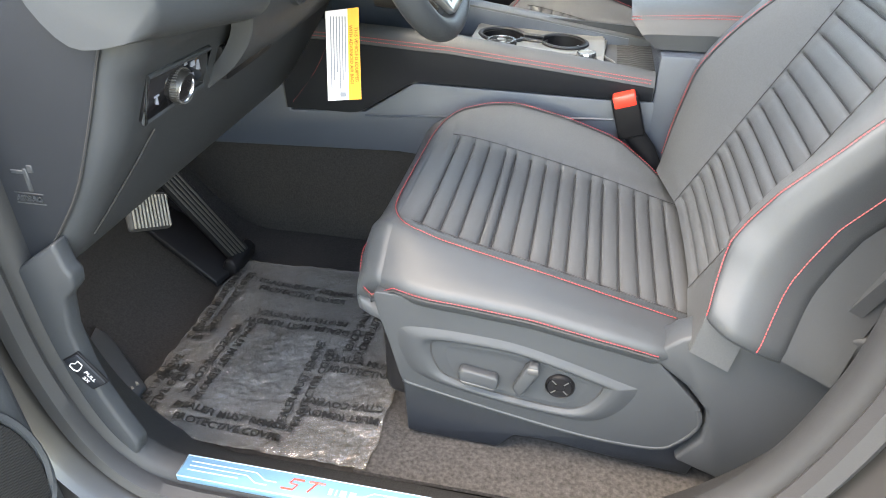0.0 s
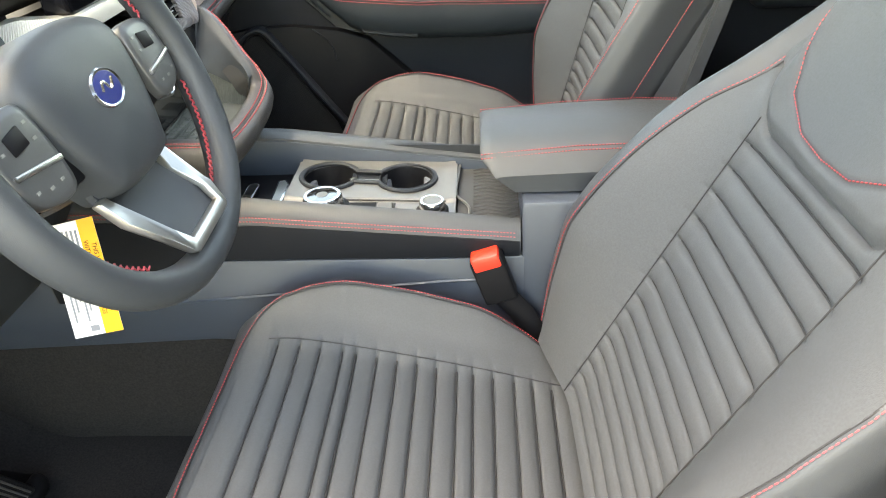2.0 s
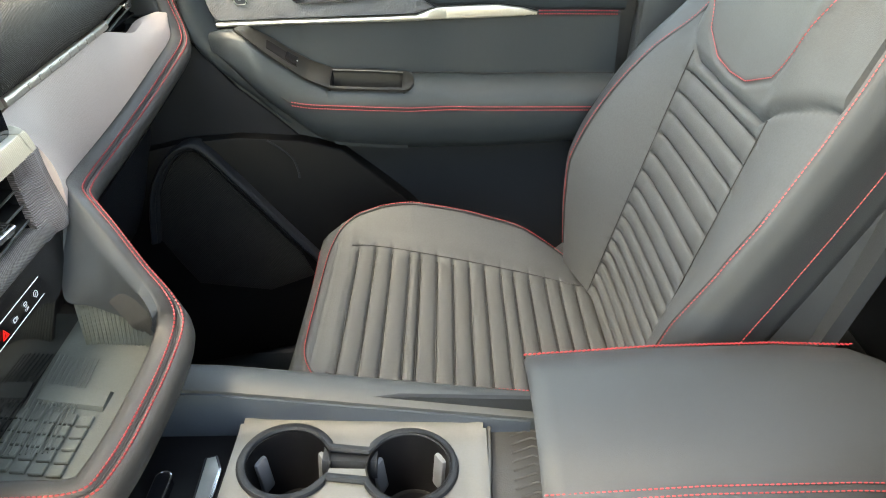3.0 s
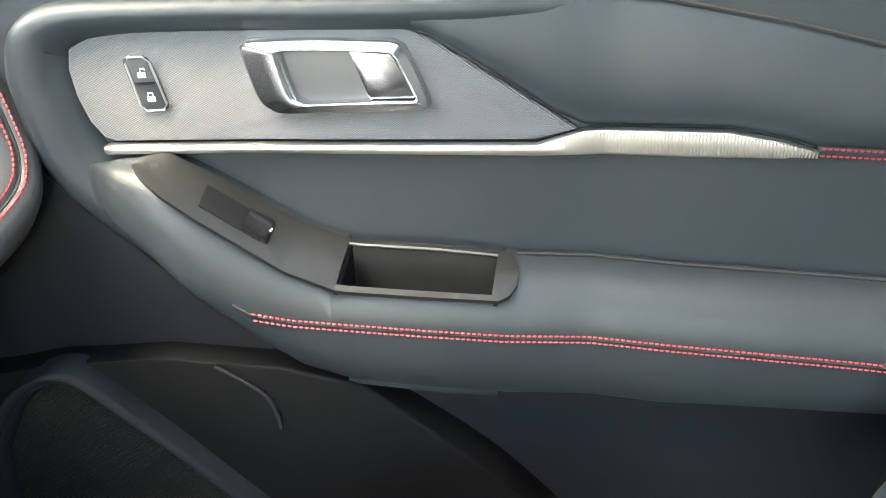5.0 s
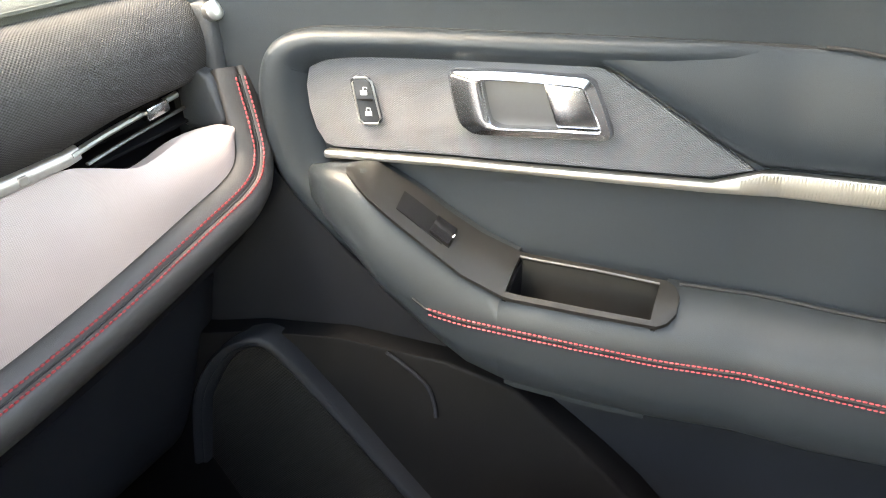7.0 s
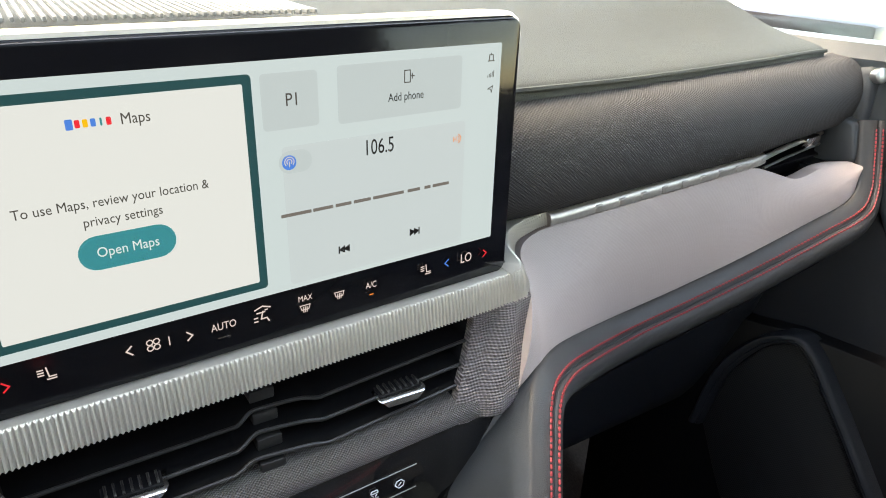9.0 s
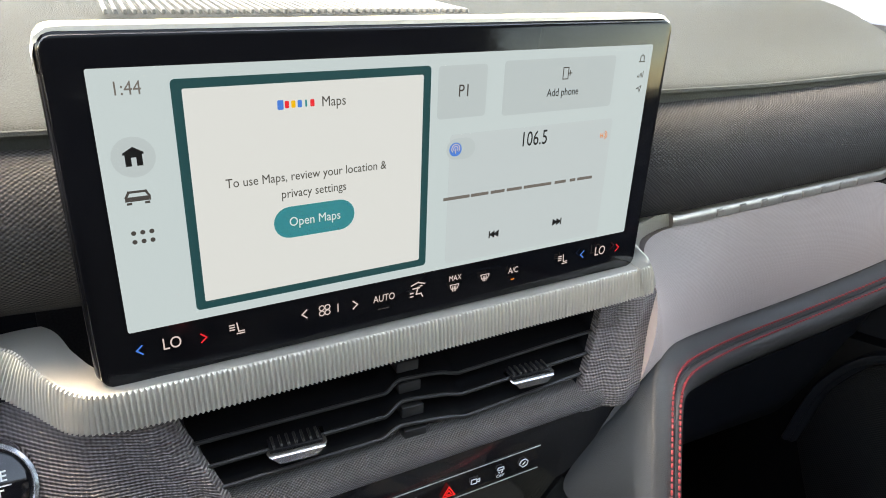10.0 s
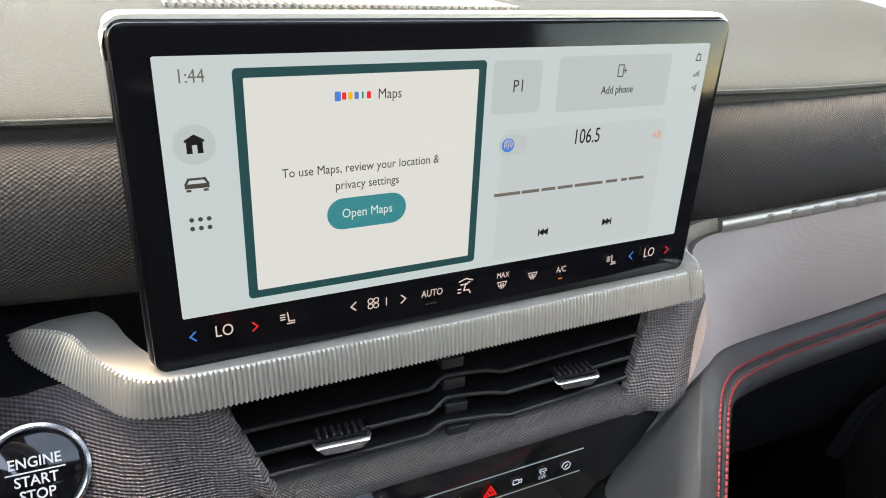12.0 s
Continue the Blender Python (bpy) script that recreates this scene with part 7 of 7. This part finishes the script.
part("car_mark", tube([ml @ Vector((a * 0.78, b * 0.78, 0.0038)) for a, b in ((-0.024, -0.012), (-0.026, -0.004), (-0.022, 0.002), (-0.024, 0.012), (-0.014, 0.013), (-0.010, 0.004), (-0.008, -0.008), (-0.014, -0.013))], 0.0007, 5, True), WHITE_PRINT, latch)

# ---------------------------------------------------------------- buckle
buck = thing("seatbelt_buckle", "black seatbelt buckle with a red release button", "buckle", (0.45, -0.16, 0.38))
mbk = frame_at((0.428, -0.162, 0.400), (0.93, 0.0, 0.30), (-0.36, 0.0, 0.93))
part("body", box((-0.026, -0.035, -0.014), (0.026, 0.048, 0.014), 0.005, 3, mbk), BLACK, buck)
part("release_button", box((-0.022, 0.030, -0.0145), (0.022, 0.055, 0.0155), 0.004, 2, mbk), RED, buck, "red release button")
part("stalk", tube([mbk @ Vector((0.004, -0.03, 0)), (0.468, -0.162, 0.34), (0.50, -0.165, 0.28), (0.52, -0.17, 0.16)], 0.020, 8, flat=0.45, up=(0, 1, 0)), BLACK, buck)

# ---------------------------------------------------------------- sill plate and pillar things
sillp = thing("sill_plate", "bright blue-tinted sill plate with red and silver shapes", "sill plate", (0.03, -0.886, 0.08))
part("plate", box((-0.190, -0.908, 0.074), (0.243, -0.868, 0.0856), 0.002, 2), SILLBLUE, sillp, "pale blue film-covered metal plate")
part("plate_rim", tube([(-0.189, -0.907, 0.0856), (0.242, -0.907, 0.0856), (0.242, -0.869, 0.0856), (-0.189, -0.869, 0.0856)], 0.0010, 5, True), SILL_SILVER, sillp)
for x0, x1, way in ((-0.178, -0.058, 1), (0.090, 0.232, -1)):
    for k in range(3):
        y = -0.879 - 0.0075 * k
        end = x1 - 0.012 * k if way > 0 else x0 + 0.012 * k
        start_at = x0 if way > 0 else x1
        knee = end - 0.016 * way
        part("groove", tube([(start_at, y, 0.0857), (knee, y, 0.0857), (end, y - 0.010, 0.0857), (end + 0.018 * way, y - 0.010, 0.0857)][: 4 if k < 2 else 2], 0.0009, 4), SILL_SILVER, sillp)
for line in (((0.000, -0.8785), (-0.016, -0.8785), (-0.020, -0.886), (-0.008, -0.8875), (-0.012, -0.8965), (-0.030, -0.8965)), ((0.008, -0.8785), (0.032, -0.8785)), ((0.020, -0.8785), (0.010, -0.8965))):
    part("red_shape", tube([(x, y, 0.0858) for x, y in line], 0.0017, 5), RED, sillp)
for x, w in ((0.040, 0.006), (0.050, 0.003), (0.057, 0.010), (0.071, 0.010)):
    part("pale_shape", box((x, -0.894, 0.0853), (x + w, -0.883, 0.0860), 0.0004, 1), SILL_SILVER, sillp)


def frame_patch(o0, y0, o1, y1, t0, t1, lift, n=24, m=5):
    """A sheet lying on the painted door frame: between two pushes, from t0 to t1 along the opening."""
    rows = []
    la, lb = opening(o0, 20), opening(o1, 20)
    for k in range(n):
        i = round((t0 + (t1 - t0) * k / (n - 1)) * (len(la) - 1))
        a, b = Vector((la[i][0], y0, la[i][1])), Vector((lb[i][0], y1, lb[i][1]))
        rows.append([a.lerp(b, j / (m - 1)) + Vector((0, -lift, 0)) for j in range(m)])
    return rows


sticker = thing("tire_label", "white and yellow printed label on the painted pillar", "label", (0.73, -0.985, 0.34))
part("label_paper", slab(frame_patch(0.062, -0.976, 0.098, -0.985, 0.784, 0.846, 0.0012), (0, 0.0008, 0)), PAPER, sticker)
part("label_band", slab(frame_patch(0.062, -0.976, 0.070, -0.978, 0.790, 0.846, 0.0018), (0, 0.0008, 0)), YELLOW, sticker, "yellow printed band")
part("label_block", slab(frame_patch(0.074, -0.979, 0.090, -0.983, 0.814, 0.832, 0.0018), (0, 0.0008, 0)), YELLOW, sticker, "yellow printed block")
for k in range(4):
    part("text_bar", slab(frame_patch(0.074 + 0.006 * k, -0.979 - 0.001 * k, 0.0755 + 0.006 * k, -0.980 - 0.001 * k, 0.790, 0.810, 0.0018, 10), (0, 0.0008, 0)), GREY_PRINT, sticker)
low, high = (opening(0.0665, 20)[round(q * (len(opening(0.0665, 20)) - 1))] for q in (0.792, 0.844))
low, high = Vector((low[0], -0.9805, low[1])), Vector((high[0], -0.9805, high[1]))
along = (high - low).normalized()
lettering("label_text", "TIRE AND LOADING INFORMATION", 0.0058, frame_at((low + high) / 2, along, Vector((along.x * 0 - along.z, 0, along.x))), INK, sticker, 0.0004)
striker = thing("door_striker", "bright steel door striker on the pillar", "striker", (0.76, -0.98, 0.50))
part("loop", tube([(0.680, -0.965, 0.533), (0.648, -1.000, 0.526), (0.655, -1.008, 0.503), (0.695, -0.968, 0.498)], 0.006, 8), CHROME, striker)
part("plate", box((0.685, -0.985, 0.460), (0.73, -0.960, 0.545), 0.005), CHROME, striker)

# ---------------------------------------------------------------- plastic floor cover
cover = thing("floor_cover", "wrinkled clear plastic floor cover with black print", "floor cover", (-0.15, -0.55, 0.03))


def cover_z(x, y):
    w = noise.noise(Vector((x * 9, y * 9, 3))) * 0.006 + noise.noise(Vector((x * 26 + 5, y * 22, 7))) * 0.0026 + abs(noise.noise(Vector((x * 46 + y * 12, y * 20, 1)))) * 0.0034 + abs(noise.noise(Vector((x * 30 - y * 55, y * 34 + x * 20, 4)))) * 0.0030
    return 0.036 + w + 0.34 * smooth_step(-0.40, -0.80, x)


rows = [[(-0.378 + 0.446 * i / 160 + 0.012 * noise.noise(Vector((0, j * 0.06, 2))) * (i in (0, 160)), -0.285 - 0.518 * j / 180 + 0.02 * (i / 160 - 0.5) * (j == 0), 0) for j in range(181)] for i in range(161)]
rows = [[(x, y, cover_z(x, y)) for x, y, z in r] for r in rows]
film = part("film", slab(rows, (0, 0, -0.0006)), FILM, cover, "creased clear plastic film")
film.visible_shadow = False
LINES = (("DEALER MUST REMOVE", "PROTECTIVE COVER")) 


def cover_text(x, y, turn, size=0.0212, gap=0.0255):
    for k, text in enumerate(LINES):
        m = Matrix.Translation((x, y, 0)) @ Matrix.Rotation(radians(turn), 4, "Z") @ Matrix.Translation((0, -gap * k + gap / 2, 0))
        ob = lettering("cover_print", text, size, m, INK, cover, 0.0002, squeeze=1.0, weight=0.014)
        trimmed = bmesh.new()
        trimmed.from_mesh(ob.data)
        bmesh.ops.delete(trimmed, geom=[v for v in trimmed.verts if not (-0.374 < v.co.x < 0.062 and -0.798 < v.co.y < -0.290)], context="VERTS")
        trimmed.to_mesh(ob.data)
        trimmed.free()
        for v in ob.data.vertices:
            v.co.z += cover_z(v.co.x, v.co.y) + 0.0060


for x, y, turn in ((-0.185, -0.759, -2), (-0.197, -0.385, -3), (-0.168, -0.485, 178), (-0.346, -0.440, 90), (-0.276, -0.614, -92), (-0.089, -0.645, 90), (0.030, -0.695, 180), (0.030, -0.587, 0), (-0.341, -0.733, 88), (-0.418, -0.663, 178), (-0.032, -0.455, -92), (-0.432, -0.556, 0)):
    cover_text(x, y, turn)

cover2 = thing("floor_cover", "creased clear plastic cover on the passenger floor", "floor cover", (-0.15, 0.42, 0.03))
rows = [[(x, y, 0.004 + cover_z(x + 0.7, y + 1.3) - 0.34 * smooth_step(-0.40, -0.80, x + 0.7) + 0.34 * smooth_step(-0.40, -0.80, x)) for y in np.linspace(0.16, 0.60, 90)] for x in np.linspace(-0.42, 0.06, 90)]
part("film", slab(rows, (0, 0, -0.0006)), FILM, cover2, "creased clear plastic film").visible_shadow = False

# ---------------------------------------------------------------- open driver's door, near its hinge
ddoor = thing("driver_door", "open driver's door with a dark inner panel and speaker", "door", (-0.40, -1.3, 0.0))
H0 = Vector((-0.283, -1.000, 0.045))
HD = Vector((-0.30, -0.954, 0)).normalized()
HN = Vector((HD.y * -1, HD.x, 0))


def on_ddoor(a, b, c):
    return H0 + HD * a + Vector((0, 0, b)) + HN * c + Vector((-0.10, 0.05, 0)) * max(0, b - 0.1)


part("inner_panel", prism([(0.0, 0.03), (0.0, 0.55), (0.10, 0.72), (0.95, 0.76), (0.95, 0.03)], -0.09, 0.0, on_ddoor, 0.02, 3), PLASTIC, ddoor, "dark moulded inner door panel")
sp = [(0.078 + 0.062 * math.cos(t), 0.165 + 0.115 * math.sin(t)) for t in np.linspace(0, 2 * math.pi, 28, endpoint=False)]
part("speaker_grille", prism(sp, 0.0, 0.008, on_ddoor, 0.003), GRILLE, ddoor, "perforated black speaker grille")
part("speaker_ring", tube([on_ddoor(0.078 + 0.068 * math.cos(t), 0.165 + 0.122 * math.sin(t), 0.002) for t in np.linspace(0, 2 * math.pi, 32, endpoint=False)], 0.006, 6, True), PLASTIC, ddoor)
part("outer_skin", prism([(0.0, -0.05), (0.0, 0.62), (0.10, 0.80), (0.95, 0.82), (0.95, -0.05)], -0.14, -0.09, on_ddoor, 0.01), PAINT, ddoor, "grey painted outer skin")

# ---------------------------------------------------------------- rear of the cabin
bench = thing("rear_seat", "dark leather rear bench seat in shade", "seat", (1.35, 0, 0.02))
for y0, y1 in ((-0.66, -0.05), (0.05, 0.66)):
    part("cushion", bevelled(box((1.10, y0, 0.18), (1.62, y1, 0.42)), 0.06, 4), LEATHER, bench)
    part("backrest", box((1.55, y0, 0.36), (1.72, y1, 0.98), 0.06, 4), LEATHER, bench)
rdoor = thing("rear_door", "dark rear passenger door panel with a chrome handle", "door", (1.3, 0.86, 0.05))
part("panel", box((0.97, 0.84, 0.05), (1.90, 0.90, 0.93), 0.01), PLASTIC, rdoor)
part("armrest", box((1.10, 0.77, 0.56), (1.70, 0.85, 0.64), 0.02, 3), LEATHER, rdoor)
part("handle", box((1.15, 0.822, 0.79), (1.26, 0.842, 0.83), 0.008, 2), CHROME, rdoor, "chrome pull handle")


# ---------------------------------------------------------------- the lit page
# places in millimetres across and up from the page's lower corner
GREY_INK = glowing("page_grey", (0.10, 0.11, 0.11), PAGE * 0.6)
PALE_INK = glowing("page_pale_ink", (0.26, 0.29, 0.29), PAGE * 0.6)
DARK_INK = glowing("page_ink", (0.012, 0.012, 0.012), PAGE * 0.3)
CARD = glowing("page_card", (0.67, 0.87, 0.94), PAGE)
TILE = glowing("page_tile", (0.45, 0.66, 0.75), PAGE)
TEAL = glowing("page_teal", (0.0, 0.29, 0.37), PAGE)
GREEN = glowing("page_frame", (0.004, 0.075, 0.09), PAGE)
LIT = glowing("lit_white", (0.85, 0.87, 0.9), PAGE * 0.8)
LIT_BLUE = glowing("lit_blue", (0.03, 0.25, 0.9), PAGE)
LIT_RED = glowing("lit_red", (0.9, 0.03, 0.05), PAGE)
LIT_ORANGE = glowing("lit_orange", (0.9, 0.30, 0.05), PAGE)
LIT_YELLOW = glowing("lit_yellow", (0.9, 0.6, 0.02), PAGE)


def card(name, x, y, w, h, r, mat, level, parent=None):
    return part(name, prism(round_rect((x - w / 2) / 1000, (y - h / 2) / 1000, (x + w / 2) / 1000, (y + h / 2) / 1000, r / 1000), level, level + 0.0002, on_page), mat, parent or page)


def words(text, x, y, size, mat, level=0.0004, squeeze=0.85, align="CENTER", name="text"):
    m = frame_at(on_page(x / 1000, y / 1000, level), SR, SU)
    return lettering(name, text, size * KX / 1000, m, mat, page, 0.00005, align, squeeze)


def strokes(name, x, y, lines, mat, level=0.0004, w=0.5):
    """A small icon of straight strokes, in millimetres round its middle."""
    bm = bmesh.new()
    for a, b in lines:
        p, q = Vector(a), Vector(b)
        d = (q - p).normalized() * w / 2
        s = Vector((-d.y, d.x))
        c = [p - d + s, p - d - s, q + d - s, q + d + s]
        vs_ = [bm.verts.new(on_page((x + v.x) / 1000, (y + v.y) / 1000, level)) for v in c]
        ws_ = [bm.verts.new(on_page((x + v.x) / 1000, (y + v.y) / 1000, level + 0.0001)) for v in c]
        bm.faces.new(vs_[::-1])
        bm.faces.new(ws_)
        for i in range(4):
            j = (i + 1) % 4
            bm.faces.new((vs_[i], vs_[j], ws_[j], ws_[i]))
    return part(name, bm, mat, page)


def ring_lines(r, n=14, cx=0, cy=0, a0=0.0, a1=360.0):
    p = [(cx + r * math.cos(radians(a0 + (a1 - a0) * k / n)), cy + r * math.sin(radians(a0 + (a1 - a0) * k / n))) for k in range(n + 1)]
    return list(zip(p, p[1:]))


words("1:44", 13.6, 107.2, 7.8, PALE_INK)
for nm, (x, y) in (("home_disc", (12.7, 79.7)),):
    card(nm, x, y, 17, 17, 8.4, TILE, 0.0)
part("home_icon", prism([((12.7 + a) / 1000, (79.7 + b) / 1000) for a, b in ((-3.3, -3.6), (-1.0, -3.6), (-1.0, 0.0), (1.0, 0.0), (1.0, -3.6), (3.3, -3.6), (3.3, 1.2), (4.0, 1.2), (4.0, 2.0), (0.0, 4.4), (-4.0, 2.0), (-4.0, 1.2), (-3.3, 1.2))], 0.0004, 0.0005, on_page), DARK_INK, page)
strokes("car_icon", 12.1, 62.6, [((-4.5, -1), (4.5, -1)), ((-4.5, 0), (4.5, 0)), ((-3.3, 2.6), (3.3, 2.6)), ((-3.3, 2.6), (-4.5, 0.5)), ((3.3, 2.6), (4.5, 0.5)), ((-4, -2.4), (-3, -2.4)), ((4, -2.4), (3, -2.4))], GREY_INK, w=1.0)
for k in range(6):
    x, y = 12.0, 45.1
    card("app_dot", x - 3.6 + 3.6 * (k % 3), y - 2 + 4 * (k // 3), 2, 2, 0.99, GREY_INK, 0.0003)
(cx1, cy1), (cx2, cy2), (cx3, cy3), (cx4, cy4) = (30.8, 109.7), (148.6, 110.1), (149.0, 4.4), (29.0, 5.5)
mx, my, mw, mh = (cx1 + cx2 + cx3 + cx4) / 4, (cy1 + cy2 + cy3 + cy4) / 4, (cx2 - cx1 + cx3 - cx4) / 2, (cy1 - cy4 + cy2 - cy3) / 2
card("map_frame", mx, my, mw, mh, 2.0, GREEN, 0.0)
map_card = card("map_card", mx, my, mw - 8.4, mh - 8.0, 0.8, CARD, 0.0003)
gx0, gy0 = 88.8, 96.5
for k, (w, mat) in enumerate(((3.4, LIT_BLUE), (2.4, LIT_RED), (2.4, LIT_YELLOW), (2.4, LIT_BLUE), (1.0, TEAL), (2.4, LIT_RED))):
    card("logo_block", gx0 - 14.5 + 2.9 * k, gy0, w * 0.8, 3.2 if k else 4.2, 0.5, mat, 0.0005)
words("Maps", gx0 + 10.2, gy0, 6.6, GREY_INK, 0.0005, 0.86)
words("To use Maps, review your location &", 86.6, 63.6, 6.0, GREY_INK, 0.0006, 0.86)
words("privacy settings", 88.3, 55.5, 6.0, GREY_INK, 0.0006, 0.86)
bx, by = 88.1, 41.4
card("open_button", bx, by, 40, 15.5, 7.7, TEAL, 0.0005)
words("Open Maps", bx, by, 6.4, CARD, 0.0008, 0.86)
x, y = 166.9, 96.4
card("profile_tile", x, y, 28, 26, 2, TILE, 0.0)
words("P1", 167.8, 96.7, 8.6, GREY_INK)
x, y = 228.3, 96.8
card("phone_tile", x, y - 0.5, 74, 28, 2, TILE, 0.0)
words("Add phone", 230.0, 92.2, 6.0, DARK_INK, 0.0005, 0.8)
strokes("phone_icon", 230.8, 102.2, [((-1.8, -3), (-1.8, 3)), ((1.6, -3), (1.6, 3)), ((-1.8, 3), (1.6, 3)), ((-1.8, -3), (1.6, -3)), ((1.6, 0), (4, 0)), ((2.8, 1.2), (2.8, -1.2))], GREY_INK)
strokes("bell_icon", 284.9, 107.6, [((-2, -1.6), (2, -1.6)), ((-1.5, -1.6), (-1.2, 1.6)), ((1.5, -1.6), (1.2, 1.6)), ((-1.2, 1.6), (1.2, 1.6)), ((0, 1.6), (0, 2.4))], GREY_INK)
strokes("signal_icon", 285.1, 98.9, [((-2 + k, -1.6), (-2 + k, -0.8 + k * 0.6)) for k in range(5)], GREY_INK, w=0.4)
strokes("arrow_icon", 285.5, 90.8, [((-2, 0), (1.4, 1.6)), ((1.4, 1.6), (0.6, -2)), ((0.6, -2), (0, -0.2)), ((0, -0.2), (-2, 0))], GREY_INK, w=0.4)
x, y = 211.2, 40.8
card("radio_tile", x + 4, y - 2, 108, 72, 2, glowing("page_tile_pale", (0.49, 0.71, 0.81), PAGE), -0.0003)
for a, w in ((-45, 16), (-30.5, 11), (-19, 9), (-8, 10), (8, 19), (24, 8), (33, 4), (42, 11)):
    card("text_bar", x + a, y, w, 1.7, 0.3, PALE_INK, 0.0004)
x, y = 164.6, 67.2
card("radio_pill", x + 3, y, 17, 11, 5.4, TILE, 0.0)
card("radio_disc", x - 0.4, y, 7.2, 7.2, 3.5, LIT_BLUE, 0.0003)
strokes("radio_icon", x - 0.4, y, [((0, -2), (0, 0.4))] + ring_lines(1.3, 8, 0, 0.4, -40, 220) + ring_lines(2.4, 10, 0, 0.4, -40, 220), LIT, 0.0006, 0.4)
words("106.5", 213.7, 68.0, 11.5, DARK_INK, 0.0005, 0.72)
strokes("hd_icon", 263.6, 65.4, ring_lines(2.4, 10, 0, 0, -70, 70) + ring_lines(1.3, 8, 0, 0, -70, 70) + [((-2.4, -1.2), (-2.4, 1.2)), ((-2.4, 0), (-0.8, 0)), ((-0.8, -1.2), (-0.8, 1.2))], LIT_ORANGE, w=0.4)
for s, (x, y) in ((-1, (191.8, 15.7)), (1, (236.0, 16.0))):
    strokes("skip_icon", x, y, [((s * 3, -1.7), (s * 3, 1.7))] + [((s * (a + t), -1.7 + t * 0.6), (s * (a + t), 1.7 - t * 0.6)) for a in (-3, -0.2) for t in (0.2, 0.9, 1.6, 2.3)], DARK_INK, w=0.75)
# climate row on the black glass
for text, x, y, s in (("LO", 17.4, -9.2, 8.6), ("LO", 273.7, -9.9, 8.6), ("1", 98.5, -9.9, 7.0), ("AUTO", 124.6, -9.8, 5.8), ("MAX", 168.1, -7.0, 4.8), ("A/C", 207.7, -10.2, 5.4)):
    words(text, x, y, s, LIT, 0.0002, 0.78)
for x, y, s, mat in ((3.4, -9.3, -1, LIT_BLUE), (31.6, -9.9, 1, LIT_RED), (259.2, -9.7, -1, LIT_BLUE), (288.1, -10.0, 1, LIT_RED), (80.6, -9.2, -1, LIT), (108.1, -10.0, 1, LIT)):
    strokes("chevron", x, y, [((-s * 1.2, 2.2), (s * 1.2, 0)), ((s * 1.2, 0), (-s * 1.2, -2.2))], mat, 0.0002, 0.7)
for x, y in ((46.8, -8.9), (243.9, -10.1)):
    strokes("seat_icon", x, y, [((-3, 1), (-1, 1)), ((-3, 2.3), (-1, 2.3)), ((-3, -0.3), (-1, -0.3)), ((0.4, 3), (1.0, -1.6)), ((1.0, -1.6), (3.6, -1.6)), ((0.2, -2.8), (3.6, -2.8))], LIT, 0.0002, 0.6)
strokes("fan_icon", 91.3, -9.3, ring_lines(1.4, 8, 1.5, 1.5) + ring_lines(1.4, 8, -1.5, 1.5) + ring_lines(1.4, 8, 1.5, -1.5) + ring_lines(1.4, 8, -1.5, -1.5), LIT, 0.0002, 0.5)
strokes("auto_marks", 124.2, -15.9, [((-3, 0), (-1.6, 0)), ((-0.7, 0), (0.7, 0)), ((1.6, 0), (3, 0))], GREY_INK, 0.0002, 0.5)
strokes("airflow_icon", 144.7, -9.8, [((-4, 3.6), (0, 5)), ((0, 5), (4, 3.6)), ((-3, 1.6), (1, 1.6)), ((0, 2), (-1, -2)), ((-1, -2), (2, -2)), ((2, -2), (3, -4)), ((1.4, 2.6), (2.4, 2.6)), ((-3, -1), (-4.5, -1)), ((-3, -3), (-4.5, -3))], LIT, 0.0002, 0.7)
for x, y in ((167.8, -11.6), (187.9, -9.4)):
    strokes("defrost_icon", x, y - 1, [((-2.8, 1.6), (2.8, 1.6)), ((-2.8, 1.6), (-2, -1)), ((2.8, 1.6), (2, -1)), ((-2, -1), (2, -1)), ((-1, 0.6), (-1, -2.4)), ((0, 0.6), (0, -2.4)), ((1, 0.6), (1, -2.4))], LIT, 0.0002, 0.45)
strokes("ac_mark", 207.7, -15.9, [((-1, 0), (1, 0))], LIT_ORANGE, 0.0002, 0.6)
